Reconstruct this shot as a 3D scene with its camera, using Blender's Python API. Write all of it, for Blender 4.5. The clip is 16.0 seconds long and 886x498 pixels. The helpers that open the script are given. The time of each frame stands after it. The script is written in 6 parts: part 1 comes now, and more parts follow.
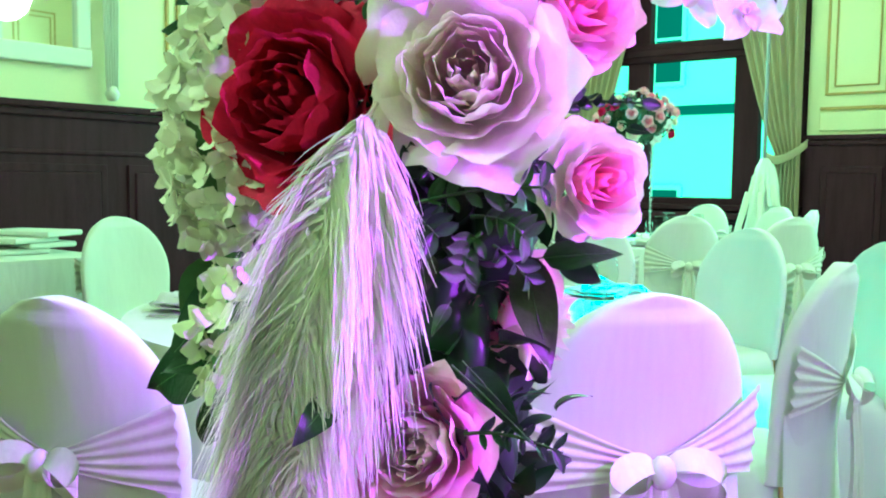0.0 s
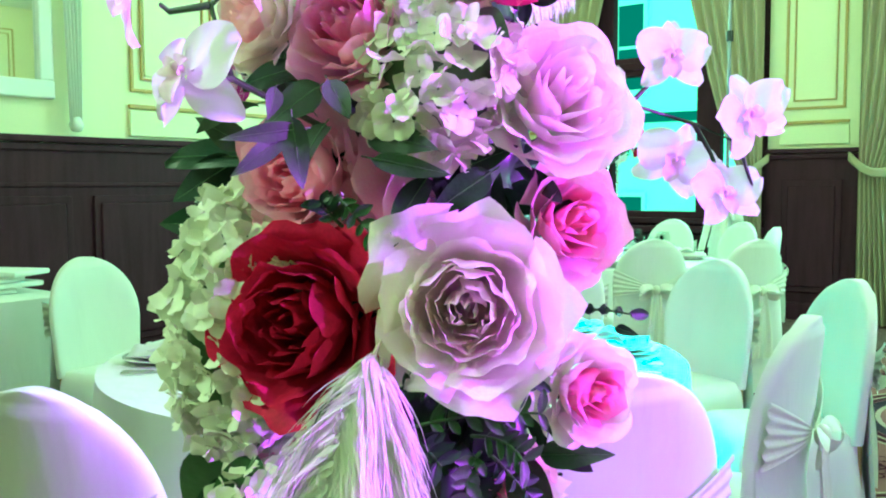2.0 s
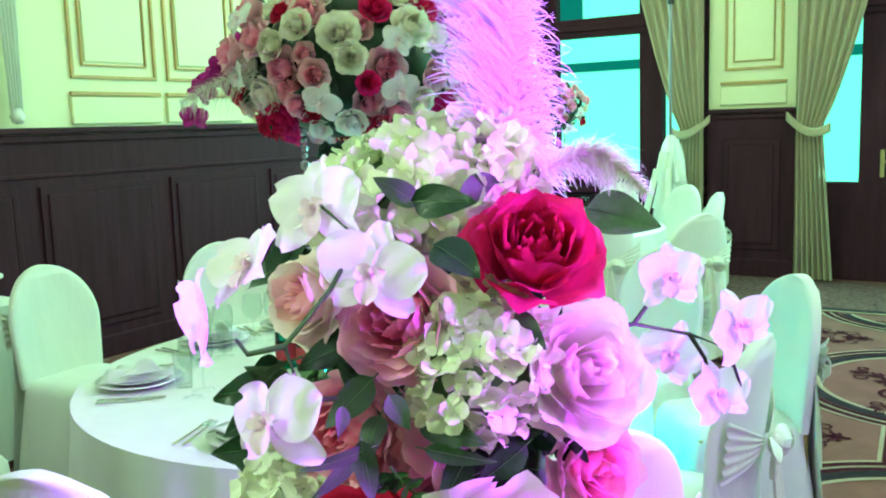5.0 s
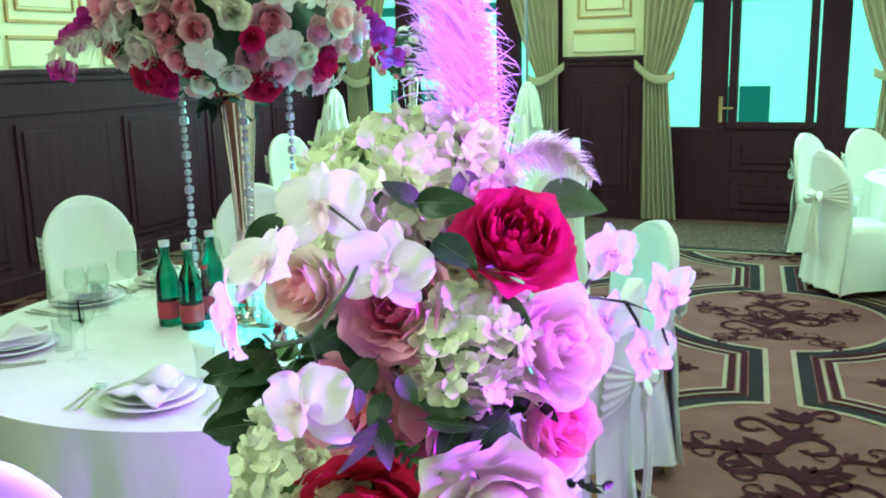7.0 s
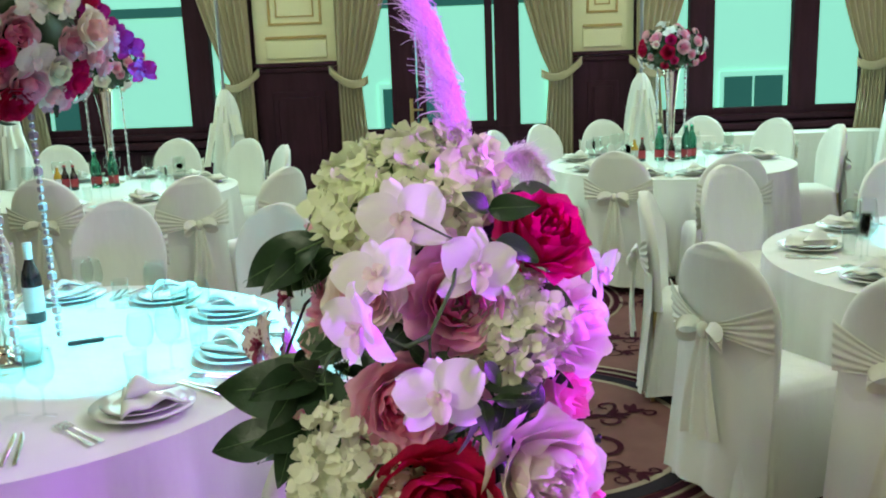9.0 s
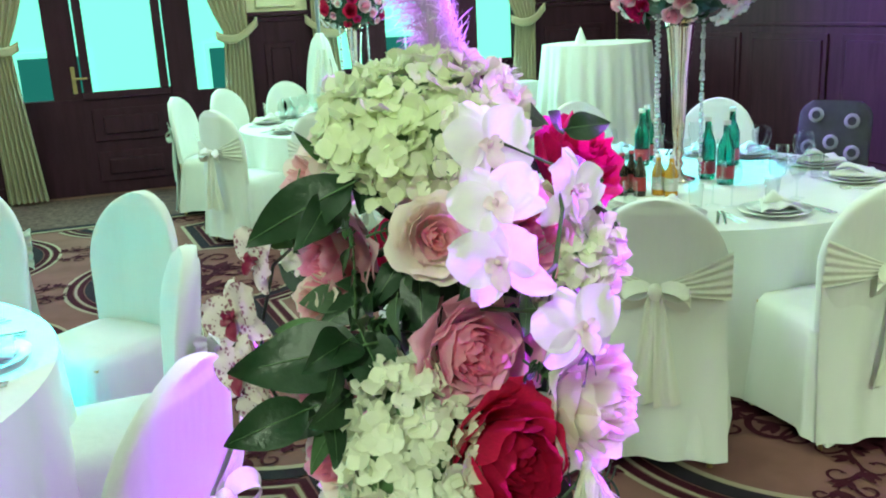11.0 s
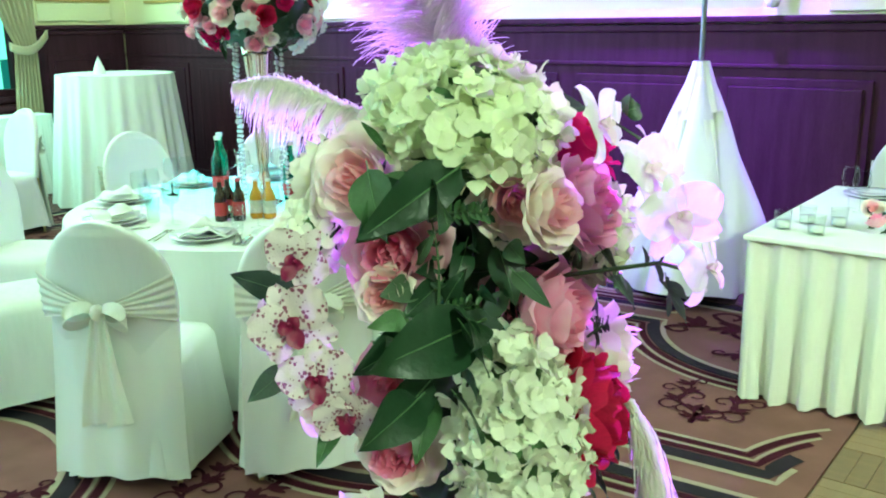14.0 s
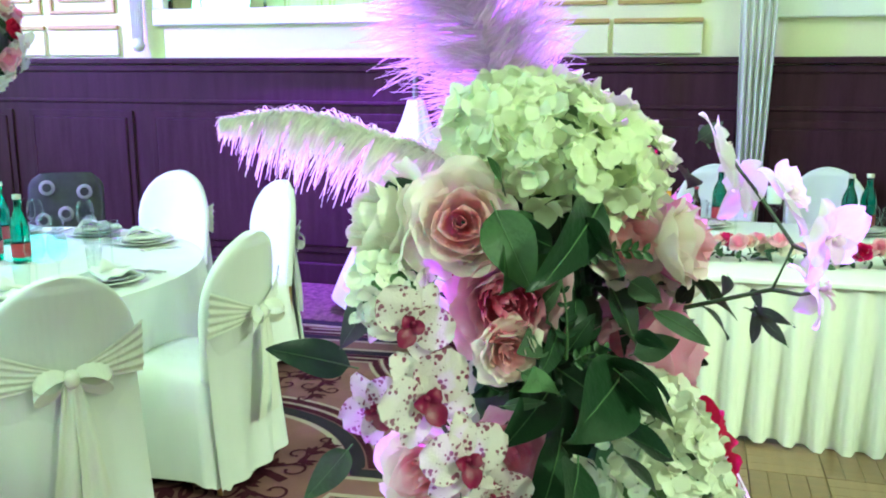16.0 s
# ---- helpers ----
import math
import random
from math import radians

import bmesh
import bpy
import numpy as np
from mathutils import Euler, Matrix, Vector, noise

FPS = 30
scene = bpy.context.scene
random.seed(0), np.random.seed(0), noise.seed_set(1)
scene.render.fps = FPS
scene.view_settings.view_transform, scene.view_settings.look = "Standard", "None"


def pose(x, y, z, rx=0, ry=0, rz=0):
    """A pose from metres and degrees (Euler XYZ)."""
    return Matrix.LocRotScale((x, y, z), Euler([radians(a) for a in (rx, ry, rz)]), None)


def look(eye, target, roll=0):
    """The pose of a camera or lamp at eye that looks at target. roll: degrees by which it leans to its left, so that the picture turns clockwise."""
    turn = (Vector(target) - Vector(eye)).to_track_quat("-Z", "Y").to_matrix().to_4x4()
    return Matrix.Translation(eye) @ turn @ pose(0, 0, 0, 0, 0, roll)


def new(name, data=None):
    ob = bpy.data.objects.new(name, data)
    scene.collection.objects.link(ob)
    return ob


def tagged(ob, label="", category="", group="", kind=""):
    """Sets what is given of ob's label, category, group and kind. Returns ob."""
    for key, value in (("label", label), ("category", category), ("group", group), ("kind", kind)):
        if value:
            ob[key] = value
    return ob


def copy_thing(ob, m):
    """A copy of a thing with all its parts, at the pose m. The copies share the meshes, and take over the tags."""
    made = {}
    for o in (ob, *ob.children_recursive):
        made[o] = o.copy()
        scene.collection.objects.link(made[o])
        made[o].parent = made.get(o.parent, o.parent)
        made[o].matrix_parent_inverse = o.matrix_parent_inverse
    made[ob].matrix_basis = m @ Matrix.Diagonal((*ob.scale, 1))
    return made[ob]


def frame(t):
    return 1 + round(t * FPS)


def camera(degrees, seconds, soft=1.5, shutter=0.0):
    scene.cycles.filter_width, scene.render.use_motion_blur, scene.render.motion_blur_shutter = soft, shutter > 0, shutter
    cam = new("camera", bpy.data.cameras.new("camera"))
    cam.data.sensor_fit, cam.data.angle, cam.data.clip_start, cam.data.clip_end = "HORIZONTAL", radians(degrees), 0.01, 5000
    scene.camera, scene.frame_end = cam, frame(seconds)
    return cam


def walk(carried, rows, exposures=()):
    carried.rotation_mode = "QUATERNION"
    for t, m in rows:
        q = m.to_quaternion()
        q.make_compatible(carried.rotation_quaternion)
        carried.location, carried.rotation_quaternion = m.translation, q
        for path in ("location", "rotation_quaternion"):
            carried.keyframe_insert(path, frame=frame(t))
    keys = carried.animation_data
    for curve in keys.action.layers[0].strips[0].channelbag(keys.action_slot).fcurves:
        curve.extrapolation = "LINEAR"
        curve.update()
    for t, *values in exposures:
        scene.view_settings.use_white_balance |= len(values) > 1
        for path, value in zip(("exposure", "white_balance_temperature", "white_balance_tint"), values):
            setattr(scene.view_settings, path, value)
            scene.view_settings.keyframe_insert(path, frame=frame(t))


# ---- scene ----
cam = camera(52.6, 16.0, soft=2.0)
PATH = [
    (0, (0.076, -0.038, 1.209), (-1.164, 1.524, 1.055), 0.7),
    (0.5, (0.066, -0.045, 1.244), (-1.168, 1.521, 1.095), 0.4),
    (1, (0.063, -0.051, 1.284), (-1.162, 1.523, 1.139), 0.3),
    (1.5, (0.067, -0.06, 1.319), (-1.137, 1.53, 1.176), -0.1),
    (2, (0.065, -0.062, 1.36), (-1.116, 1.545, 1.214), -0.2),
    (2.5, (0.064, -0.068, 1.403), (-1.097, 1.553, 1.251), -0.2),
    (3, (0.062, -0.086, 1.448), (-1.094, 1.538, 1.29), -0.4),
    (3.5, (0.062, -0.102, 1.501), (-1.089, 1.524, 1.328), -0.9),
    (3.7, (0.063, -0.108, 1.517), (-1.083, 1.521, 1.336), -1.1),
    (5.8, (0.01, -0.179, 1.658), (-0.967, 1.531, 1.309), -2.1),
    (6, (0.003, -0.193, 1.665), (-0.94, 1.532, 1.296), -2.3),
    (6.5, (-0.017, -0.215, 1.677), (-0.861, 1.55, 1.264), -3.4),
    (7, (-0.028, -0.252, 1.671), (-0.804, 1.545, 1.261), -1.4),
    (7.5, (-0.056, -0.342, 1.68), (-0.701, 1.511, 1.291), -1.5),
    (8, (-0.116, -0.419, 1.699), (-0.641, 1.469, 1.3), -1.3),
    (8.5, (-0.208, -0.433, 1.696), (-0.571, 1.488, 1.274), -1.3),
    (9, (-0.332, -0.416, 1.699), (-0.42, 1.537, 1.277), -2.2),
    (9.2, (-0.373, -0.411, 1.693), (-0.377, 1.542, 1.262), -2.6),
    (11.3, (-0.751, -0.281, 1.661), (0.018, 1.489, 1.134), -2.4),
    (11.5, (-0.798, -0.271, 1.656), (0.059, 1.462, 1.144), -2.2),
    (12, (-0.848, -0.237, 1.663), (0.126, 1.435, 1.158), -2.0),
    (12.5, (-0.923, -0.187, 1.662), (0.236, 1.366, 1.166), -1.1),
    (13, (-1.042, -0.131, 1.666), (0.276, 1.293, 1.179), -0.8),
    (13.5, (-1.132, -0.089, 1.664), (0.326, 1.19, 1.173), -0.7),
    (14, (-1.156, -0.017, 1.647), (0.384, 1.163, 1.162), -0.6),
    (14.5, (-1.162, 0.101, 1.633), (0.471, 1.159, 1.169), -0.5),
    (15, (-1.18, 0.208, 1.638), (0.575, 1.061, 1.198), -0.4),
    (15.5, (-1.219, 0.287, 1.655), (0.608, 0.983, 1.235), 0.0),
    (16, (-1.251, 0.397, 1.633), (0.636, 0.924, 1.231), -0.0),
]
# stops, kelvin and tint by which the camera's own exposure drifts
LIGHTNESS = ((0, 0.18, 5950, -32), (2, 0.18, 5950, -28), (3.7, 0.15, 5950, -20), (6, 0.08, 5950, -10), (7, 0.02, 5950, -2), (8, -0.25, 6200, 16), (9, -0.68, 6600, 34),
             (9.2, -0.68, 6600, 34), (11.3, -0.03, 5950, 4), (12.5, 0.06, 5850, -6), (14.5, 0.2, 5900, -2), (16, 0.25, 5900, -2))
walk(cam, [(t, look(eye, target, roll)) for t, eye, target, roll in PATH], LIGHTNESS)


# ---------- world and light ----------
world = bpy.data.worlds.new("daylight")
scene.world = world
world.use_nodes = True
wnt = world.node_tree
sky = wnt.nodes.new("ShaderNodeTexSky")
sky.sky_type, sky.sun_disc, sky.sun_elevation, sky.sun_rotation = "NISHITA", False, radians(40), radians(30)
wnt.nodes["Background"].inputs["Strength"].default_value = 0.1
wnt.links.new(sky.outputs[0], wnt.nodes["Background"].inputs["Color"])

WALL_N, WALL_E, WALL_W, WALL_S, CEIL = 9.12, 4.95, -5.6, -4.5, 4.6
DADO = 1.685


def area_lamp(name, eye, target, size, size_y, power, colour):
    data = bpy.data.lights.new(name, "AREA")
    data.shape, data.size, data.size_y, data.energy, data.color = "RECTANGLE", size, size_y, power, colour
    ob = new(name, data)
    ob.matrix_world = look(eye, target)
    return ob


def spot_lamp(name, eye, target, angle, power, colour, radius=0.06, blend=0.8):
    data = bpy.data.lights.new(name, "SPOT")
    data.spot_size, data.spot_blend, data.energy, data.color, data.shadow_soft_size = radians(angle), blend, power, colour, radius
    ob = new(name, data)
    ob.matrix_world = look(eye, target)
    return ob


# daylight standing in the three window bays
for wx, wide in ((-3.9, 2.0), (-0.565, 2.0), (2.53, 2.1)):
    area_lamp("window_daylight", (wx, WALL_N - 0.35, 2.3), (wx, 0, 1.2), wide, 2.6, 110, (0.45, 1.0, 0.84))
# unseen point lamps added under the ceiling as the hall's general light
for cx, cy, power in ((-3.2, 1.0, 80), (-3.2, 6.0, 112), (0.6, 3.4, 125), (2.3, 6.5, 112), (2.6, -1.2, 65), (1.0, -2.2, 30)):
    data = bpy.data.lights.new("ceiling_fill", "POINT")
    data.energy, data.color, data.shadow_soft_size = power, (0.77, 1.0, 0.67), 0.35
    new("ceiling_fill", data).location = (cx, cy, 3.85)
# unseen fill spots added under the dance floor ceiling, brightening flowers and head table
spot_lamp("added_spot", (-2.6, -3.3, 3.9), (-0.45, 0.38, 1.18), 17, 640, (0.84, 1.0, 0.66), 0.2, 0.7)
spot_lamp("added_spot", (-1.6, -3.6, 3.9), (2.45, 0.80, 0.45), 30, 1500, (0.84, 1.0, 0.66), 0.2, 0.9)
# added violet spots, unseen: one low for chair backs, one beside the east stand
spot_lamp("added_spot", (4.2, -2.4, 1.6), (-0.60, 1.95, 0.75), 19, 560, (0.46, 0.03, 1.0), 0.08, 0.5)
spot_lamp("added_spot", (4.08, 2.00, 1.80), (-0.30, 0.45, 1.35), 20, 2900, (0.46, 0.03, 1.0), 0.05, 0.7)
# coloured effect lights on the draped stands
spot_lamp("stand_light", (3.98, 2.02, 3.70), (-0.42, 0.45, 1.30), 40, 2400, (0.46, 0.04, 1.0))
spot_lamp("stand_light", (4.35, 2.30, 3.90), (4.97, 2.50, 1.90), 62, 3400, (0.26, 0.03, 1.0), 0.1, 1.0)
spot_lamp("stand_light", (-2.80, 8.35, 3.70), (-0.6, 4.0, 0.6), 65, 300, (0.6, 0.1, 1.0))
# added on the north stand to spread violet over the east wall
spot_lamp("stand_light", (1.32, 8.40, 3.70), (4.95, 3.2, 0.9), 50, 3400, (0.30, 0.03, 1.0), 0.1, 1.0)
# unseen narrow ceiling spots; their cyan stands in for overexposed patches on the tables
spot_lamp("table_spot", (0.40, 3.00, CEIL - 0.1), (-1.52, 2.72, 0.75), 18.0, 3800, (0.02, 0.85, 1.0), 0.05, 0.12)
for (ex, ey), (px, py), power, cone in (((3.2, 5.3), (2.15, 3.90), 1700, 17), ((1.7, 6.2), (1.30, 7.20), 360, 18), ((-3.1, 5.6), (-3.40, 6.60), 360, 18)):
    spot_lamp("table_spot", (ex, ey, CEIL - 0.1), (px, py, 0.75), cone, power, (0.03, 0.9, 1.0), 0.05, 0.2)


# ---------- materials ----------
def material(name, colour, rough=0.6, metal=0.0, vary=0.18, scale=6.0, fine=90.0, bump=0.15, dist=0.002, second=None,
             translucent=0.0, stretch=(1, 1, 1), sheen=0.0, clear=0.0, island=0.0, spec=0.5, wrinkle=0.0):
    """Principled surface with variation at two scales and a fine relief."""
    m = bpy.data.materials.new(name)
    m.use_nodes = True
    nt = m.node_tree
    bsdf = nt.nodes["Principled BSDF"]
    tc = nt.nodes.new("ShaderNodeTexCoord")
    mp = nt.nodes.new("ShaderNodeMapping")
    mp.inputs["Scale"].default_value = stretch
    nt.links.new(tc.outputs["Object"], mp.inputs["Vector"])
    n1 = nt.nodes.new("ShaderNodeTexNoise")
    n1.inputs["Scale"].default_value, n1.inputs["Detail"].default_value = scale, 3
    n2 = nt.nodes.new("ShaderNodeTexNoise")
    n2.inputs["Scale"].default_value, n2.inputs["Detail"].default_value = fine, 4
    for n in (n1, n2):
        nt.links.new(mp.outputs[0], n.inputs["Vector"])
    add = nt.nodes.new("ShaderNodeMix")
    add.inputs["Factor"].default_value = 0.4
    nt.links.new(n1.outputs["Fac"], add.inputs["A"])
    nt.links.new(n2.outputs["Fac"], add.inputs["B"])
    ramp = nt.nodes.new("ShaderNodeMapRange")
    ramp.inputs["From Min"].default_value, ramp.inputs["From Max"].default_value = 0.32, 0.68
    nt.links.new(add.outputs["Result"], ramp.inputs["Value"])
    mix = nt.nodes.new("ShaderNodeMix")
    mix.data_type = "RGBA"
    c2 = second or tuple(c * (1 - vary) for c in colour)
    mix.inputs["A"].default_value, mix.inputs["B"].default_value = (*c2, 1), (*colour, 1)
    nt.links.new(ramp.outputs[0], mix.inputs["Factor"])
    out = mix.outputs["Result"]
    if island:
        geo = nt.nodes.new("ShaderNodeNewGeometry")
        mr = nt.nodes.new("ShaderNodeMapRange")
        mr.inputs["To Min"].default_value, mr.inputs["To Max"].default_value = 1 - island, 1 + island * 0.4
        nt.links.new(geo.outputs["Random Per Island"], mr.inputs["Value"])
        hs = nt.nodes.new("ShaderNodeHueSaturation")
        nt.links.new(mr.outputs[0], hs.inputs["Value"])
        nt.links.new(out, hs.inputs["Color"])
        out = hs.outputs[0]
    nt.links.new(out, bsdf.inputs["Base Color"])
    bsdf.inputs["Roughness"].default_value, bsdf.inputs["Metallic"].default_value = rough, metal
    bsdf.inputs["Sheen Weight"].default_value = sheen
    bsdf.inputs["Specular IOR Level"].default_value = spec
    bsdf.inputs["Coat Weight"].default_value = clear
    if bump:
        b = nt.nodes.new("ShaderNodeBump")
        b.inputs["Strength"].default_value, b.inputs["Distance"].default_value = bump, dist
        nt.links.new(n2.outputs["Fac"], b.inputs["Height"])
        nt.links.new(b.outputs[0], bsdf.inputs["Normal"])
        if wrinkle:
            b2 = nt.nodes.new("ShaderNodeBump")
            b2.inputs["Strength"].default_value, b2.inputs["Distance"].default_value = wrinkle, 0.03
            nt.links.new(n1.outputs["Fac"], b2.inputs["Height"])
            nt.links.new(b.outputs[0], b2.inputs["Normal"])
            nt.links.new(b2.outputs[0], bsdf.inputs["Normal"])
    if translucent:
        tr = nt.nodes.new("ShaderNodeBsdfTranslucent")
        nt.links.new(out, tr.inputs["Color"])
        ms = nt.nodes.new("ShaderNodeMixShader")
        ms.inputs[0].default_value = translucent
        nt.links.new(bsdf.outputs[0], ms.inputs[1])
        nt.links.new(tr.outputs[0], ms.inputs[2])
        nt.links.new(ms.outputs[0], nt.nodes["Material Output"].inputs["Surface"])
    return m


def glass_material(name, colour, rough=0.02, ior=1.45, alpha=None):
    m = bpy.data.materials.new(name)
    m.use_nodes = True
    b = m.node_tree.nodes["Principled BSDF"]
    b.inputs["Base Color"].default_value = (*colour, 1)
    b.inputs["Roughness"].default_value, b.inputs["IOR"].default_value, b.inputs["Transmission Weight"].default_value = rough, ior, 1.0
    return m


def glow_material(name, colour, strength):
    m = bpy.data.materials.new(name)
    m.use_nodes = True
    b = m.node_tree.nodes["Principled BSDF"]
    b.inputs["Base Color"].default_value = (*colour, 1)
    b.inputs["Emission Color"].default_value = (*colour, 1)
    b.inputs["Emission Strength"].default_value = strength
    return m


CLOTH = material("white_cloth", (0.80, 0.81, 0.76), 0.75, vary=0.06, scale=5, fine=420, bump=0.25, dist=0.0012, sheen=0.15, wrinkle=0.30, stretch=(1.6, 1.6, 0.5))
SATIN = material("ivory_satin", (0.80, 0.80, 0.70), 0.38, vary=0.08, scale=9, fine=260, bump=0.15, dist=0.001, sheen=0.2, wrinkle=0.35, stretch=(1.3, 1.3, 0.5))
DARKWOOD = material("dark_wood", (0.058, 0.020, 0.034), 0.6, vary=0.45, scale=3, fine=50, bump=0.2, stretch=(6, 6, 0.7), spec=0.10)
CREAM = material("cream_paint", (0.82, 0.77, 0.50), 0.55, vary=0.06, scale=1.2, fine=60, bump=0.08)
GOLDTRIM = material("gilt_moulding", (0.55, 0.36, 0.13), 0.45, vary=0.2, scale=8, fine=80, bump=0.1)
WHITEPAINT = material("white_paint", (0.80, 0.79, 0.72), 0.5, vary=0.05, scale=2, fine=60, bump=0.06)
CARPET = material("taupe_carpet", (0.235, 0.112, 0.098), 0.95, vary=0.3, scale=5, fine=380, bump=0.7, dist=0.004, spec=0.05)
CARPET_DARK = material("carpet_aubergine", (0.060, 0.012, 0.022), 0.95, vary=0.3, scale=9, fine=380, bump=0.7, dist=0.004, spec=0.05)
CARPET_GREY = material("carpet_slate", (0.036, 0.028, 0.036), 0.95, vary=0.3, scale=9, fine=380, bump=0.7, dist=0.004, spec=0.05)
CARPET_LIGHT = material("carpet_sand", (0.42, 0.34, 0.25), 0.95, vary=0.2, scale=9, fine=380, bump=0.7, dist=0.004, spec=0.05)
CARPET_MOTTLED = material("carpet_mottled", (0.20, 0.125, 0.10), 0.95, second=(0.045, 0.02, 0.03), scale=22, fine=90, bump=0.7, dist=0.004, spec=0.05)
PARQUET = material("oak_parquet", (0.27, 0.165, 0.085), 0.35, vary=0.35, scale=4, fine=40, bump=0.15, stretch=(1, 7, 1), clear=0.2)
PARQUET_B = material("oak_parquet_turned", (0.20, 0.115, 0.055), 0.35, vary=0.35, scale=4, fine=40, bump=0.15, stretch=(7, 1, 1), clear=0.2)
CURTAIN = material("taupe_curtain", (0.42, 0.35, 0.22), 0.7, vary=0.15, scale=3, fine=300, bump=0.25, sheen=0.3)
SHEER = material("sheer_voile", (0.86, 0.86, 0.80), 0.8, vary=0.05, scale=4, fine=300, bump=0.1, translucent=0.4)
PORCELAIN = material("white_porcelain", (0.82, 0.82, 0.80), 0.12, vary=0.03, scale=4, fine=30, bump=0.0)
STEEL = material("cutlery_steel", (0.62, 0.61, 0.60), 0.18, 1.0, vary=0.1, scale=30, fine=200, bump=0.03)
CHROME = material("vase_mirror_metal", (0.80, 0.62, 0.52), 0.10, 1.0, vary=0.08, scale=8, fine=60, bump=0.02)
BRASS = material("brass", (0.62, 0.45, 0.20), 0.3, 1.0, vary=0.15, scale=20, fine=150, bump=0.03)
CRYSTAL = material("crystal", (0.86, 0.84, 0.90), 0.06, 0.55, vary=0.25, scale=60, fine=200, bump=0.1)
GREENGLASS = glass_material("green_glass", (0.02, 0.24, 0.15), 0.05)
DARKGLASS = material("dark_bottle_glass", (0.015, 0.010, 0.012), 0.08, vary=0.2, clear=0.4)
COLA = material("cola_bottle", (0.030, 0.010, 0.008), 0.08, vary=0.2, clear=0.4)
JUICE = material("orange_juice", (0.75, 0.34, 0.03), 0.2, vary=0.15, clear=0.3)
LABEL_RED = material("red_label", (0.42, 0.03, 0.04), 0.5, vary=0.1)
LABEL_WHITE = material("pale_label", (0.72, 0.66, 0.62), 0.5, vary=0.1)
BLACKPLASTIC = material("black_plastic", (0.02, 0.02, 0.022), 0.45, vary=0.2)
POLE = material("grey_metal_pole", (0.30, 0.30, 0.33), 0.35, 0.8, vary=0.2)
UPHOLSTERY = material("charcoal_upholstery", (0.055, 0.052, 0.058), 0.85, vary=0.3, scale=20, fine=250, bump=0.3)
UPH_RING = material("pale_upholstery_rings", (0.30, 0.29, 0.30), 0.85, vary=0.2, scale=20, fine=250, bump=0.3)
def clear_material(name, tint, gloss=0.6):
    m = bpy.data.materials.new(name)
    m.use_nodes = True
    nt = m.node_tree
    nt.nodes.remove(nt.nodes["Principled BSDF"])
    tr = nt.nodes.new("ShaderNodeBsdfTransparent")
    tr.inputs["Color"].default_value = (*tint, 1)
    gl = nt.nodes.new("ShaderNodeBsdfGlossy")
    gl.inputs["Roughness"].default_value = 0.03
    fr = nt.nodes.new("ShaderNodeMath")
    lw = nt.nodes.new("ShaderNodeLayerWeight")
    lw.inputs["Blend"].default_value = 0.35
    fr.operation, fr.inputs[1].default_value = "POWER", 2.5
    nt.links.new(lw.outputs["Facing"], fr.inputs[0])
    mu = nt.nodes.new("ShaderNodeMath")
    mu.operation, mu.inputs[1].default_value = "MULTIPLY", gloss
    ms = nt.nodes.new("ShaderNodeMixShader")
    nt.links.new(fr.outputs[0], mu.inputs[0])
    nt.links.new(mu.outputs[0], ms.inputs[0])
    nt.links.new(tr.outputs[0], ms.inputs[1])
    nt.links.new(gl.outputs[0], ms.inputs[2])
    nt.links.new(ms.outputs[0], nt.nodes["Material Output"].inputs["Surface"])
    return m


GLASS = clear_material("thin_clear_glass", (0.95, 0.97, 0.96))
PANE = clear_material("window_glass", (0.94, 1.0, 0.97), 0.5)
MIRROR = material("mirror_glass", (0.85, 0.88, 0.86), 0.02, 1.0, vary=0.02, bump=0)
# outdoor daylight put into these two colours as emission
FACADE_GLOW = glow_material("facade_daylight_glow", (0.31, 1.0, 0.71), 1.2)
FACADE_DIM_GLOW = glow_material("facade_dim_glow", (0.03, 0.26, 0.20), 0.55)


# ---------- mesh helpers ----------
def link_mesh(name, verts, faces, mat, parent=None, label="", smooth=True):
    me = bpy.data.meshes.new(name)
    me.from_pydata([tuple(v) for v in verts], [], faces)
    me.materials.append(mat)
    if smooth:
        me.polygons.foreach_set("use_smooth", [True] * len(me.polygons))
    ob = new(name, me)
    if parent is not None:
        ob.parent = parent
    if label:
        tagged(ob, label)
    return ob


def part(name, bm, mat, parent=None, label="", smooth=False):
    """Links a bmesh as one mesh object under a thing or under a part."""
    me = bpy.data.meshes.new(name)
    bm.to_mesh(me)
    bm.free()
    me.materials.append(mat)
    if smooth:
        me.polygons.foreach_set("use_smooth", [True] * len(me.polygons))
    ob = new(name, me)
    if parent is not None:
        ob.parent = parent
    if label:
        tagged(ob, label)
    return ob


def thing(name, m, label, category, group="", kind=""):
    ob = new(name)
    ob.matrix_world = m
    return tagged(ob, label, category, group, kind)


def box_bm(bm, x0, x1, y0, y1, z0, z1, bevel=0.0):
    r = bmesh.ops.create_cube(bm, size=1, matrix=Matrix.LocRotScale(((x0 + x1) / 2, (y0 + y1) / 2, (z0 + z1) / 2), None, (x1 - x0, y1 - y0, z1 - z0)))
    if bevel:
        edges = list({e for v in r["verts"] for e in v.link_edges})
        bmesh.ops.bevel(bm, geom=edges, offset=bevel, segments=2, affect="EDGES", profile=0.5)


def box(name, x0, x1, y0, y1, z0, z1, mat, parent=None, label="", bevel=0.0):
    bm = bmesh.new()
    box_bm(bm, x0, x1, y0, y1, z0, z1, bevel)
    return part(name, bm, mat, parent, label)


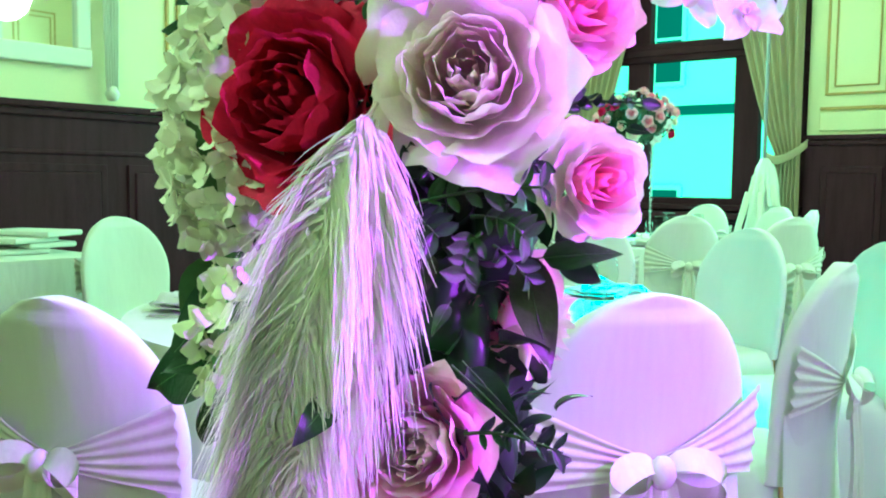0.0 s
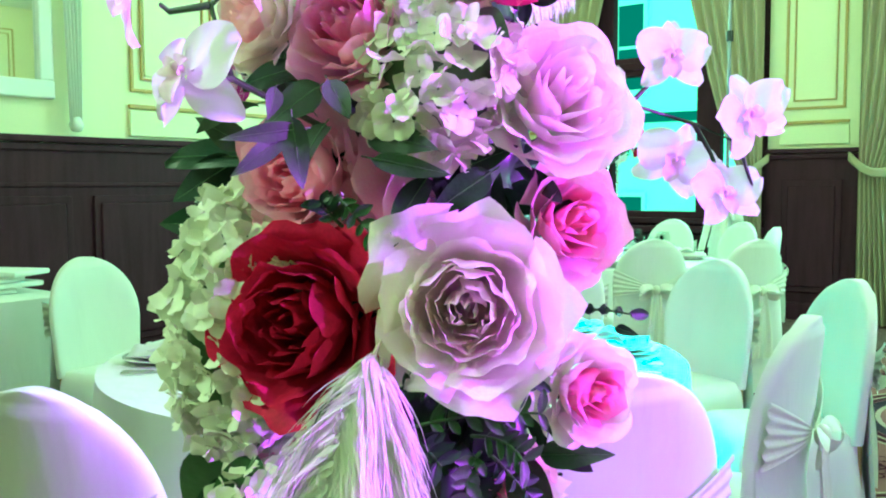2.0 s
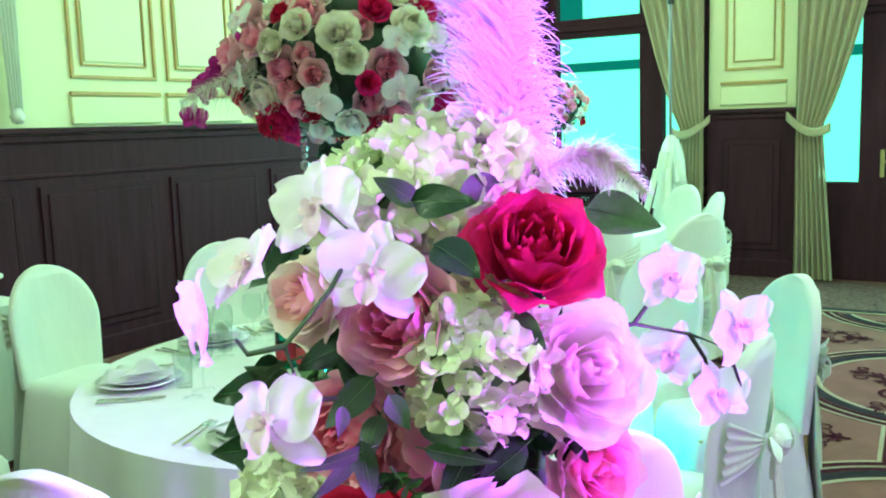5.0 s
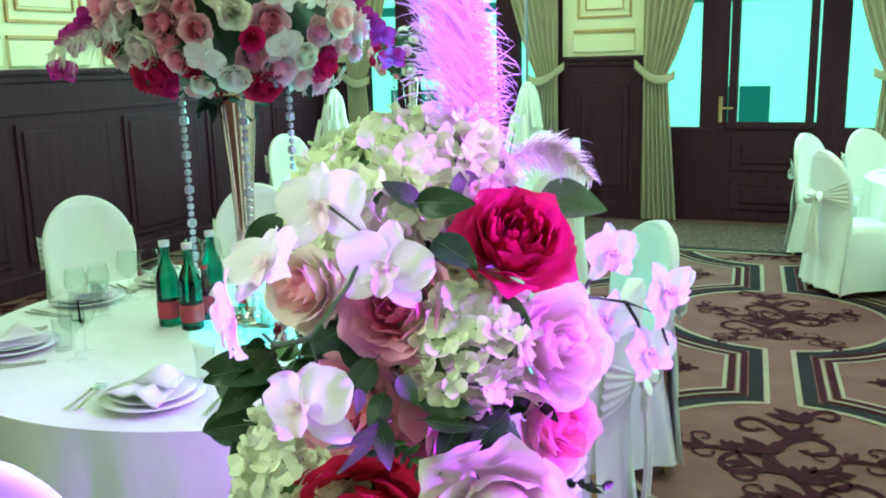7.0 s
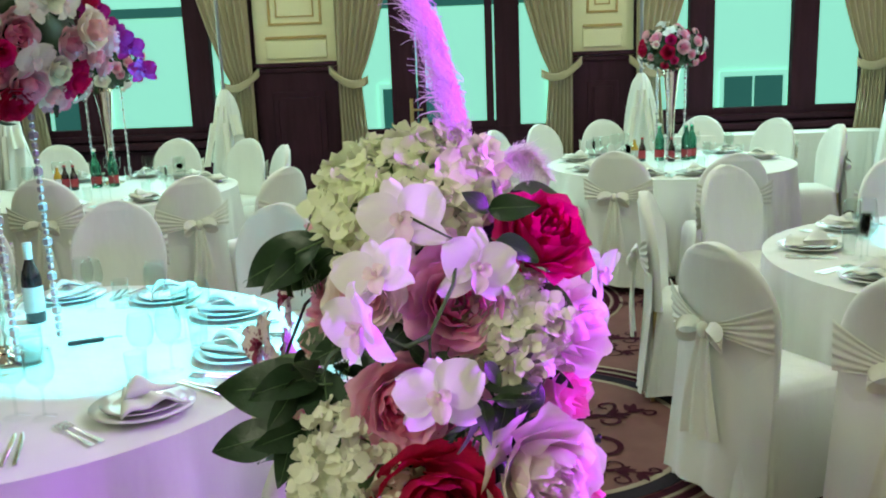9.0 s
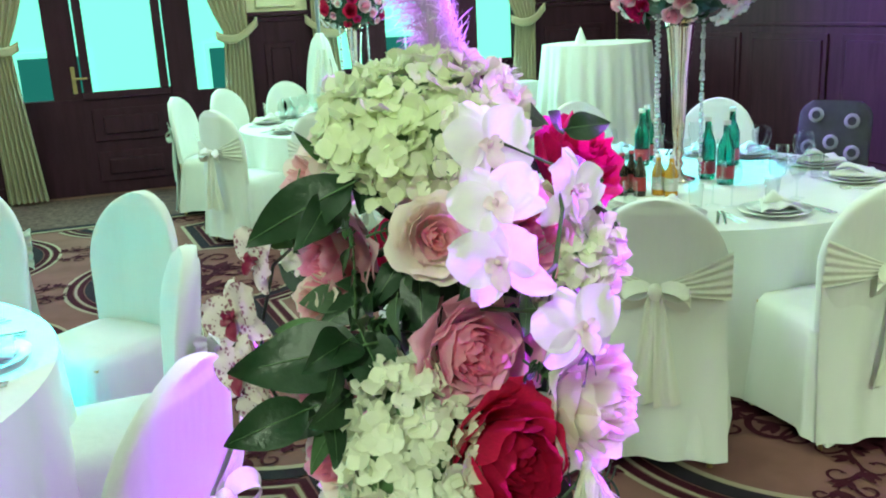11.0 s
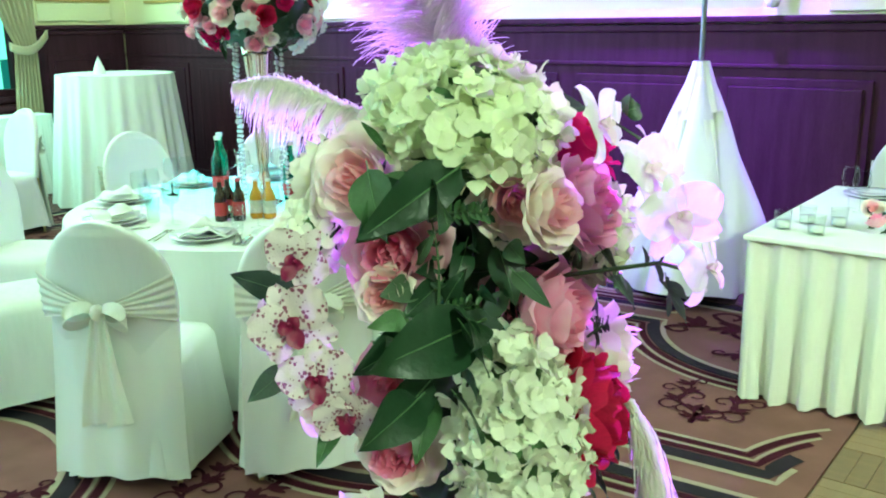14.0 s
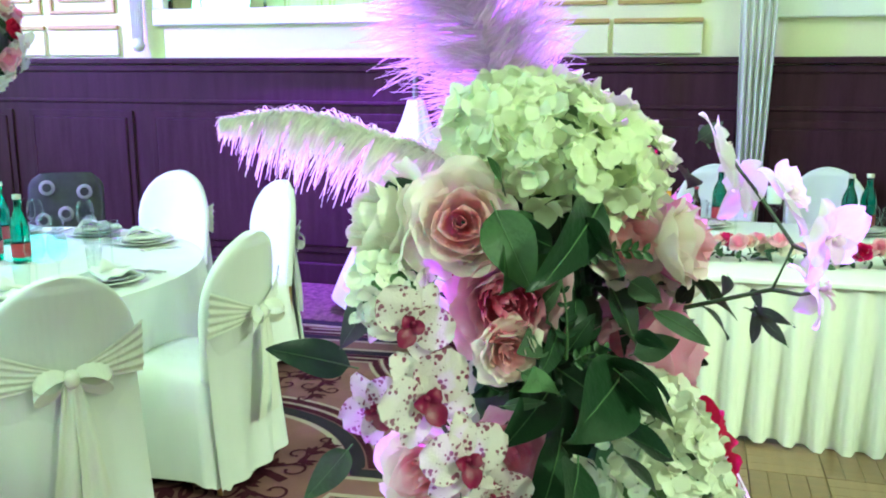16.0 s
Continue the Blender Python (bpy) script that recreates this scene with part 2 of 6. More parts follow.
def sheet(f, nu, nv, wrap=False):
    """Verts and quads of a surface f(u, v), with u and v from 0 to 1."""
    verts = [f(i / nu, j / nv) for j in range(nv + 1) for i in range(nu if wrap else nu + 1)]
    w = nu if wrap else nu + 1
    faces = [(j * w + i, j * w + (i + 1) % w, (j + 1) * w + (i + 1) % w, (j + 1) * w + i) for j in range(nv) for i in range(nu)]
    return verts, faces


def lathe(profile, n=24):
    """A turned body from (radius, height) pairs."""
    verts, faces = [], []
    for r, z in profile:
        verts += [(r * math.cos(2 * math.pi * i / n), r * math.sin(2 * math.pi * i / n), z) for i in range(n)]
    for j in range(len(profile) - 1):
        faces += [(j * n + i, j * n + (i + 1) % n, (j + 1) * n + (i + 1) % n, (j + 1) * n + i) for i in range(n)]
    return verts, faces


def join(parts):
    verts, faces = [], []
    for v, f in parts:
        k = len(verts)
        verts += v
        faces += [tuple(i + k for i in q) for q in f]
    return verts, faces


def tube(points, radius, n=6):
    """A round bar along points; radius may be a function of 0..1."""
    verts, faces = [], []
    pts = [Vector(p) for p in points]
    for k, p in enumerate(pts):
        d = (pts[min(k + 1, len(pts) - 1)] - pts[max(k - 1, 0)]).normalized()
        a = d.orthogonal().normalized()
        b = d.cross(a)
        r = radius(k / (len(pts) - 1)) if callable(radius) else radius
        verts += [p + (a * math.cos(2 * math.pi * i / n) + b * math.sin(2 * math.pi * i / n)) * r for i in range(n)]
    for k in range(len(pts) - 1):
        faces += [(k * n + i, k * n + (i + 1) % n, (k + 1) * n + (i + 1) % n, (k + 1) * n + i) for i in range(n)]
    return verts, faces


def moved(vf, m):
    return [m @ Vector(v) for v in vf[0]], vf[1]


# ---------- the hall: floor, walls, ceiling ----------
box("floor", WALL_W - 0.3, WALL_E + 0.3, 0.72, WALL_N + 0.3, -0.2, 0.0, CARPET)
tagged(bpy.data.objects["floor"], "taupe patterned banquet hall carpet with dark scrolls", "carpet", kind="structure")
box("dance_floor", WALL_W - 0.3, WALL_E + 0.3, WALL_S - 0.3, 0.72, -0.2, -0.012, PARQUET_B)
tagged(bpy.data.objects["dance_floor"], "oak parquet dance floor of basket-weave blocks", "floor", kind="structure")
box("ceiling", WALL_W - 0.3, WALL_E + 0.3, WALL_S - 0.3, WALL_N + 0.3, CEIL, CEIL + 0.2, WHITEPAINT)
tagged(bpy.data.objects["ceiling"], "plain white plaster ceiling of the hall", "ceiling", kind="structure")


def wall_panelling(name, along, fixed, normal, a0, a1, stiles, uppers, mirrors, label, gaps=()):
    """A solid wall with dark wainscot below and cream panels above. along: the axis it runs along; normal: +1 or -1 into the room."""
    def put(bm, a, b, d0, d1, z0, z1, bevel=0.0):
        lo, hi = sorted((fixed + normal * d0, fixed + normal * d1))
        if along == "x":
            box_bm(bm, a, b, lo, hi, z0, z1, bevel)
        else:
            box_bm(bm, lo, hi, a, b, z0, z1, bevel)
    bm = bmesh.new()
    put(bm, a0, a1, -0.3, 0.0, -0.2, CEIL + 0.1)
    wall = part(name, bm, CREAM)
    tagged(wall, label, "wall", kind="structure")
    bm = bmesh.new()
    put(bm, a0, a1, 0.002, 0.03, 0.0, DADO - 0.06)
    part("wainscot", bm, DARKWOOD, wall, "dark-stained wooden wainscot")
    bm = bmesh.new()
    put(bm, a0, a1, 0.0, 0.075, DADO - 0.045, DADO, 0.012)
    put(bm, a0, a1, 0.0, 0.05, DADO - 0.1, DADO - 0.05, 0.01)
    part("dado_rail", bm, DARKWOOD, wall)
    bm = bmesh.new()
    put(bm, a0, a1, 0.0, 0.06, 0.0, 0.16, 0.012)
    put(bm, a0, a1, 0.0, 0.045, DADO - 0.34, DADO - 0.31, 0.008)
    part("skirting", bm, DARKWOOD, wall)
    for s0, s1 in stiles:
        bm = bmesh.new()
        for z0, z1 in ((0.24, DADO - 0.40),):
            put(bm, s0, s1, 0.03, 0.050, z0, z1, 0.006)
            put(bm, s0 + 0.05, s1 - 0.05, 0.045, 0.062, z0 + 0.05, z1 - 0.05, 0.014)
        part("wainscot_panel", bm, DARKWOOD, wall)
    for s0, s1 in uppers:
        bm = bmesh.new()
        for inset, w in ((0.0, 0.025), (0.09, 0.014)):
            b0, b1, z0, z1 = s0 + inset, s1 - inset, DADO + 0.34 + inset, CEIL - 0.4 - inset
            put(bm, b0, b1, 0.0, 0.022, z0, z0 + w, 0.005)
            put(bm, b0, b1, 0.0, 0.022, z1 - w, z1, 0.005)
            put(bm, b0, b0 + w, 0.0, 0.022, z0 + w, z1 - w, 0.005)
            put(bm, b1 - w, b1, 0.0, 0.022, z0 + w, z1 - w, 0.005)
        put(bm, s0 - 0.02, s1 + 0.02, 0.0, 0.03, DADO + 0.22, DADO + 0.25, 0.006)
        part("panel_moulding", bm, GOLDTRIM, wall)
        bm = bmesh.new()
        put(bm, s0 - 0.02, s1 + 0.02, 0.0, 0.03, DADO + 0.02, DADO + 0.21, 0.008)
        put(bm, s0 + 0.12, s1 - 0.12, 0.0, 0.016, DADO + 0.46, CEIL - 0.52, 0.008)
        part("raised_panel", bm, CREAM, wall)
    for s0, s1 in mirrors:
        bm = bmesh.new()
        put(bm, s0, s1, 0.0, 0.012, DADO + 0.36, CEIL - 0.5)
        part("mirror", bm, MIRROR, wall, "tall wall mirror")
        bm = bmesh.new()
        z0, z1 = DADO + 0.30, CEIL - 0.44
        put(bm, s0 - 0.10, s1 + 0.10, 0.0, 0.06, z0 - 0.06, z0 + 0.06, 0.012)
        put(bm, s0 - 0.10, s1 + 0.10, 0.0, 0.05, z1, z1 + 0.08, 0.012)
        put(bm, s0 - 0.10, s0, 0.0, 0.05, z0 + 0.06, z1, 0.012)
        put(bm, s1, s1 + 0.10, 0.0, 0.05, z0 + 0.06, z1, 0.012)
        part("mirror_frame", bm, WHITEPAINT, wall, "white mirror frame")
    return wall


def runs(a, b, n, gap):
    w = (b - a - gap * (n + 1)) / n
    return [(a + gap + i * (w + gap), a + gap + i * (w + gap) + w) for i in range(n)]


wall_panelling("wall_west", "y", WALL_W, 1, WALL_S, WALL_N, runs(WALL_S, WALL_N, 12, 0.16),
               [(-0.9, -0.1), (3.85, 4.60), (4.70, 5.45), (5.65, 6.45), (6.55, 7.35), (7.5, 8.3)], [(0.3, 3.15)],
               "cream panelled wall above dark wooden wainscot with mirror")
wall_panelling("wall_east", "y", WALL_E, -1, WALL_S, WALL_N, runs(WALL_S, WALL_N, 12, 0.16),
               [(0.40, 0.93), (1.00, 1.56), (4.75, 5.34), (5.42, 6.0), (7.9, 8.7)], [(-2.6, 0.0), (2.12, 4.30), (6.3, 7.6)],
               "cream panelled wall above dark wooden wainscot with mirrors")
wall_panelling("wall_south", "x", WALL_S, 1, WALL_W, WALL_E, runs(WALL_W, WALL_E, 9, 0.16),
               runs(WALL_W, WALL_E, 8, 0.3), [], "cream panelled wall above dark wooden wainscot")

# window wall: piers between three openings
BAYS = ((-5.15, -2.65, False), (-1.77, 0.64, True), (1.28, 3.78, False))
TOP = 4.2
north = new("wall_north")
tagged(north, "window wall of cream panelled piers and dark wooden wainscot", "wall", kind="structure")
edges = [WALL_W - 0.3] + [e for b in BAYS for e in b[:2]] + [WALL_E + 0.3]
for p0, p1 in zip(edges[0::2], edges[1::2]):
    box("pier", p0, p1, WALL_N, WALL_N + 0.4, -0.2, CEIL + 0.1, CREAM, north)
    q0, q1 = max(p0, WALL_W + 0.08), min(p1, WALL_E - 0.08)
    bm = bmesh.new()
    box_bm(bm, q0, q1, WALL_N - 0.05, WALL_N - 0.002, 0, DADO - 0.06)
    box_bm(bm, q0, q1, WALL_N - 0.095, WALL_N - 0.002, DADO - 0.045, DADO, 0.012)
    box_bm(bm, q0, q1, WALL_N - 0.075, WALL_N - 0.05, DADO - 0.1, DADO - 0.05, 0.01)
    box_bm(bm, q0, q1, WALL_N - 0.085, WALL_N - 0.05, 0, 0.18, 0.012)
    if q1 - q0 > 0.35:
        box_bm(bm, q0 + 0.16, q1 - 0.16, WALL_N - 0.068, WALL_N - 0.05, 0.28, DADO - 0.3, 0.01)
        box_bm(bm, q0 + 0.22, q1 - 0.22, WALL_N - 0.08, WALL_N - 0.066, 0.34, DADO - 0.36, 0.012)
    part("wainscot", bm, DARKWOOD, north, "dark-stained wooden wainscot")
    if q1 - q0 > 0.35:
        bm = bmesh.new()
        for inset, w in ((0.16, 0.025), (0.24, 0.014)):
            b0, b1, z0, z1 = q0 + inset, q1 - inset, DADO + 0.22 + inset, CEIL - 0.3 - inset
            for zz in (z0, z1 - w):
                box_bm(bm, b0, b1, WALL_N - 0.022, WALL_N, zz, zz + w, 0.005)
            for xx in (b0, b1 - w):
                box_bm(bm, xx, xx + w, WALL_N - 0.022, WALL_N, z0 + w, z1 - w, 0.005)
        box_bm(bm, q0 + 0.12, q1 - 0.12, WALL_N - 0.03, WALL_N, DADO + 0.24, DADO + 0.27, 0.006)
        part("panel_moulding", bm, GOLDTRIM, north)
        bm = bmesh.new()
        box_bm(bm, q0 + 0.12, q1 - 0.12, WALL_N - 0.025, WALL_N, DADO + 0.04, DADO + 0.22, 0.008)
        part("raised_panel", bm, CREAM, north)
for b0, b1, door in BAYS:
    box("lintel", b0, b1, WALL_N, WALL_N + 0.4, TOP, CEIL + 0.1, CREAM, north)
    if not door:
        box("apron", b0, b1, WALL_N + 0.02, WALL_N + 0.4, -0.2, 0.8, DARKWOOD, north, "dark wooden panel under the window")


def bay_window(name, b0, b1, door, label):
    """Dark joinery with a wide middle light, two side lights and top lights behind a transom."""
    w = tagged(new(name), label, "door" if door else "window", kind="structure")
    c = (b0 + b1) / 2
    half = 0.42 if door else (0.40 if b1 > 3 else 0.48)
    y0, y1, sill = WALL_N + 0.08, WALL_N + 0.20, (0.0 if door else 0.80)
    low = 1.01 if door else 1.07
    bm = bmesh.new()
    for x0, x1 in ((b0, b0 + 0.14), (c - half - 0.26, c - half), (c + half, c + half + 0.26), (b1 - 0.14, b1)):
        box_bm(bm, x0, x1, y0, y1, sill, TOP, 0.012)
    for z0, z1, d in ((TOP - 0.12, TOP, 0.0), (2.52, 2.72, 0.03), (2.58, 2.66, 0.06)):
        box_bm(bm, b0 + 0.002, b1 - 0.002, y0 - d - 0.004, y1 + 0.004, z0, z1, 0.012)
    box_bm(bm, b0 + 0.002, b1 - 0.002, y0 - 0.003, y1 + 0.003, sill, low - 0.06 if door else low - 0.02, 0.01)
    part("window_frame", bm, DARKWOOD, w, "dark-stained wooden frame")
    if door:
        bm = bmesh.new()
        for x0, x1 in ((c - half + 0.02, c - half + 0.1), (c + half - 0.1, c + half - 0.02)):
            box_bm(bm, x0, x1, y0 - 0.02, y1, low - 0.06, 2.52)
        box_bm(bm, c - half, c + half, y0 - 0.03, y0, low - 0.075, low, 0.01)
        for z0, z1 in ((0.12, 0.42), (0.52, 0.84)):
            box_bm(bm, c - half + 0.06, c + half - 0.06, y0 - 0.022, y0, z0, z1, 0.01)
            box_bm(bm, c - half + 0.16, c + half - 0.16, y0 - 0.042, y0 - 0.018, z0 + 0.07, z1 - 0.07, 0.016)
        part("door_leaf", bm, DARKWOOD, w, "panelled dark wooden door leaf")
        bm = bmesh.new()
        box_bm(bm, c - half - 0.075, c - half - 0.035, y0 - 0.016, y0, 1.0, 1.26, 0.006)
        box_bm(bm, c - half - 0.065, c - half + 0.07, y0 - 0.055, y0 - 0.035, 1.135, 1.155, 0.006)
        part("door_handle", bm, BRASS, w, "brass lever handle")
    else:
        bm = bmesh.new()
        box_bm(bm, b0 + 0.01, b1 - 0.01, WALL_N - 0.12, y0, 0.83, 0.90, 0.015)
        box_bm(bm, b0 + 0.03, b1 - 0.03, WALL_N - 0.02, y0, 0.92, 0.98, 0.01)
        part("window_sill", bm, DARKWOOD, w)
    for x0, x1 in ((b0 + 0.14, c - half - 0.26), (c - half, c + half), (c + half + 0.26, b1 - 0.14)):
        for z0, z1 in ((low - 0.03, 2.52), (2.72, TOP - 0.12)):
            pane = box("pane", x0 - 0.01, x1 + 0.01, y0 + 0.05, y0 + 0.058, z0 - 0.01, z1 + 0.01, PANE, w)
            pane.visible_shadow = False
    return w


for k, (b0, b1, door) in enumerate(BAYS):
    bay_window(("window_1", "door_1", "window_2")[k], b0, b1, door, "tall dark wooden glazed terrace door" if door else "tall dark wooden window with side lights")

# pale house front across the street; its daylight is put in as glow
house = thing("building", pose(0, 19, 0), "pale plastered house front across the street", "building")
box("wall", -22, 22, 0, 0.6, -4, 14, FACADE_GLOW, house)
for hx in (-13.2, -9.6, -6.0, -2.4, 1.2, 4.8, 8.4, 12.0):
    for hz in (-0.9, 3.4):
        wo = box("window", hx - 0.05, hx + 1.35, -0.05, 0.12, hz - 0.05, hz + 2.05, FACADE_GLOW, house)
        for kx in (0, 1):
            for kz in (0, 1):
                box("pane", hx + 0.04 + kx * 0.63, hx + 0.63 + kx * 0.63, -0.06, 0.02, hz + 0.05 + kz * 0.98, hz + 0.96 + kz * 0.98, FACADE_DIM_GLOW, wo)
box("ledge", -22, 22, -0.2, 0.0, 2.7, 2.9, FACADE_DIM_GLOW, house)
box("ground", -30, 30, WALL_N + 0.4, 40, -0.5, -0.22, CARPET_GREY)
tagged(bpy.data.objects["ground"], "grey paved street outside the windows", "ground", kind="structure")


# ---------- carpet pattern ----------
def ribbon(points, width, z, closed=False):
    pts = [Vector((p[0], p[1])) for p in points]
    n = len(pts)
    verts, faces = [], []
    for k, p in enumerate(pts):
        a = pts[(k - 1) % n] if closed or k else p
        b = pts[(k + 1) % n] if closed or k < n - 1 else p
        d = (b - a).normalized()
        s = Vector((-d.y, d.x))
        w = width(k / max(1, n - 1)) if callable(width) else width
        verts += [(p.x - s.x * w / 2, p.y - s.y * w / 2, z), (p.x + s.x * w / 2, p.y + s.y * w / 2, z)]
    for k in range(n if closed else n - 1):
        a, b = 2 * k, 2 * ((k + 1) % n)
        faces.append((a, b, b + 1, a + 1))
    return verts, faces


def inside(x, y):
    return WALL_W + 0.1 < x < WALL_E - 1.15 and 0.78 < y < WALL_N - 1.5


def clip(vf):
    v, f = vf
    return v, [q for q in f if all(inside(v[i][0], v[i][1]) for i in q)]


SKEW = radians(4.4)
RING, NECK, STEP = 0.68, 0.075, 2.22


def chain_side(ox, oy, side, grow, count):
    """One edge of a chain of rings joined by short necks, grow metres outside the chain's field."""
    pts = []
    r, w = RING + grow, NECK + grow
    a0 = math.asin(w / r)
    for k in range(count):
        pts += [(side * r * math.sin(a), k * STEP - r * math.cos(a)) for a in np.linspace(a0, math.pi - a0, 40)]
        top, low = k * STEP + r * math.cos(a0), (k + 1) * STEP - r * math.cos(a0)
        pts += [(side * w, top + (low - top) * q / 8) for q in range(1, 8)]
    c, sn = math.cos(SKEW), math.sin(SKEW)
    return [(ox + x * c - y * sn, oy + x * sn + y * c) for x, y in pts]


def scroll(x, y, ang, s, flip):
    """A leafy vine: a waving stem with curls and leaves on alternate sides."""
    out = []
    c, sn = math.cos(ang), math.sin(ang)

    def tr(p):
        px, py = p[0] * s, p[1] * s * flip
        return (x + px * c - py * sn, y + px * sn + py * c)
    stem = [(k / 20 * 0.95, 0.07 * math.sin(k / 20 * 8.5)) for k in range(21)]
    out.append(ribbon([tr(p) for p in stem], lambda t: s * (0.046 - 0.026 * t), 0.0050))
    for n, (at, side, rad) in enumerate(((2, 1, 0.15), (6, -1, 0.17), (11, 1, 0.14), (15, -1, 0.12), (19, 1, 0.09))):
        bx, by = stem[at]
        pts = []
        for k in range(20):
            u = k / 19
            r = rad * (1 - 0.74 * u)
            a = -math.pi / 2 + 0.3 + u * 5.4
            pts.append((bx + 0.10 * min(1, u * 4) + r * math.cos(a), by + side * (rad * 1.15 + r * math.sin(a))))
        out.append(ribbon([tr(q) for q in [(bx, by)] + pts], lambda t: s * (0.034 - 0.010 * t + 0.022 * (t > 0.94)), 0.0052 + 0.0002 * n))
        for m, (la, ll) in enumerate(((0.5, 0.17), (1.0, 0.14), (-0.4, 0.15))):
            leaf_line = [tr((bx + ll * q * math.cos(la), by - side * (ll * q * math.sin(la) + 0.03 * q * q))) for q in (0, 0.25, 0.5, 0.75, 1)]
            out.append(ribbon(leaf_line, lambda t: s * (0.010 + 0.060 * math.sin(math.pi * min(1, t * 0.95 + 0.03))), 0.0062 + 0.0002 * m))
    return out


dark, grey, light, scrolls = [], [], [], []
for chain in range(-4, 3):
    gx, gy = -0.10 + chain * 1.76, 3.50 - 4 * STEP - (STEP / 2 if chain % 2 else 0.0)
    ox, oy = gx + (3.5 - gy) * math.tan(SKEW), gy
    for side in (-1, 1):
        light.append(clip(ribbon(chain_side(ox, oy, side, 0.0, 8), 0.028, 0.0040)))
        grey.append(clip(ribbon(chain_side(ox, oy, side, 0.052, 8), 0.070, 0.0044)))
        dark.append(clip(ribbon(chain_side(ox, oy, side, 0.112, 8), 0.034, 0.0044)))
        light.append(clip(ribbon(chain_side(ox, oy, side, 0.142, 8), 0.016, 0.0040)))
        dark.append(clip(ribbon(chain_side(ox, oy, side, 0.176, 8), 0.036, 0.0044)))
        light.append(clip(ribbon(chain_side(ox, oy, side, 0.208, 8), 0.020, 0.0040)))
    c, sn = math.cos(SKEW), math.sin(SKEW)
    for k in range(8):
        cx, cy = ox - k * STEP * sn, oy + k * STEP * c
        if not (WALL_W - 1 < cx < WALL_E + 1 and -0.5 < cy < WALL_N + 0.5):
            continue
        up = math.pi / 2 + SKEW
        flip = 1 if k % 2 else -1
        for back, turn, size, fl in ((0.46, 0.0, 1.02, flip), (0.10, 1.05, 0.56, -flip), (0.10, -1.05, 0.56, flip), (0.30, 2.2, 0.44, flip), (0.30, -2.2, 0.44, -flip)):
            for vf in scroll(cx - back * math.cos(up), cy - back * math.sin(up), up + turn, size, fl):
                scrolls.append(clip(vf))
        # sprigs in the panels beside the necks
        nx, ny = cx - 0.5 * STEP * sn, cy + 0.5 * STEP * c
        for side in (-1, 1):
            for ang, size, flip in ((up + side * 1.2, 0.46, side), (up + math.pi - side * 1.2, 0.46, -side)):
                px0, py0 = nx - side * 0.42 * c, ny - side * 0.42 * sn
                for vf in scroll(px0, py0, ang, size, flip):
                    scrolls.append(clip(vf))
floor_ob = bpy.data.objects["floor"]
for nm, group, mt in (("carpet_border", dark, CARPET_DARK), ("carpet_border", grey, CARPET_GREY), ("carpet_border", light, CARPET_LIGHT), ("carpet_scrolls", scrolls, CARPET_DARK)):
    v, f = join(group)
    tagged(link_mesh(nm, v, f, mt, floor_ob, smooth=False), kind="stuff")
# plain slate runner with mottled edge along the window wall
bm = bmesh.new()
box_bm(bm, WALL_W + 0.1, WALL_E - 1.1, WALL_N - 1.46, WALL_N - 1.38, 0.006, 0.010)
box_bm(bm, WALL_E - 1.10, WALL_E - 1.02, 0.80, WALL_N - 1.38, 0.006, 0.010)
part("carpet_border", bm, CARPET_GREY, floor_ob)
bm = bmesh.new()
box_bm(bm, WALL_W + 0.1, WALL_E - 1.14, WALL_N - 1.50, WALL_N - 1.47, 0.006, 0.010)
box_bm(bm, WALL_E - 1.14, WALL_E - 1.11, 0.80, WALL_N - 1.47, 0.006, 0.010)
part("carpet_border", bm, CARPET_LIGHT, floor_ob)
bm = bmesh.new()
box_bm(bm, WALL_W + 0.08, WALL_E - 0.08, WALL_N - 1.36, WALL_N - 0.08, 0.002, 0.008)
box_bm(bm, WALL_E - 1.0, WALL_E - 0.08, 0.80, WALL_N - 1.37, 0.002, 0.008)
part("carpet_edge", bm, CARPET_MOTTLED, floor_ob, "mottled dark carpet strip along the walls")


# ---------- curtains ----------
def curtain(x_pier, x_top, tie_z, label):
    """A floor-length curtain gathered by a tie-back towards its pier."""
    side = 1 if x_top > x_pier else -1
    c = thing("curtain", pose(0, WALL_N - 0.16, 0), label, "curtain", "window curtains")
    wide = abs(x_top - x_pier)

    def f(u, v):
        z = 0.03 + v * (TOP + 0.1 - 0.03)
        w0, w1, w2 = 0.36, 0.24, wide
        w = w0 + (w1 - w0) * min(1, z / tie_z) if z < tie_z else w1 + (w2 - w1) * min(1, ((z - tie_z) / (TOP - tie_z)) ** 0.8)
        fold = 0.035 * math.sin(u * 2 * math.pi * 7 + 0.4 * math.sin(v * 5)) * (0.6 + 0.4 * abs(z - tie_z))
        return (x_pier + side * (0.02 + u * w), fold - 0.03 * math.sin(v * 3), z)
    v, fc = sheet(f, 70, 26)
    link_mesh("drape", v, fc, CURTAIN, c)

    def g(u, v):
        a = u * math.pi
        return (x_pier + side * (-0.06 + 0.40 * u), -0.075 - 0.05 * math.sin(a), tie_z + 0.10 - 0.16 * math.sin(a * 0.75) + (v - 0.5) * 0.085)
    v, fc = sheet(g, 14, 3)
    tb = link_mesh("tie_back", v, fc, CURTAIN, c, "folded fabric tie-back")
    tb.modifiers.new("thick", "SOLIDIFY").thickness = 0.02
    return c


for b0, b1, door in BAYS:
    for xp, xt in ((b0 - 0.02, b0 + 0.95), (b1 + 0.02, b1 - 0.95)):
        curtain(xp, xt, 1.50, "taupe gathered curtain with tie-back beside tall window")


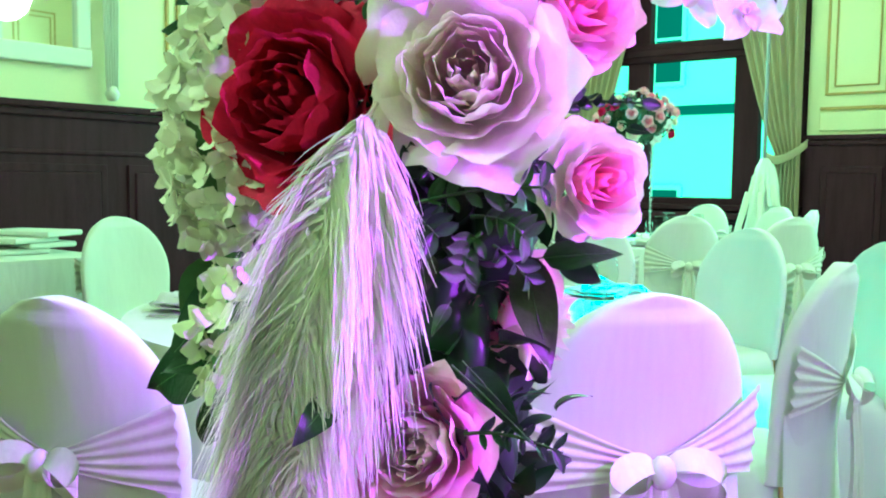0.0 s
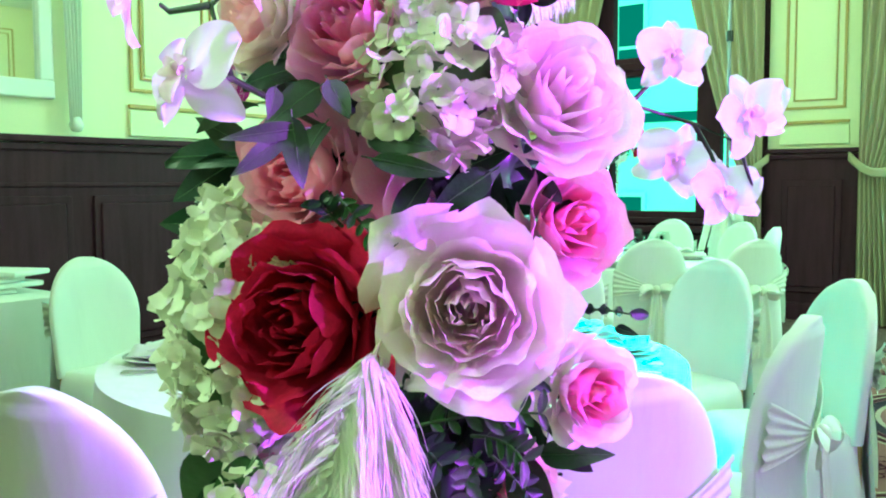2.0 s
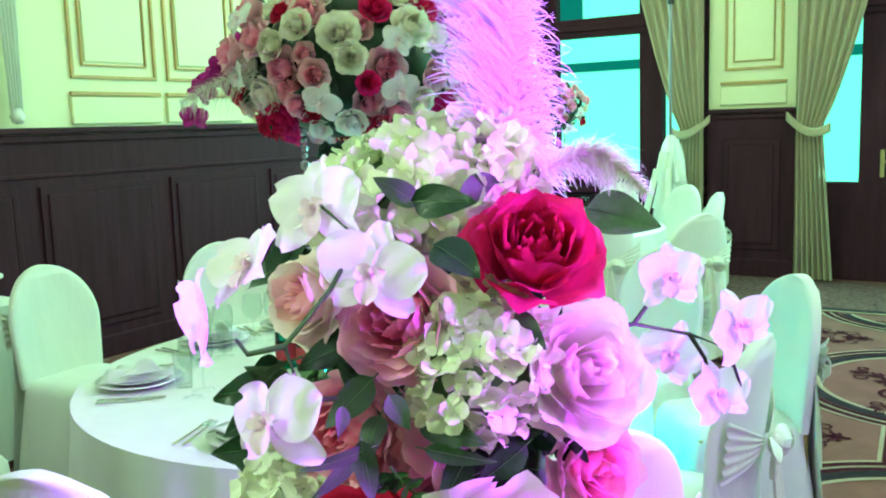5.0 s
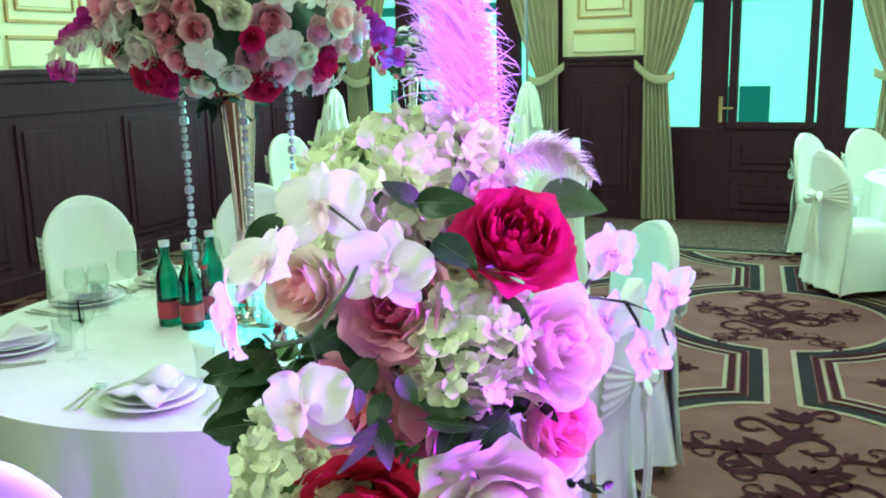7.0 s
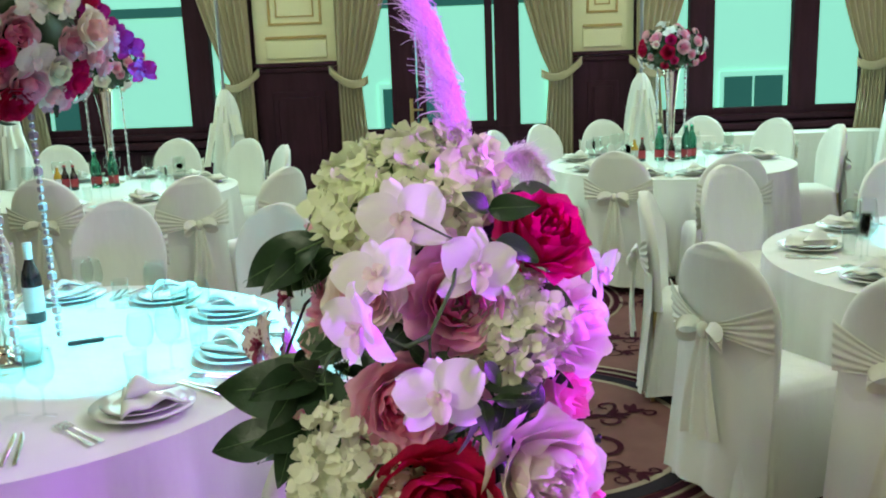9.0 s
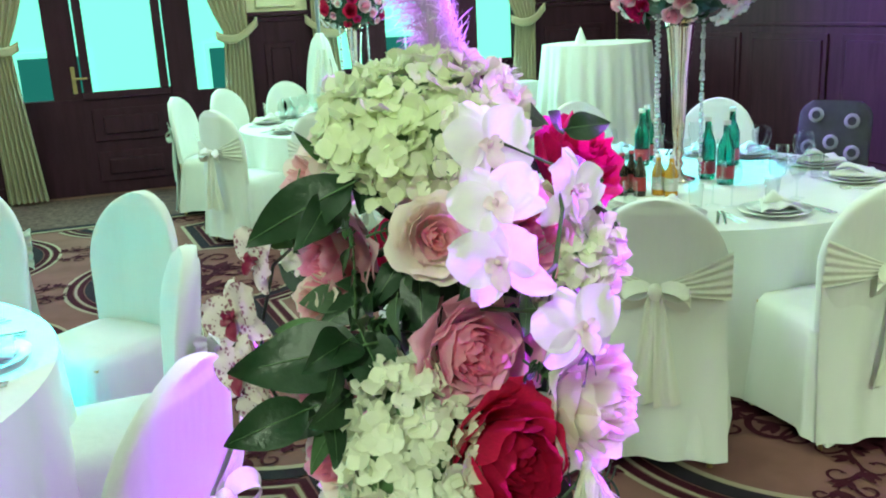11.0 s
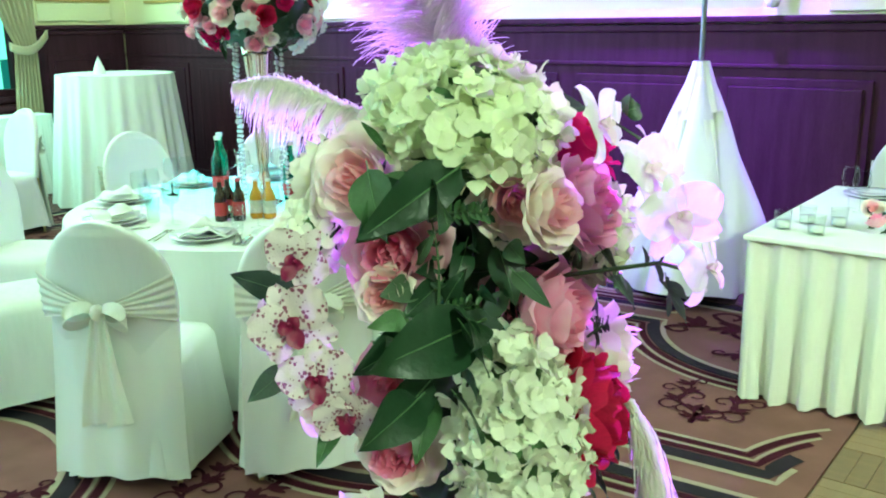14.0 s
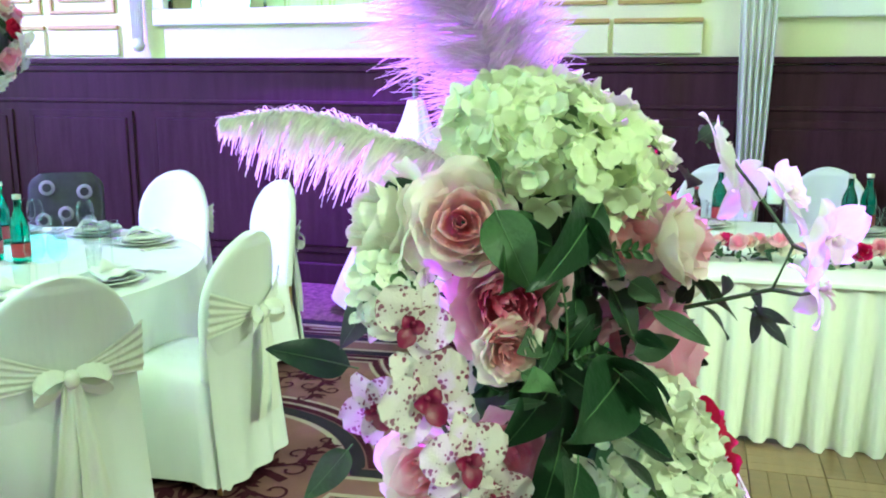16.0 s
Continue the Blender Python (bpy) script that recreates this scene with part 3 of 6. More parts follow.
# ---------- sheer drops beside the mirrors ----------
def sheer_drop(x, y, nx, width, z0, label):
    s = thing("sheer_drape", pose(x, y, 0), label, "drape", "sheer wall drapes")

    def f(u, v):
        z = z0 + v * (CEIL - 0.02 - z0)
        w = width * (0.35 + 0.65 * min(1, (v + 0.02) * 1.4))
        return (nx * (0.09 + 0.03 * math.sin(u * 2 * math.pi * 5)), (u - 0.5) * w, z)
    v, fc = sheet(f, 50, 12)
    link_mesh("voile", v, fc, SHEER, s)
    v, fc = lathe([(0.0, z0 - 0.05), (0.035, z0 - 0.04), (0.05, z0), (0.03, z0 + 0.05), (0.0, z0 + 0.06)], 12)
    link_mesh("knot", [(p[0] + nx * 0.09, p[1], p[2]) for p in v], fc, SATIN, s)


sheer_drop(WALL_W, 3.37, 1, 0.22, 1.76, "white sheer voile drop tied beside wall mirror")
sheer_drop(WALL_E, 4.51, -1, 0.22, 1.78, "white sheer voile drop tied beside wall mirror")
sheer_drop(WALL_E, 1.91, -1, 0.22, 1.78, "white sheer voile drop tied beside wall mirror")
sheer_drop(WALL_E - 0.05, 0.05, -1, 0.30, 0.06, "floor-length white sheer voile column by dark wainscot")


# ---------- covered chairs ----------
CHAIR_HIGH = 1.026


def chair():
    """A banquet chair in a white cover with a satin sash tied behind. It faces +y."""
    c = thing("banquet_chair", Matrix.Diagonal((1.0, 1.0, CHAIR_HIGH, 1.0)), "banquet chair in white fitted cover with ivory satin sash", "chair", "covered banquet chairs")

    def back(u, v):
        # closed slab: u runs round the section, v upwards
        z = 0.44 + 0.52 * math.sin(v * math.pi / 2)
        t = max(0.0, (z - 0.68) / 0.28)
        hw = 0.243 * math.sqrt(max(0.0, 1 - t ** 2.2)) if t > 0 else 0.225 + 0.018 * (z - 0.44) / 0.24
        a = u * 2 * math.pi
        ca, sa = math.cos(a), math.sin(a)
        x = hw * math.copysign(abs(ca) ** 0.45, ca)
        d = 0.032 * (1 if t < 0.9 else 0.75)
        y = d * math.copysign(abs(sa) ** 0.6, sa) - 0.235 - 0.10 * (z - 0.44) + 0.055 * (x / 0.24) ** 2
        return (x, y, z)
    v, f = sheet(back, 36, 24, True)
    link_mesh("back_cover", v, f, CLOTH, c, "smooth white stretched back cover")

    def seat(u, v):
        a = u * 2 * math.pi
        ca, sa = math.cos(a), math.sin(a)
        px, py = math.copysign(abs(ca) ** 0.35, ca), math.copysign(abs(sa) ** 0.35, sa)
        if v < 0.3:
            k = v / 0.3
            return (0.215 * px * k, 0.215 * py * k, 0.475 - 0.012 * k ** 4)
        k = (v - 0.3) / 0.7
        z = 0.463 - k * 0.415
        fold = (0.010 * math.sin(a * 4) + 0.012 * math.sin(a * 9 + 1.0) + 0.007 * math.sin(a * 17)) * k
        flare = 0.222 + 0.035 * k + fold
        return (flare * px, flare * py - 0.02 * k * (py < 0), z + 0.014 * math.sin(a * 4 + 0.6) * k)
    v, f = sheet(seat, 96, 14, True)
    link_mesh("skirt_cover", v, f, CLOTH, c, "white floor-length cover skirt with soft folds")

    def tail_panel(u, v):
        # cover hanging behind the back down to the floor
        x = (u - 0.5) * (0.465 + 0.05 * (1 - v))
        z = 0.05 + v * 0.62
        return (x, -0.262 - 0.035 * (1 - v) - 0.05 * (z - 0.44 if z > 0.44 else 0) + 0.05 * (x / 0.215) ** 2 * (0.4 + 0.6 * v) + 0.012 * math.sin(u * 19) * (1 - v), z)
    v, f = sheet(tail_panel, 30, 12)
    link_mesh("back_skirt", v, f, CLOTH, c)

    def sash(side):
        def g(u, v):
            # from the knot in the middle out to the side edge, fanning out in pleats
            x = side * (0.015 + u * 0.236)
            spread = 0.035 + 0.135 * u ** 1.2
            z = 0.665 + 0.035 * u + (v - 0.5) * spread
            y = -0.300 + 0.058 * u ** 2.2 + 0.004 * math.sin(v * 2 * math.pi * 5) * (0.3 + u) - 0.10 * (z - 0.665)
            return (x, y, z)
        return g
    for side in (1, -1):
        v, f = sheet(sash(side), 14, 26)
        link_mesh("sash", v, f, SATIN, c, "pleated ivory satin sash")

        def loop(u, v, side=side):
            a = u * 2 * math.pi
            r = 0.5 - 0.5 * math.cos(a)
            x = side * (0.012 + 0.105 * r)
            z = 0.660 + 0.030 * math.sin(a) - 0.02 * r + (v - 0.5) * (0.03 + 0.045 * r) * 0.7
            y = -0.318 - 0.030 * math.sin(a * 0.5) + (v - 0.5) * 0.035 * math.sin(a)
            return (x, y, z)
        v, f = sheet(loop, 22, 5)
        link_mesh("bow_loop", v, f, SATIN, c, "satin bow loop")

        def tail(u, v, side=side):
            z = 0.655 - v * 0.40
            x = side * (0.012 + 0.035 * v) + (u - 0.5) * (0.03 + 0.065 * v)
            y = -0.322 - 0.018 * math.sin(v * 2.6) - 0.008 * math.sin(u * 9 + v * 2)
            return (x, y, z + 0.02 * u * v)
        v, f = sheet(tail, 9, 10)
        link_mesh("bow_tail", v, f, SATIN, c, "hanging satin bow end")
    v, f = sheet(lambda u, v: (0.026 * math.cos(u * 6.283) * math.sin(v * 3.1416), -0.325 + 0.022 * math.sin(u * 6.283) * math.sin(v * 3.1416), 0.66 + 0.030 * math.cos(v * 3.1416)), 12, 7, True)
    link_mesh("bow_knot", v, f, SATIN, c, "satin bow knot")
    for lx in (-0.19, 0.19):
        for ly in (-0.21, 0.19):
            v, f = tube([(lx, ly, 0.44), (lx * 1.03, ly * 1.03, 0.0)], 0.011, 8)
            link_mesh("leg", v, f, BRASS, c, "brass-coloured metal leg")
    return c


CHAIR = chair()
CHAIR_USED = [False]


def place_chair(x, y, face, tilt=0.0):
    """face: degrees of the direction in which the sitter looks."""
    m = pose(x, y, 0, 0, 0, face - 90) @ Matrix.Diagonal((1.0, 1.0, CHAIR_HIGH, 1.0))
    if not CHAIR_USED[0]:
        CHAIR_USED[0] = True
        CHAIR.matrix_world = m
        return CHAIR
    return copy_thing(CHAIR, m)


# ---------- round tables ----------
def round_table(cx, cy, seed, label):
    t = thing("round_table", pose(cx, cy, 0, 0, 0, seed * 37), label, "table", "round banquet tables")
    R = 1.0

    def f(u, v):
        a = u * 2 * math.pi
        if v < 0.35:
            k = v / 0.35
            r, z = R * k, 0.752 - 0.006 * k ** 8
        else:
            k = (v - 0.35) / 0.65
            fold = (0.035 * math.sin(a * 14 + seed) + 0.022 * math.sin(a * 23 + 2 * seed) + 0.012 * math.sin(a * 41)) * k ** 0.8
            r, z = R + 0.012 + 0.03 * k + fold, 0.746 - k * 0.715
        return (r * math.cos(a), r * math.sin(a), z)
    v, fc = sheet(lambda u, w: f(u, w * 0.35), 96, 6, True)
    link_mesh("cloth_top", v, fc, CLOTH, t, "smooth white cloth table top")
    v, fc = sheet(lambda u, w: f(u, 0.35 + w * 0.65), 260, 12, True)
    link_mesh("cloth_skirt", v, fc, CLOTH, t, "white floor-length tablecloth in folds")
    return t


def plate_setting_parts():
    made = {}
    p = thing("dinner_plate", Matrix(), "stack of white porcelain plates on white tablecloth", "plate", "place settings")
    v, f = lathe([(0.0, 0.004), (0.085, 0.004), (0.105, 0.010), (0.145, 0.018), (0.147, 0.021), (0.106, 0.014), (0.0, 0.009)], 40)
    link_mesh("charger", v, f, PORCELAIN, p)
    v, f = lathe([(0.0, 0.012), (0.065, 0.012), (0.085, 0.018), (0.115, 0.028), (0.117, 0.031), (0.085, 0.022), (0.0, 0.018)], 40)
    link_mesh("plate", v, f, PORCELAIN, p)
    made["plate"] = p
    n = thing("napkin", Matrix(), "folded white cloth napkin lying on a plate", "napkin", "place settings")

    def nf(u, v):
        w = 0.10 * (1 - 0.85 * v)
        return ((u - 0.5) * 2 * w, -0.10 + v * 0.22, 0.030 + 0.020 * math.sin(math.pi * u) * (1 - 0.4 * v) + 0.008 * math.sin(u * 12))
    v, f = sheet(nf, 14, 8)
    nb = link_mesh("fold", v, f, CLOTH, n)
    nb.modifiers.new("thick", "SOLIDIFY").thickness = 0.006
    v, f = sheet(lambda u, v: ((u - 0.5) * 0.16 * (1 - v) + 0.02, -0.02 + v * 0.11, 0.05 + 0.055 * v * (1 - v) * 3 * (0.5 + 0.5 * math.sin(u * 5))), 10, 8)
    nb = link_mesh("peak", v, f, CLOTH, n)
    nb.modifiers.new("thick", "SOLIDIFY").thickness = 0.004
    made["napkin"] = n
    k = thing("knife", Matrix(), "steel table knife on white tablecloth", "knife", "cutlery")
    bm = bmesh.new()
    box_bm(bm, -0.006, 0.006, -0.11, -0.01, 0.0005, 0.006, 0.002)
    part("handle", bm, STEEL, k)
    v, f = sheet(lambda u, v: (-0.007 + u * 0.014 * (1 - 0.5 * v ** 3), -0.01 + v * 0.12, 0.002 + 0.001 * math.sin(u * 3)), 3, 8)
    link_mesh("blade", v, f, STEEL, k)
    made["knife"] = k
    g = thing("fork", Matrix(), "steel table fork on white tablecloth", "fork", "cutlery")
    v, f = sheet(lambda u, v: ((u - 0.5) * (0.014 - 0.008 * v), -0.10 + 0.15 * v, 0.002 + 0.006 * v * v), 3, 8)
    link_mesh("handle", v, f, STEEL, g)
    tines = []
    for i in range(4):
        tx = (i - 1.5) * 0.006
        tines.append(tube([(tx * 0.5, 0.045, 0.008), (tx, 0.060, 0.005), (tx, 0.095, 0.009)], 0.0015, 5))
    v, f = join(tines)
    link_mesh("tines", v, f, STEEL, g)
    made["fork"] = g
    w = thing("wine_glass", Matrix(), "clear stemmed wine glass on white tablecloth", "glass", "table glasses")
    v, f = lathe([(0.034, 0.0), (0.033, 0.003), (0.006, 0.006), (0.004, 0.02), (0.004, 0.085), (0.012, 0.095), (0.034, 0.115), (0.042, 0.145), (0.038, 0.185), (0.033, 0.205), (0.0315, 0.205), (0.0365, 0.185), (0.040, 0.145), (0.032, 0.118), (0.0, 0.098)], 24)
    link_mesh("glass_body", v, f, GLASS, w)
    made["wine"] = w
    h = thing("water_glass", Matrix(), "straight clear tumbler on white tablecloth", "glass", "table glasses")
    v, f = lathe([(0.0, 0.0), (0.027, 0.0), (0.034, 0.115), (0.0325, 0.115), (0.0255, 0.012), (0.0, 0.012)], 24)
    link_mesh("glass_body", v, f, GLASS, h)
    made["water"] = h
    return made


SET = plate_setting_parts()
USED = set()


def lay(kind, m):
    if kind not in USED:
        USED.add(kind)
        SET[kind].matrix_world = m
        return SET[kind]
    return copy_thing(SET[kind], m)


rng = random.Random(5)


def lay_table(cx, cy, angles, glasses=True):
    for a in angles:
        r = radians(a)
        ca, sa = math.cos(r), math.sin(r)
        face = a + 90
        j = rng.uniform(-4, 4)

        def at(rad, side, z=0.752, turn=0.0):
            return pose(cx + rad * ca - side * sa, cy + rad * sa + side * ca, z, 0, 0, face + turn + j)
        lay("plate", at(0.80, 0.0))
        lay("napkin", at(0.80, 0.0, 0.755, rng.uniform(-25, 25)))
        lay("knife", at(0.80, 0.19))
        lay("knife", at(0.80, 0.215, 0.752, 3))
        lay("fork", at(0.80, -0.19))
        lay("fork", at(0.80, -0.215, 0.752, -3))
        if glasses:
            lay("wine", at(0.57, 0.16))
            lay("wine", at(0.60, 0.24))
            lay("water", at(0.64, 0.09))


# table: its centre, then where the tops of its chairs' backs stand
TABLES = (
    ((-1.95, 2.4), ((-1.52, 0.80), (-0.62, 1.44), (-0.54, 2.38), (-0.63, 3.40), (-1.32, 3.96), (-2.26, 4.24), (-3.05, 4.01), (-3.70, 3.36), (-3.91, 2.42), (-3.25, 1.15))),
    ((1.96, 3.5), ((0.48, 2.76), (0.47, 3.99), (1.09, 4.88), (2.18, 5.02), (2.94, 4.54), (3.52, 3.38), (3.27, 2.59), (1.78, 2.01), (0.96, 2.22))),
    ((1.25, 7.17), ((0.62, 5.78), (1.32, 5.43), (-0.06, 6.45), (-0.22, 7.84), (0.26, 8.40), (0.90, 8.72), (1.91, 8.74), (2.46, 8.17), (2.70, 7.30))),
    ((-3.29, 6.53), ((-3.23, 5.32), (-2.18, 5.19), (-1.62, 5.53), (-1.97, 7.12), (-2.48, 7.91), (-3.25, 8.18), (-4.31, 7.90), (-4.95, 7.26))),
)
for k, ((tx, ty), seats) in enumerate(TABLES):
    round_table(tx, ty, k + 1, "round banquet table under white floor-length tablecloth")
    angles = []
    for bx, by in seats:
        a = math.atan2(by - ty, bx - tx)
        angles.append(math.degrees(a))
        place_chair(bx - 0.287 * math.cos(a), by - 0.287 * math.sin(a), math.degrees(a) + 180 + rng.uniform(-4, 4))
    lay_table(tx, ty, angles + ([28] if k == 1 else []), True)


# ---------- head table ----------
head = thing("head_table", pose(0, 0, 0), "long head table with white pleated skirting", "table")
HX0, HX1, HY0, HY1 = 2.62, 4.08, -3.2, 1.23
box("tabletop", HX0 - 0.01, HX1, HY0, HY1 + 0.01, 0.735, 0.758, CLOTH, head, "white cloth table top", 0.006)
per = [(HX1 - 0.02, HY1), (HX0, HY1), (HX0, HY0)]
dense = []
for p, q in zip(per[:-1], per[1:]):
    m = int(math.hypot(q[0] - p[0], q[1] - p[1]) / 0.012)
    dense += [(p[0] + (q[0] - p[0]) * i / m, p[1] + (q[1] - p[1]) * i / m, (q[1] - p[1]), -(q[0] - p[0])) for i in range(m)]


def skirt(u, v):
    i = min(len(dense) - 1, int(u * (len(dense) - 1) + 0.5))
    x, y, nx, ny = dense[i]
    ln = math.hypot(nx, ny)
    s = i * 0.012
    amp = 0.010 + 0.032 * v
    off = -(0.02 + 0.03 * v + amp * math.sin(s * 2 * math.pi / 0.125 + 1.2 * math.sin(s * 2.1)) + 0.008 * v * math.sin(s * 2 * math.pi / 0.04))
    return (x - nx / ln * off * -1, y - ny / ln * off * -1, 0.745 - v * (0.735 + 0.012 * math.sin(s * 9)))


v, f = sheet(skirt, len(dense) - 1, 10)
link_mesh("pleated_skirt", v, f, SATIN, head, "white satin pleated table skirt")
for cy in (-2.2, -1.62, -1.05, -0.42, 0.25, 0.95):
    place_chair(4.47, cy, 180)

# ---------- white sideboard under the window, bar table, gift table ----------
def draped_box(name, x0, x1, y0, y1, h, label, category):
    t = thing(name, pose((x0 + x1) / 2, (y0 + y1) / 2, 0), label, category)
    hx, hy = (x1 - x0) / 2, (y1 - y0) / 2

    def g(u, v):
        a = u * 2 * math.pi
        ca, sa = math.cos(a), math.sin(a)
        px, py = math.copysign(abs(ca) ** 0.18, ca), math.copysign(abs(sa) ** 0.18, sa)
        if v < 0.3:
            return (hx * px * v / 0.3, hy * py * v / 0.3, h)
        k = (v - 0.3) / 0.7
        fold = 0.022 * k * (math.sin(a * 26) + 0.6 * math.sin(a * 43 + 1))
        return ((hx + 0.02 * k + fold) * px, (hy + 0.02 * k + fold) * py, h - 0.004 - k * (h - 0.03))
    v, f = sheet(lambda u, w: g(u, w * 0.3), 120, 3, True)
    link_mesh("cloth_top", v, f, CLOTH, t, "smooth white cloth table top")
    v, f = sheet(lambda u, w: g(u, 0.3 + 0.7 * w), 240, 10, True)
    link_mesh("cloth_skirt", v, f, CLOTH, t, "white draped cloth skirt in folds")
    return t


draped_box("buffet_table", 1.5, 3.7, 8.62, 8.98, 0.82, "long buffet table under plain white cloth by window", "table")
draped_box("service_table", -5.1, -4.17, 1.30, 2.52, 0.80, "side table under white draped cloth by wainscot", "table")
for k in range(4):
    nb = thing("folded_linen", pose(-4.62 + 0.02 * k, 2.2 + 0.12 * (k % 2), 0.802 + 0.03 * k, 0, 0, 8 * k), "folded white linen napkins stacked on side table", "linen", "folded linens")
    box("fold", -0.2, 0.2, -0.14, 0.14, 0, 0.028, CLOTH, nb, bevel=0.01)
bar = thing("bar_table", pose(3.85, 7.72, 0), "tall round bar table under white draped cloth", "table")


def bar_cloth(u, v):
    a = u * 2 * math.pi
    fold = 0.012 * math.sin(a * 17 + 1.5 * math.sin(a * 3)) + 0.008 * math.sin(a * 29)
    r = 0.53 + 0.11 * v + fold * (0.3 + 2.2 * v)
    return (r * math.cos(a), r * math.sin(a), 1.232 - 1.20 * v)


v, f = lathe([(0.0, 1.236), (0.50, 1.236), (0.528, 1.232)], 72)
link_mesh("cloth_top", v, f, CLOTH, bar, "smooth white cloth top")
v, f = sheet(bar_cloth, 200, 14, True)
link_mesh("cloth_skirt", v, f, CLOTH, bar, "white floor-length cloth in narrow folds")
nk = thing("standing_napkin", pose(3.62, 7.62, 1.235), "white napkin folded into a cone on bar table", "napkin")
v, f = lathe([(0.06, 0.0), (0.045, 0.06), (0.0, 0.17)], 12)
link_mesh("cone", v, f, CLOTH, nk)


# ---------- draped light stands ----------
def light_stand(x, y, top, spread, turn, label, power=0.92):
    s = thing("light_stand", pose(x, y, 0, 0, 0, turn), label, "light stand", "draped light stands")

    def g(u, v):
        a = u * 2 * math.pi
        tri = 0.80 + 0.20 * math.cos(3 * a)
        r = 0.035 + (spread * tri - 0.035) * v ** power + (0.018 + 0.02 * (power < 0.9)) * math.sin(a * 7 + 9 * v) * v ** 0.5
        return (r * math.cos(a), r * math.sin(a), top - v * (top - 0.06) + 0.05 * math.cos(3 * a) * v)
    v, f = sheet(g, 90, 16, True)
    link_mesh("drape", v, f, CLOTH, s, "white cloth draped over tripod")

    def collar(u, v):
        a = u * 2 * math.pi
        r = 0.05 + (0.085 + 0.06 * (power < 0.9)) * v + 0.015 * math.sin(a * 9) * v
        return (r * math.cos(a), r * math.sin(a), top + 0.02 - 0.30 * v)
    if power > 0.9:
        v, f = sheet(collar, 60, 6, True)
        link_mesh("collar", v, f, SATIN, s, "gathered satin collar")
    else:
        for k in range(5):
            v, f = sheet(lambda u, w, k=k: ((0.10 + 0.05 * w + 0.03 * math.sin(u * 9 + k)) * math.cos(k * 1.3 + (u - 0.5) * 1.1), (0.10 + 0.05 * w + 0.03 * math.sin(u * 9 + k)) * math.sin(k * 1.3 + (u - 0.5) * 1.1), top - 0.16 - 0.09 * k - 0.20 * w), 10, 5)
            link_mesh("bow_loop", v, f, SATIN, s, "satin bow loop")
    for k in range(2):
        v, f = sheet(lambda u, w, k=k: (0.16 + 0.10 * w + 0.02 * math.sin(u * 6), (u - 0.5) * 0.07 + (0.06 if k else -0.06) * (1 + w), top - 0.32 - 0.42 * w), 6, 8)
        link_mesh("bow_tail", v, f, SATIN, s, "hanging satin bow end")
    v, f = tube([(0, 0, 0.02), (0, 0, 3.85)], 0.016, 10)
    link_mesh("pole", v, f, POLE, s, "slim grey metal pole")
    v, f = tube([(0, 0, 2.70), (0, 0, 2.80)], 0.032, 10)
    link_mesh("clamp", v, f, BLACKPLASTIC, s, "black clamp on pole")
    v, f = lathe([(0.0, -0.10), (0.07, -0.09), (0.09, 0.08), (0.085, 0.08), (0.0, 0.05)], 18)
    link_mesh("lamp_can", *moved((v, f), pose(0, 0, 3.95, 70, 0, 90)), BLACKPLASTIC, s, "black effect spotlight")
    return s


light_stand(4.20, 2.10, 1.40, 0.60, 200, "lighting tripod draped in white cloth with satin bow")
light_stand(-2.86, 8.55, 1.45, 0.26, 260, "slim lighting tripod draped in white cloth with bow", 0.5)
light_stand(1.27, 8.60, 1.46, 0.24, 260, "slim lighting tripod draped in white cloth with bow", 0.5)
light_stand(-5.05, 8.45, 1.40, 0.25, 260, "slim lighting tripod draped in white cloth with bow", 0.5)

# uncovered patterned chair at the east table
uc = thing("upholstered_chair", pose(3.46, 4.22, 0, 0, 0, 118), "uncovered charcoal upholstered chair with pale ring pattern", "chair")
v, f = sheet(lambda u, v: (0.235 * math.copysign(abs(math.cos(u * 6.2832)) ** 0.5, math.cos(u * 6.2832)) * (1 if v < 0.8 else math.sqrt(max(0.0, 1 - ((v - 0.8) / 0.2) ** 2 * 0.55))),
                            -0.23 + 0.035 * math.sin(u * 6.2832) - 0.08 * v, 0.42 + v * 0.52), 36, 14, True)
link_mesh("backrest", v, f, UPHOLSTERY, uc)
box("seat", -0.23, 0.23, -0.22, 0.22, 0.40, 0.48, UPHOLSTERY, uc, bevel=0.03)
for rx, rz in ((-0.12, 0.82), (0.11, 0.85), (0.0, 0.68), (-0.14, 0.62), (0.14, 0.64)):
    v, f = lathe([(0.028, 0.0), (0.05, 0.0), (0.05, 0.004), (0.028, 0.004)], 18)
    link_mesh("ring_motif", *moved((v, f), pose(rx, -0.195 - 0.08 * (rz - 0.42) / 0.52 + 0.006, rz, -81, 0, 0)), UPH_RING, uc)
for lx in (-0.2, 0.2):
    for ly in (-0.2, 0.2):
        v, f = tube([(lx, ly, 0.42), (lx * 1.05, ly * 1.05, 0)], 0.014, 8)
        link_mesh("leg", v, f, BRASS, uc)


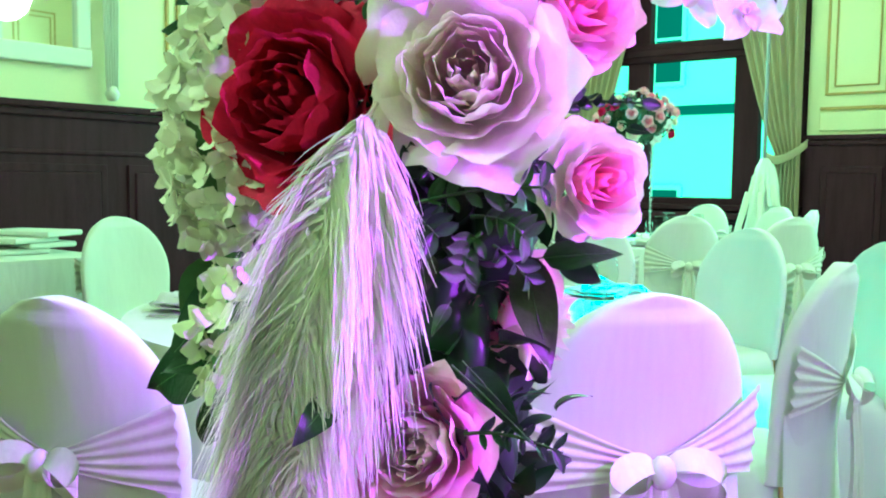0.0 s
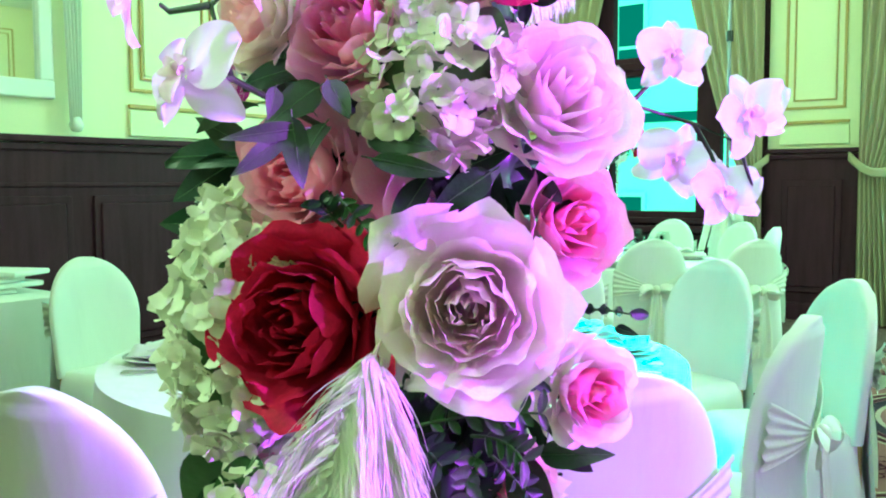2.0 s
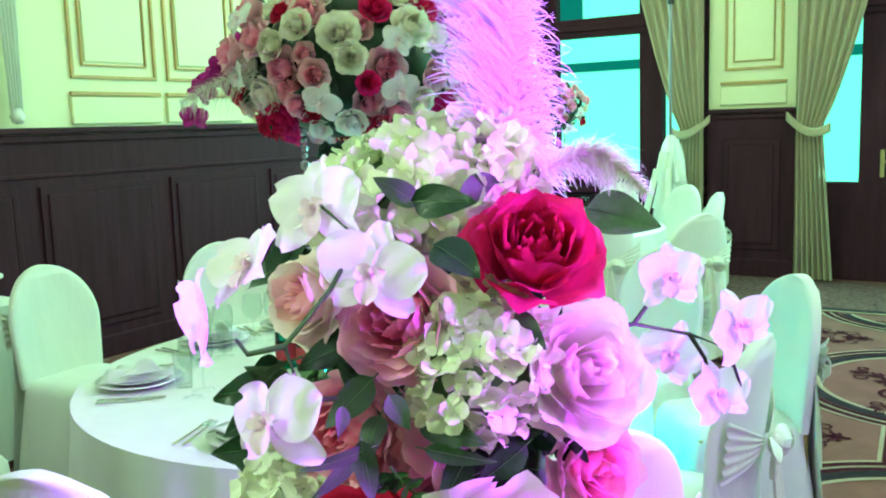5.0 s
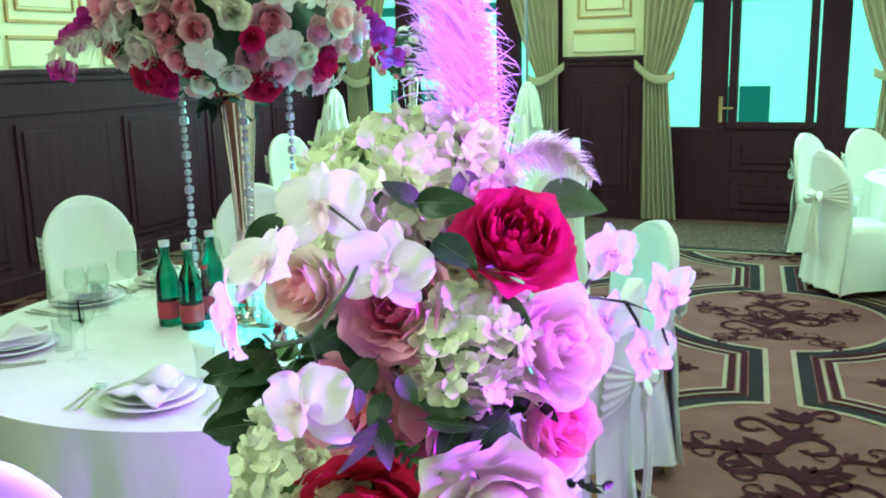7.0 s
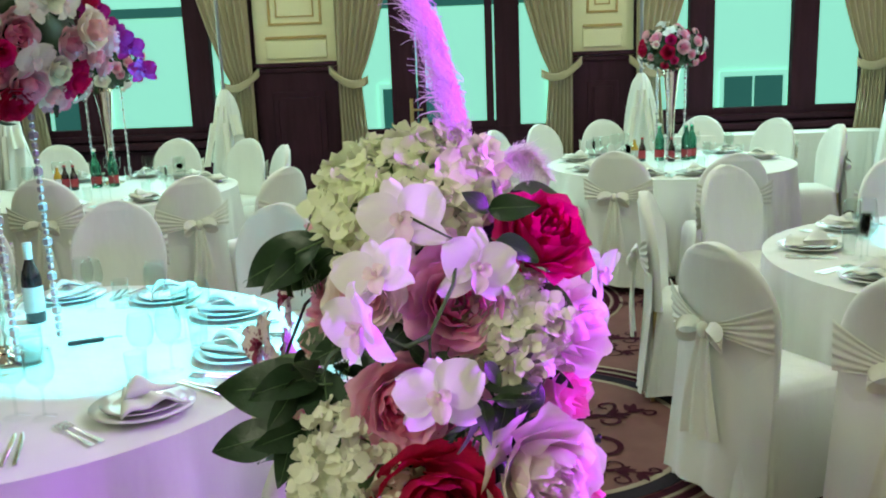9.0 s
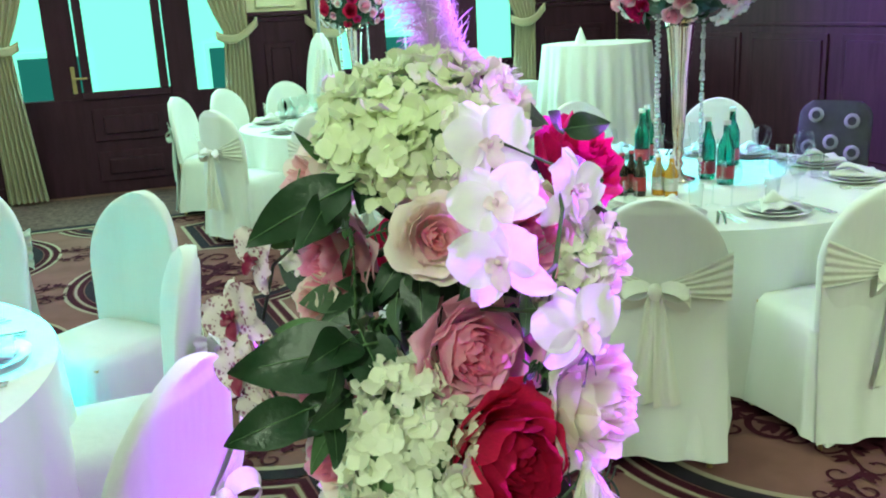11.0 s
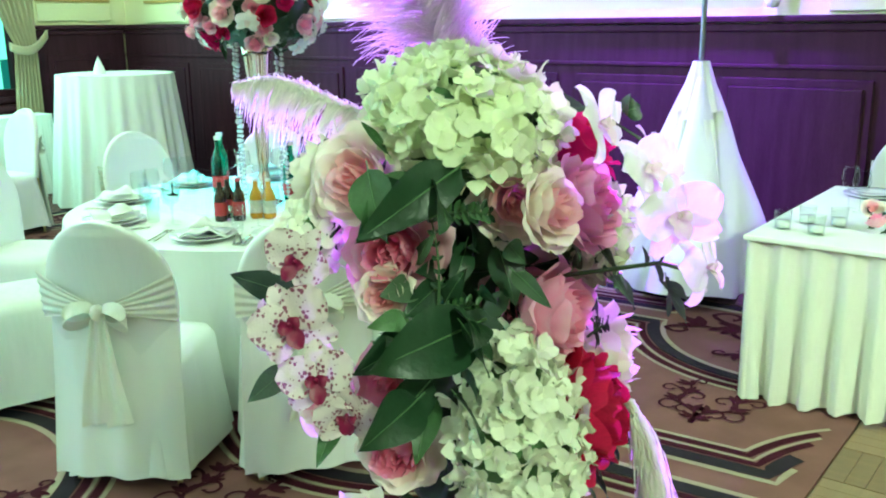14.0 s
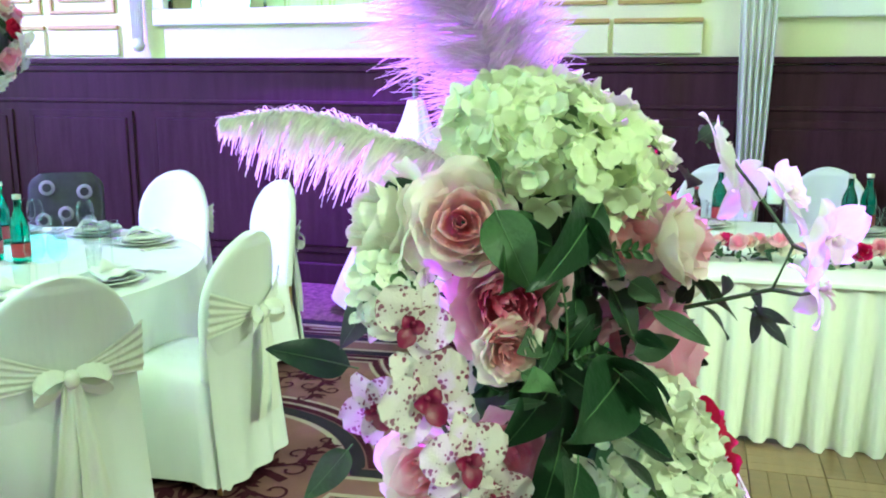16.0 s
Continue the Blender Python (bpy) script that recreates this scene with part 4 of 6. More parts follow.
# ---------- bottles ----------
def bottle(x, y, kind):
    spec = {"water": ("water_bottle", "green glass mineral water bottle with red label", GREENGLASS, LABEL_RED, 0.31, 0.041),
            "cola": ("cola_bottle", "small dark cola bottle with red label", COLA, LABEL_RED, 0.20, 0.030),
            "juice": ("juice_bottle", "small orange juice bottle", JUICE, LABEL_WHITE, 0.19, 0.031),
            "wine": ("wine_bottle", "dark red wine bottle with pale label", DARKGLASS, LABEL_WHITE, 0.31, 0.037)}[kind]
    name, label, glass, lab, h, r = spec
    b = thing(name, pose(x, y, 0.753), label, "bottle", "table bottles")
    v, f = lathe([(0.0, 0.0), (r * 0.95, 0.0), (r, 0.01), (r, h * 0.55), (r * 0.85, h * 0.64), (r * 0.42, h * 0.78), (r * 0.36, h * 0.95), (r * 0.4, h * 0.96), (r * 0.4, h), (0.0, h)], 20)
    link_mesh("glass_body", v, f, glass, b)
    v, f = lathe([(r + 0.0012, h * (0.10 if kind == "water" else 0.14)), (r + 0.0012, h * (0.30 if kind == "water" else 0.46))], 20)
    link_mesh("label", v, f, lab, b, "printed paper label")
    v, f = lathe([(r * 0.45, h * (0.80 if kind == "wine" else 0.94)), (r * 0.47, h * 1.005), (0.0, h * 1.01)], 16)
    link_mesh("cap", v, f, LABEL_WHITE if kind != "cola" else LABEL_RED, b)
    return b


for x, y, kind in ((-2.20, 2.25, "water"), (-2.09, 2.24, "water"), (-2.16, 2.46, "water"), (-2.05, 2.52, "water"), (-2.12, 2.36, "cola"), (-2.24, 2.40, "cola"), (-2.06, 2.85, "wine"),
                   (2.08, 3.47, "water"), (2.07, 3.31, "water"), (2.13, 4.10, "water"), (2.02, 3.98, "water"), (2.41, 3.71, "water"), (1.58, 3.30, "cola"), (1.59, 3.39, "cola"), (1.52, 3.36, "cola"), (1.67, 3.28, "juice"), (1.70, 3.22, "juice"),
                   (1.20, 7.30, "water"), (1.42, 7.28, "water"), (1.48, 7.34, "water"), (1.05, 7.28, "cola"), (1.0, 7.36, "juice"), (1.28, 7.20, "cola"),
                   (-3.45, 6.72, "water"), (-3.32, 6.75, "water"), (-3.66, 6.62, "cola"), (-3.74, 6.66, "juice"), (-3.58, 6.60, "cola"),
                   (3.96, 0.64, "juice"), (4.0, 0.52, "juice"), (4.03, 0.37, "cola"), (4.02, 0.24, "water"), (3.9, -0.42, "water"), (3.95, -0.52, "water")):
    bottle(x, y, kind)
op = thing("corkscrew", pose(-1.74, 2.56, 0.753, 0, 0, 25), "dark waiter's corkscrew lying on tablecloth", "corkscrew")
bm = bmesh.new()
box_bm(bm, -0.06, 0.06, -0.009, 0.009, 0.0, 0.014, 0.004)
part("handle", bm, BLACKPLASTIC, op)
v, f = tube([(0.06 + 0.0, 0, 0.008), (0.10, 0.006, 0.008), (0.12, 0.0, 0.006)], 0.003, 6)
link_mesh("lever", v, f, STEEL, op)
# candle glasses on the head table
for x, y in ((2.82, 1.14), (2.79, 0.99), (2.98, 1.08), (3.0, 0.95), (3.03, 0.06), (2.95, -0.75)):
    cg = thing("candle_glass", pose(x, y, 0.758), "small clear glass candle holder on head table", "candle holder", "candle glasses")
    v, f = lathe([(0.0, 0.0), (0.034, 0.0), (0.038, 0.085), (0.035, 0.085), (0.031, 0.01), (0.0, 0.01)], 20)
    link_mesh("glass_body", v, f, GLASS, cg)
    v, f = lathe([(0.0, 0.011), (0.029, 0.011), (0.029, 0.04), (0.0, 0.04)], 16)
    link_mesh("candle", v, f, PORCELAIN, cg, "white wax candle")
# glasses along the head table
for y in (1.02, 0.8, 0.35, -0.45, -0.9):
    lay("wine", pose(3.45, y, 0.758))
    lay("wine", pose(3.37, y - 0.07, 0.758))
    lay("plate", pose(3.84, y - 0.03, 0.758))
# tall stemmed candle goblets
for x, y, tall in ((3.40, 0.175, 0.0), (3.37, 0.005, 0.0)):
    gob = thing("candle_goblet", pose(x, y, 0.758), "tall stemmed clear glass goblet holding a white candle", "candle holder", "candle goblets")
    v, f = lathe([(0.045, 0.0), (0.044, 0.004), (0.008, 0.010), (0.006, 0.03), (0.006, 0.165), (0.012, 0.175), (0.046, 0.205), (0.060, 0.27), (0.070, 0.355), (0.0675, 0.355), (0.057, 0.27), (0.043, 0.21), (0.0, 0.185)], 28)
    link_mesh("glass_body", v, f, GLASS, gob)
    v, f = lathe([(0.0, 0.212), (0.034, 0.212), (0.036, 0.225), (0.036, 0.292), (0.030, 0.298), (0.0, 0.294)], 20)
    link_mesh("candle", v, f, PORCELAIN, gob, "white pillar candle")
# lit tumbler beside the first vase
tl = thing("candle_glass", pose(-1.84, 2.36, 0.753), "pale frosted glass candle holder on round table", "candle holder", "candle glasses")
v, f = lathe([(0.0, 0.0), (0.042, 0.0), (0.046, 0.12), (0.043, 0.12), (0.039, 0.012), (0.0, 0.012)], 24)
link_mesh("glass_body", v, f, GLASS, tl)
v, f = lathe([(0.0, 0.013), (0.036, 0.013), (0.037, 0.085), (0.0, 0.082)], 20)
link_mesh("candle", v, f, PORCELAIN, tl, "white wax candle")


# ---------- flowers ----------
RED = material("red_petal", (0.74, 0.014, 0.095), 0.62, vary=0.35, scale=3, fine=26, bump=0.10, dist=0.02, translucent=0.25, stretch=(1, 1, 0.35), spec=0.22)
RED_IN = material("deep_red_petal", (0.64, 0.010, 0.080), 0.62, vary=0.35, scale=3, fine=26, bump=0.10, dist=0.02, translucent=0.55, spec=0.22)
MAGENTA = material("magenta_petal", (0.84, 0.014, 0.20), 0.58, vary=0.3, scale=3, fine=26, bump=0.10, dist=0.02, translucent=0.32, spec=0.22)
MAGENTA_IN = material("deep_magenta_petal", (0.70, 0.008, 0.11), 0.58, vary=0.3, scale=3, fine=26, bump=0.10, dist=0.02, translucent=0.55, spec=0.22)
BLUSH = material("blush_white_petal", (0.94, 0.90, 0.78), 0.55, second=(0.94, 0.85, 0.78), scale=1.6, fine=24, bump=0.10, dist=0.02, translucent=0.32, spec=0.22)
BLUSH_IN = material("blush_pink_petal", (0.92, 0.74, 0.76), 0.55, second=(0.92, 0.84, 0.82), scale=2.5, fine=24, bump=0.10, dist=0.02, translucent=0.55, spec=0.22)
PINK = material("pink_petal", (0.92, 0.48, 0.60), 0.55, second=(0.92, 0.68, 0.72), scale=1.6, fine=24, bump=0.10, dist=0.02, translucent=0.32, spec=0.22)
PINK_IN = material("bright_pink_petal", (0.90, 0.24, 0.44), 0.55, second=(0.92, 0.46, 0.58), scale=2.5, fine=24, bump=0.10, dist=0.02, translucent=0.55, spec=0.22)
CORAL = material("coral_petal", (0.96, 0.42, 0.62), 0.58, second=(0.96, 0.60, 0.74), scale=1.8, fine=24, bump=0.10, dist=0.02, translucent=0.32, spec=0.22)
CORAL_IN = material("deep_coral_petal", (0.95, 0.30, 0.50), 0.58, second=(0.96, 0.50, 0.65), scale=2.5, fine=24, bump=0.10, dist=0.02, translucent=0.55, spec=0.22)
PEACH = material("peach_cream_petal", (0.95, 0.87, 0.78), 0.55, second=(0.95, 0.79, 0.75), scale=1.6, fine=24, bump=0.10, dist=0.02, translucent=0.32, spec=0.22)
PEACH_IN = material("peach_petal", (0.95, 0.48, 0.54), 0.55, second=(0.95, 0.68, 0.70), scale=2.5, fine=24, bump=0.10, dist=0.02, translucent=0.55, spec=0.22)
CREAMROSE = material("cream_petal", (0.92, 0.87, 0.74), 0.55, vary=0.08, scale=1.6, fine=24, bump=0.10, dist=0.02, translucent=0.32, spec=0.22)
HYDRANGEA = material("hydrangea_petal", (0.90, 0.92, 0.74), 0.6, second=(0.80, 0.87, 0.54), scale=4, fine=60, bump=0.2, translucent=0.25, island=0.14, spec=0.22)
HYD_WHITE = material("white_hydrangea_petal", (0.91, 0.91, 0.80), 0.6, second=(0.86, 0.87, 0.64), scale=4, fine=60, bump=0.2, translucent=0.25, island=0.14, spec=0.22)
ORCHID = material("white_orchid_petal", (0.92, 0.90, 0.86), 0.5, second=(0.90, 0.84, 0.88), scale=1.5, fine=18, bump=0.12, dist=0.02, translucent=0.38, stretch=(4, 0.6, 1), spec=0.22)
ORCHID_LIP = material("orchid_lip", (0.90, 0.80, 0.72), 0.5, second=(0.88, 0.66, 0.76), scale=3, fine=24, bump=0.2, translucent=0.32, spec=0.22)
ORCHID_MAG = material("magenta_orchid_petal", (0.52, 0.02, 0.30), 0.5, vary=0.2, scale=2, fine=24, bump=0.2, translucent=0.32, spec=0.22)
LIP_DARK = material("burgundy_orchid_lip", (0.17, 0.003, 0.04), 0.4, second=(0.24, 0.008, 0.06), scale=4, fine=30, bump=0.2)
LEAF = material("green_leaf", (0.060, 0.135, 0.045), 0.38, vary=0.4, scale=2, fine=14, bump=0.10, dist=0.02, translucent=0.12, spec=0.35)
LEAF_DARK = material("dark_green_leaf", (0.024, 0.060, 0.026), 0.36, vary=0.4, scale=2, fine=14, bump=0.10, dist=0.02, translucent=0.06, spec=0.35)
LEAF_PALE = material("pale_green_leaf", (0.13, 0.24, 0.10), 0.42, vary=0.3, scale=2, fine=14, bump=0.10, dist=0.02, translucent=0.15, spec=0.35)
LEAF_BRONZE = material("bronze_green_leaf", (0.050, 0.050, 0.032), 0.38, vary=0.4, scale=2, fine=14, bump=0.10, dist=0.02, translucent=0.08, spec=0.35)
EUCALYPTUS = material("eucalyptus_leaf", (0.070, 0.118, 0.060), 0.55, vary=0.3, scale=2, fine=14, bump=0.08, dist=0.02, translucent=0.12, spec=0.35)
STEM = material("green_stem", (0.060, 0.12, 0.040), 0.5, vary=0.3, scale=10, fine=90)
STEM_DARK = material("dark_stem", (0.030, 0.040, 0.022), 0.5, vary=0.3, scale=10, fine=90)
FEATHER_PINK = material("pale_lilac_feather", (0.90, 0.70, 0.88), 0.7, vary=0.1, scale=20, fine=120, bump=0, translucent=0.42, island=0.15)
FEATHER_WHITE = material("ivory_feather", (0.96, 0.96, 0.84), 0.7, vary=0.06, scale=20, fine=120, bump=0, translucent=0.5, island=0.15)
QUILL = material("feather_quill", (0.62, 0.48, 0.42), 0.5, vary=0.1)


def spotted_material(name, base, spot, scale, limit):
    m = material(name, base, 0.5, vary=0.06, scale=2, fine=20, bump=0.2, dist=0.02, translucent=0.15)
    nt = m.node_tree
    bsdf = nt.nodes["Principled BSDF"]
    old = bsdf.inputs["Base Color"].links[0].from_socket
    tc = nt.nodes.new("ShaderNodeTexCoord")
    vor = nt.nodes.new("ShaderNodeTexVoronoi")
    vor.inputs["Scale"].default_value = scale
    nt.links.new(tc.outputs["Object"], vor.inputs["Vector"])
    ns = nt.nodes.new("ShaderNodeTexNoise")
    ns.inputs["Scale"].default_value = 3.2
    nt.links.new(tc.outputs["Object"], ns.inputs["Vector"])
    thr = nt.nodes.new("ShaderNodeMapRange")
    thr.inputs["From Min"].default_value, thr.inputs["From Max"].default_value = 0.40, 0.62
    thr.inputs["To Min"].default_value, thr.inputs["To Max"].default_value = 0.04, limit
    nt.links.new(ns.outputs["Fac"], thr.inputs["Value"])
    less = nt.nodes.new("ShaderNodeMath")
    less.operation = "LESS_THAN"
    nt.links.new(vor.outputs["Distance"], less.inputs[0])
    nt.links.new(thr.outputs[0], less.inputs[1])
    mix = nt.nodes.new("ShaderNodeMix")
    mix.data_type = "RGBA"
    nt.links.new(less.outputs[0], mix.inputs["Factor"])
    nt.links.new(old, mix.inputs["A"])
    mix.inputs["B"].default_value = (*spot, 1)
    nt.links.new(mix.outputs["Result"], bsdf.inputs["Base Color"])
    return m


SPOTTED = spotted_material("spotted_orchid_petal", (0.72, 0.62, 0.60), (0.20, 0.006, 0.060), 9.0, 0.54)


def facing(pos, way, roll=0.0, size=1.0):
    """The pose of a flower at pos whose face looks along way."""
    z = Vector(way).normalized()
    x = Vector((0, 0, 1)).cross(z)
    x = x.normalized() if x.length > 1e-4 else Vector((1, 0, 0))
    y = z.cross(x)
    m = Matrix(((x.x, y.x, z.x, pos[0]), (x.y, y.y, z.y, pos[1]), (x.z, y.z, z.z, pos[2]), (0, 0, 0, 1)))
    return m @ pose(0, 0, 0, 0, 0, roll) @ Matrix.Scale(size, 4)


def petal_sheet(th0, half, rt, h, curl, ruffle, seed, n=8, z0=-0.62, rb=0.07):
    """One rose petal: a cupped blade that closes inwards (curl below 0) or rolls back at its rim (above 0)."""
    def f(u, v):
        s = 2 * u - 1
        length = 1 - 0.17 * s * s - 0.13 * abs(s) ** 5 + 0.05 * math.exp(-16 * s * s) + 0.02 * math.sin(s * 9 + seed)
        vv = v * length
        th = th0 + s * half * (0.30 + 0.70 * math.sin(min(1, vv * 1.25) * math.pi / 2))
        r = rb + (rt - rb) * math.sin(min(1, vv * 1.12) * math.pi / 2) ** 0.85
        z = z0 + (h - z0) * vv ** 1.15
        d = max(0.0, (vv - 0.60) / 0.40)
        r += curl * d ** 1.7 + 0.05 * s * s * vv * rt
        z -= abs(curl) * 0.85 * d ** 2.4
        side = max(0.0, abs(s) - 0.55) / 0.45
        r += max(curl, 0.0) * 0.7 * side ** 2 * vv
        w = ruffle * vv * vv
        r += w * math.sin(s * 5.2 + seed * 1.7) * 0.8 + 0.4 * w * math.sin(s * 11 + seed)
        z += w * math.sin(s * 6.5 + seed * 2.9)
        return (r * math.cos(th), r * math.sin(th), z)
    return sheet(f, n, n)


ROSE_CACHE = {}
OUTER = ((5, 0.63, 0.60, 0.92, 0.06), (5, 0.77, 0.50, 0.88, 0.15), (5, 0.90, 0.30, 0.80, 0.24))


def rose_meshes(variant, mat_in, mat_out, joined=False):
    """Meshes of one kind of rose: its heart, and the petals of each ring."""
    key = (variant, mat_in.name, mat_out.name, joined)
    if key in ROSE_CACHE:
        return ROSE_CACHE[key]
    r = random.Random(variant * 11 + 3)
    tight = variant >= 3
    layers = ((3, 0.13, 0.60, 1.25, -0.05), (5, 0.23, 0.63, 0.95, -0.04), (6, 0.33, 0.65, 0.80, -0.05), (7, 0.44, 0.66, 0.70, -0.04), (7, 0.54, 0.65, 0.70, -0.02))
    if tight:
        layers = ((3, 0.12, 0.74, 1.35, -0.03), (3, 0.21, 0.76, 1.3, 0.02), (3, 0.32, 0.75, 1.25, 0.04), (4, 0.46, 0.70, 1.1, 0.07))
    rings, hearts = [], []
    th = r.uniform(0, 6)
    for i, (n, rt, h, half, curl) in enumerate(layers):
        ruf = 0.025 if tight else 0.036
        if i == 0 or joined:
            for k in range(n):
                hearts.append(petal_sheet(th + k * 2 * math.pi / n + r.uniform(-0.2, 0.2), half, rt * r.uniform(0.9, 1.1), h * r.uniform(0.93, 1.05), curl, ruf, r.uniform(0, 9), 7))
            th += 2.4
        else:
            ob = link_mesh("petal", *petal_sheet(0, half, rt, h, curl, ruf, r.uniform(0, 9), 8), mat_in)
            rings.append((n, ob.data))
            bpy.data.objects.remove(ob)
    ob = link_mesh("rose", *join(hearts), mat_in)
    core = ob.data
    bpy.data.objects.remove(ob)
    for n, rt, h, half, curl in OUTER:
        ob = link_mesh("petal", *petal_sheet(0, half, rt, h, curl, 0.05, r.uniform(0, 9), 12), mat_out)
        rings.append((n, ob.data))
        bpy.data.objects.remove(ob)
    ROSE_CACHE[key] = (core, rings)
    return ROSE_CACHE[key]


FR = random.Random(21)


def rose(parent, pos, way, radius, mats, variant=0, roll=0.0, depth=0.5, label=""):
    """A rose whose visible middle is at pos and whose face looks along way; each petal is a mesh of its own."""
    core, rings = rose_meshes(variant, *mats)
    way = Vector(way).normalized()
    ob = new("rose", core)
    ob.parent = parent
    ob.matrix_local = parent.matrix_world.inverted() @ facing(Vector(pos) - way * radius * depth, way, roll, radius)
    if label:
        tagged(ob, label)
    th = FR.uniform(0, 6)
    for n, me in rings:
        for k in range(n):
            p = new("petal", me)
            p.parent = ob
            p.matrix_local = pose(0, 0, FR.uniform(-0.03, 0.03), FR.uniform(-7, 7), FR.uniform(-7, 7), math.degrees(th + k * 2 * math.pi / n) + FR.uniform(-12, 12)) @ Matrix.Scale(FR.uniform(0.90, 1.07), 4)
        th += 2.4
    return ob


def hydrangea(parent, pos, way, size, mat, floret=0.0125, seed=1, count=80, label=""):
    """A domed head of many four-petalled florets. size: the half axes across, up and along its face."""
    r = random.Random(seed)
    parts, z = [], Vector(way).normalized()
    base = parent.matrix_world.inverted() @ facing(pos, way, 0)
    for k in range(count):
        t = (k + 0.5) / count
        cz = 1 - 1.55 * t
        a = k * 2.39996 + r.uniform(-0.15, 0.15)
        s = math.sqrt(max(0, 1 - cz * cz))
        d = Vector((s * math.cos(a), s * math.sin(a), cz))
        bump = r.uniform(0.86, 1.10)
        p = Vector((d.x * size[0], d.y * size[1], d.z * size[2])) * bump
        nrm = Vector((d.x / size[0], d.y / size[1], d.z / size[2])).normalized() + Vector((r.uniform(-0.75, 0.75), r.uniform(-0.75, 0.75), r.uniform(-0.6, 0.6)))
        m = facing(p, nrm, r.uniform(0, 90), floret * r.uniform(0.8, 1.2))
        for q in range(4):
            cup = r.uniform(0.0, 0.9)

            def f(u, v, cup=cup):
                w = 0.66 * math.sin(math.pi * min(1, 0.08 + 0.84 * v)) ** 0.7
                return ((2 * u - 1) * w * (0.35 + 0.65 * min(1, v * 2)), 0.06 + v * 1.05, cup * v * v - 0.16 * (2 * u - 1) ** 2 * v + 0.05 * math.sin(u * 5 + v * 4))
            parts.append(moved(sheet(f, 4, 4), m @ pose(0, 0, 0.03 * (q % 2), r.uniform(-12, 12), 0, 90 * q + r.uniform(-8, 8))))
    v, fc = join(parts)
    ob = link_mesh("hydrangea", [base @ p for p in v], fc, mat, parent, label)
    core = []
    cv, cf = sheet(lambda u, w: (size[0] * 0.82 * math.cos(u * 6.2832) * math.sin(w * 3.1416), size[1] * 0.82 * math.sin(u * 6.2832) * math.sin(w * 3.1416), size[2] * 0.82 * math.cos(w * 3.1416)), 16, 10, True)
    link_mesh("floret_core", *moved((cv, cf), base), LEAF_PALE, ob)
    return ob


def orchid_petal(width, cup, wave, seed, tip=0.0):
    def f(u, v):
        s = 2 * u - 1
        w = width * math.sin(math.pi * min(1.0, 0.055 + 0.90 * v ** 0.82)) ** 0.62
        return (s * w, 0.05 + v, cup * v * v + 0.10 * (s * s) * v - tip * v ** 4 + wave * math.sin(s * 3.3 + v * 4.5 + seed))
    return sheet(f, 8, 9)


def orchid_meshes(mat, lip):
    out = {}
    for nm, wd, cup, wave, tip in (("sepal", 0.33, 0.16, 0.03, 0.30), ("petal", 0.56, 0.30, 0.05, 0.22)):
        ob = link_mesh(nm, *orchid_petal(wd, cup, wave, len(nm), tip), mat)
        out[nm] = ob.data
        bpy.data.objects.remove(ob)
    lobes = []
    for a, ln, wd, up in ((-90, 0.46, 0.20, 0.30), (25, 0.26, 0.15, 0.42), (155, 0.26, 0.15, 0.42)):
        lobes.append(moved(sheet(lambda u, v: ((2 * u - 1) * wd * math.sin(math.pi * (0.12 + 0.80 * v)), v * ln, up * v * (1.25 - v) + 0.06 * (2 * u - 1) ** 2), 5, 6), pose(0, -0.02, 0.05, 0, 0, a - 90)))
    ob = link_mesh("lip", *join(lobes), lip)
    out["lip"] = ob.data
    bpy.data.objects.remove(ob)
    cv, cf = sheet(lambda u, w: (0.075 * math.cos(u * 6.2832) * math.sin(w * 3.1416), 0.06 + 0.085 * math.sin(u * 6.2832) * math.sin(w * 3.1416), 0.14 + 0.14 * math.cos(w * 3.1416)), 10, 6, True)
    ob = link_mesh("orchid", cv, cf, lip)
    out["column"] = ob.data
    bpy.data.objects.remove(ob)
    return out


ORCHIDS = {"white": orchid_meshes(ORCHID, ORCHID_LIP), "spotted": orchid_meshes(SPOTTED, LIP_DARK), "magenta": orchid_meshes(ORCHID_MAG, ORCHID_MAG)}


def orchid(parent, pos, way, size, roll=0.0, kind="white", label="", fold=0.0):
    """A moth orchid: three sepals, two broad petals and a lip. size: the length of a petal; fold bends its petals back or forward."""
    k = ORCHIDS[kind]
    ob = new("orchid", k["column"])
    ob.parent = parent
    ob.matrix_local = parent.matrix_world.inverted() @ facing(pos, way, roll, size * 0.80)
    if label:
        tagged(ob, label)
    for nm, a, sc, dz in (("sepal", 0, 1.0, -0.03), ("sepal", 128, 1.0, -0.03), ("sepal", -128, 1.0, -0.03), ("petal", 68, 1.0, 0.02), ("petal", -68, 1.0, 0.02)):
        p = new(nm, k[nm])
        p.parent = ob
        p.matrix_local = pose(0, 0, dz, 0, 0, a + FR.uniform(-6, 6)) @ pose(0, 0, 0, fold + FR.uniform(-9, 9), FR.uniform(-8, 8), 0) @ Matrix.Scale(sc * FR.uniform(0.93, 1.05), 4)
    p = new("lip", k["lip"])
    p.parent = ob
    p.matrix_local = Matrix.Scale(1.15 if kind == "spotted" else 1.1, 4)
    return ob


ARR = thing("flower_arrangement", pose(-0.42, 0.49, 0.0), "tall arrangement of roses, hydrangeas, orchids and feathers on stand", "flower arrangement")
ARR_INV = ARR.matrix_world.inverted()
bpy.context.view_layer.update()


def into(vf):
    """World points turned into the arrangement's own space."""
    return [ARR_INV @ Vector(p) for p in vf[0]], vf[1]


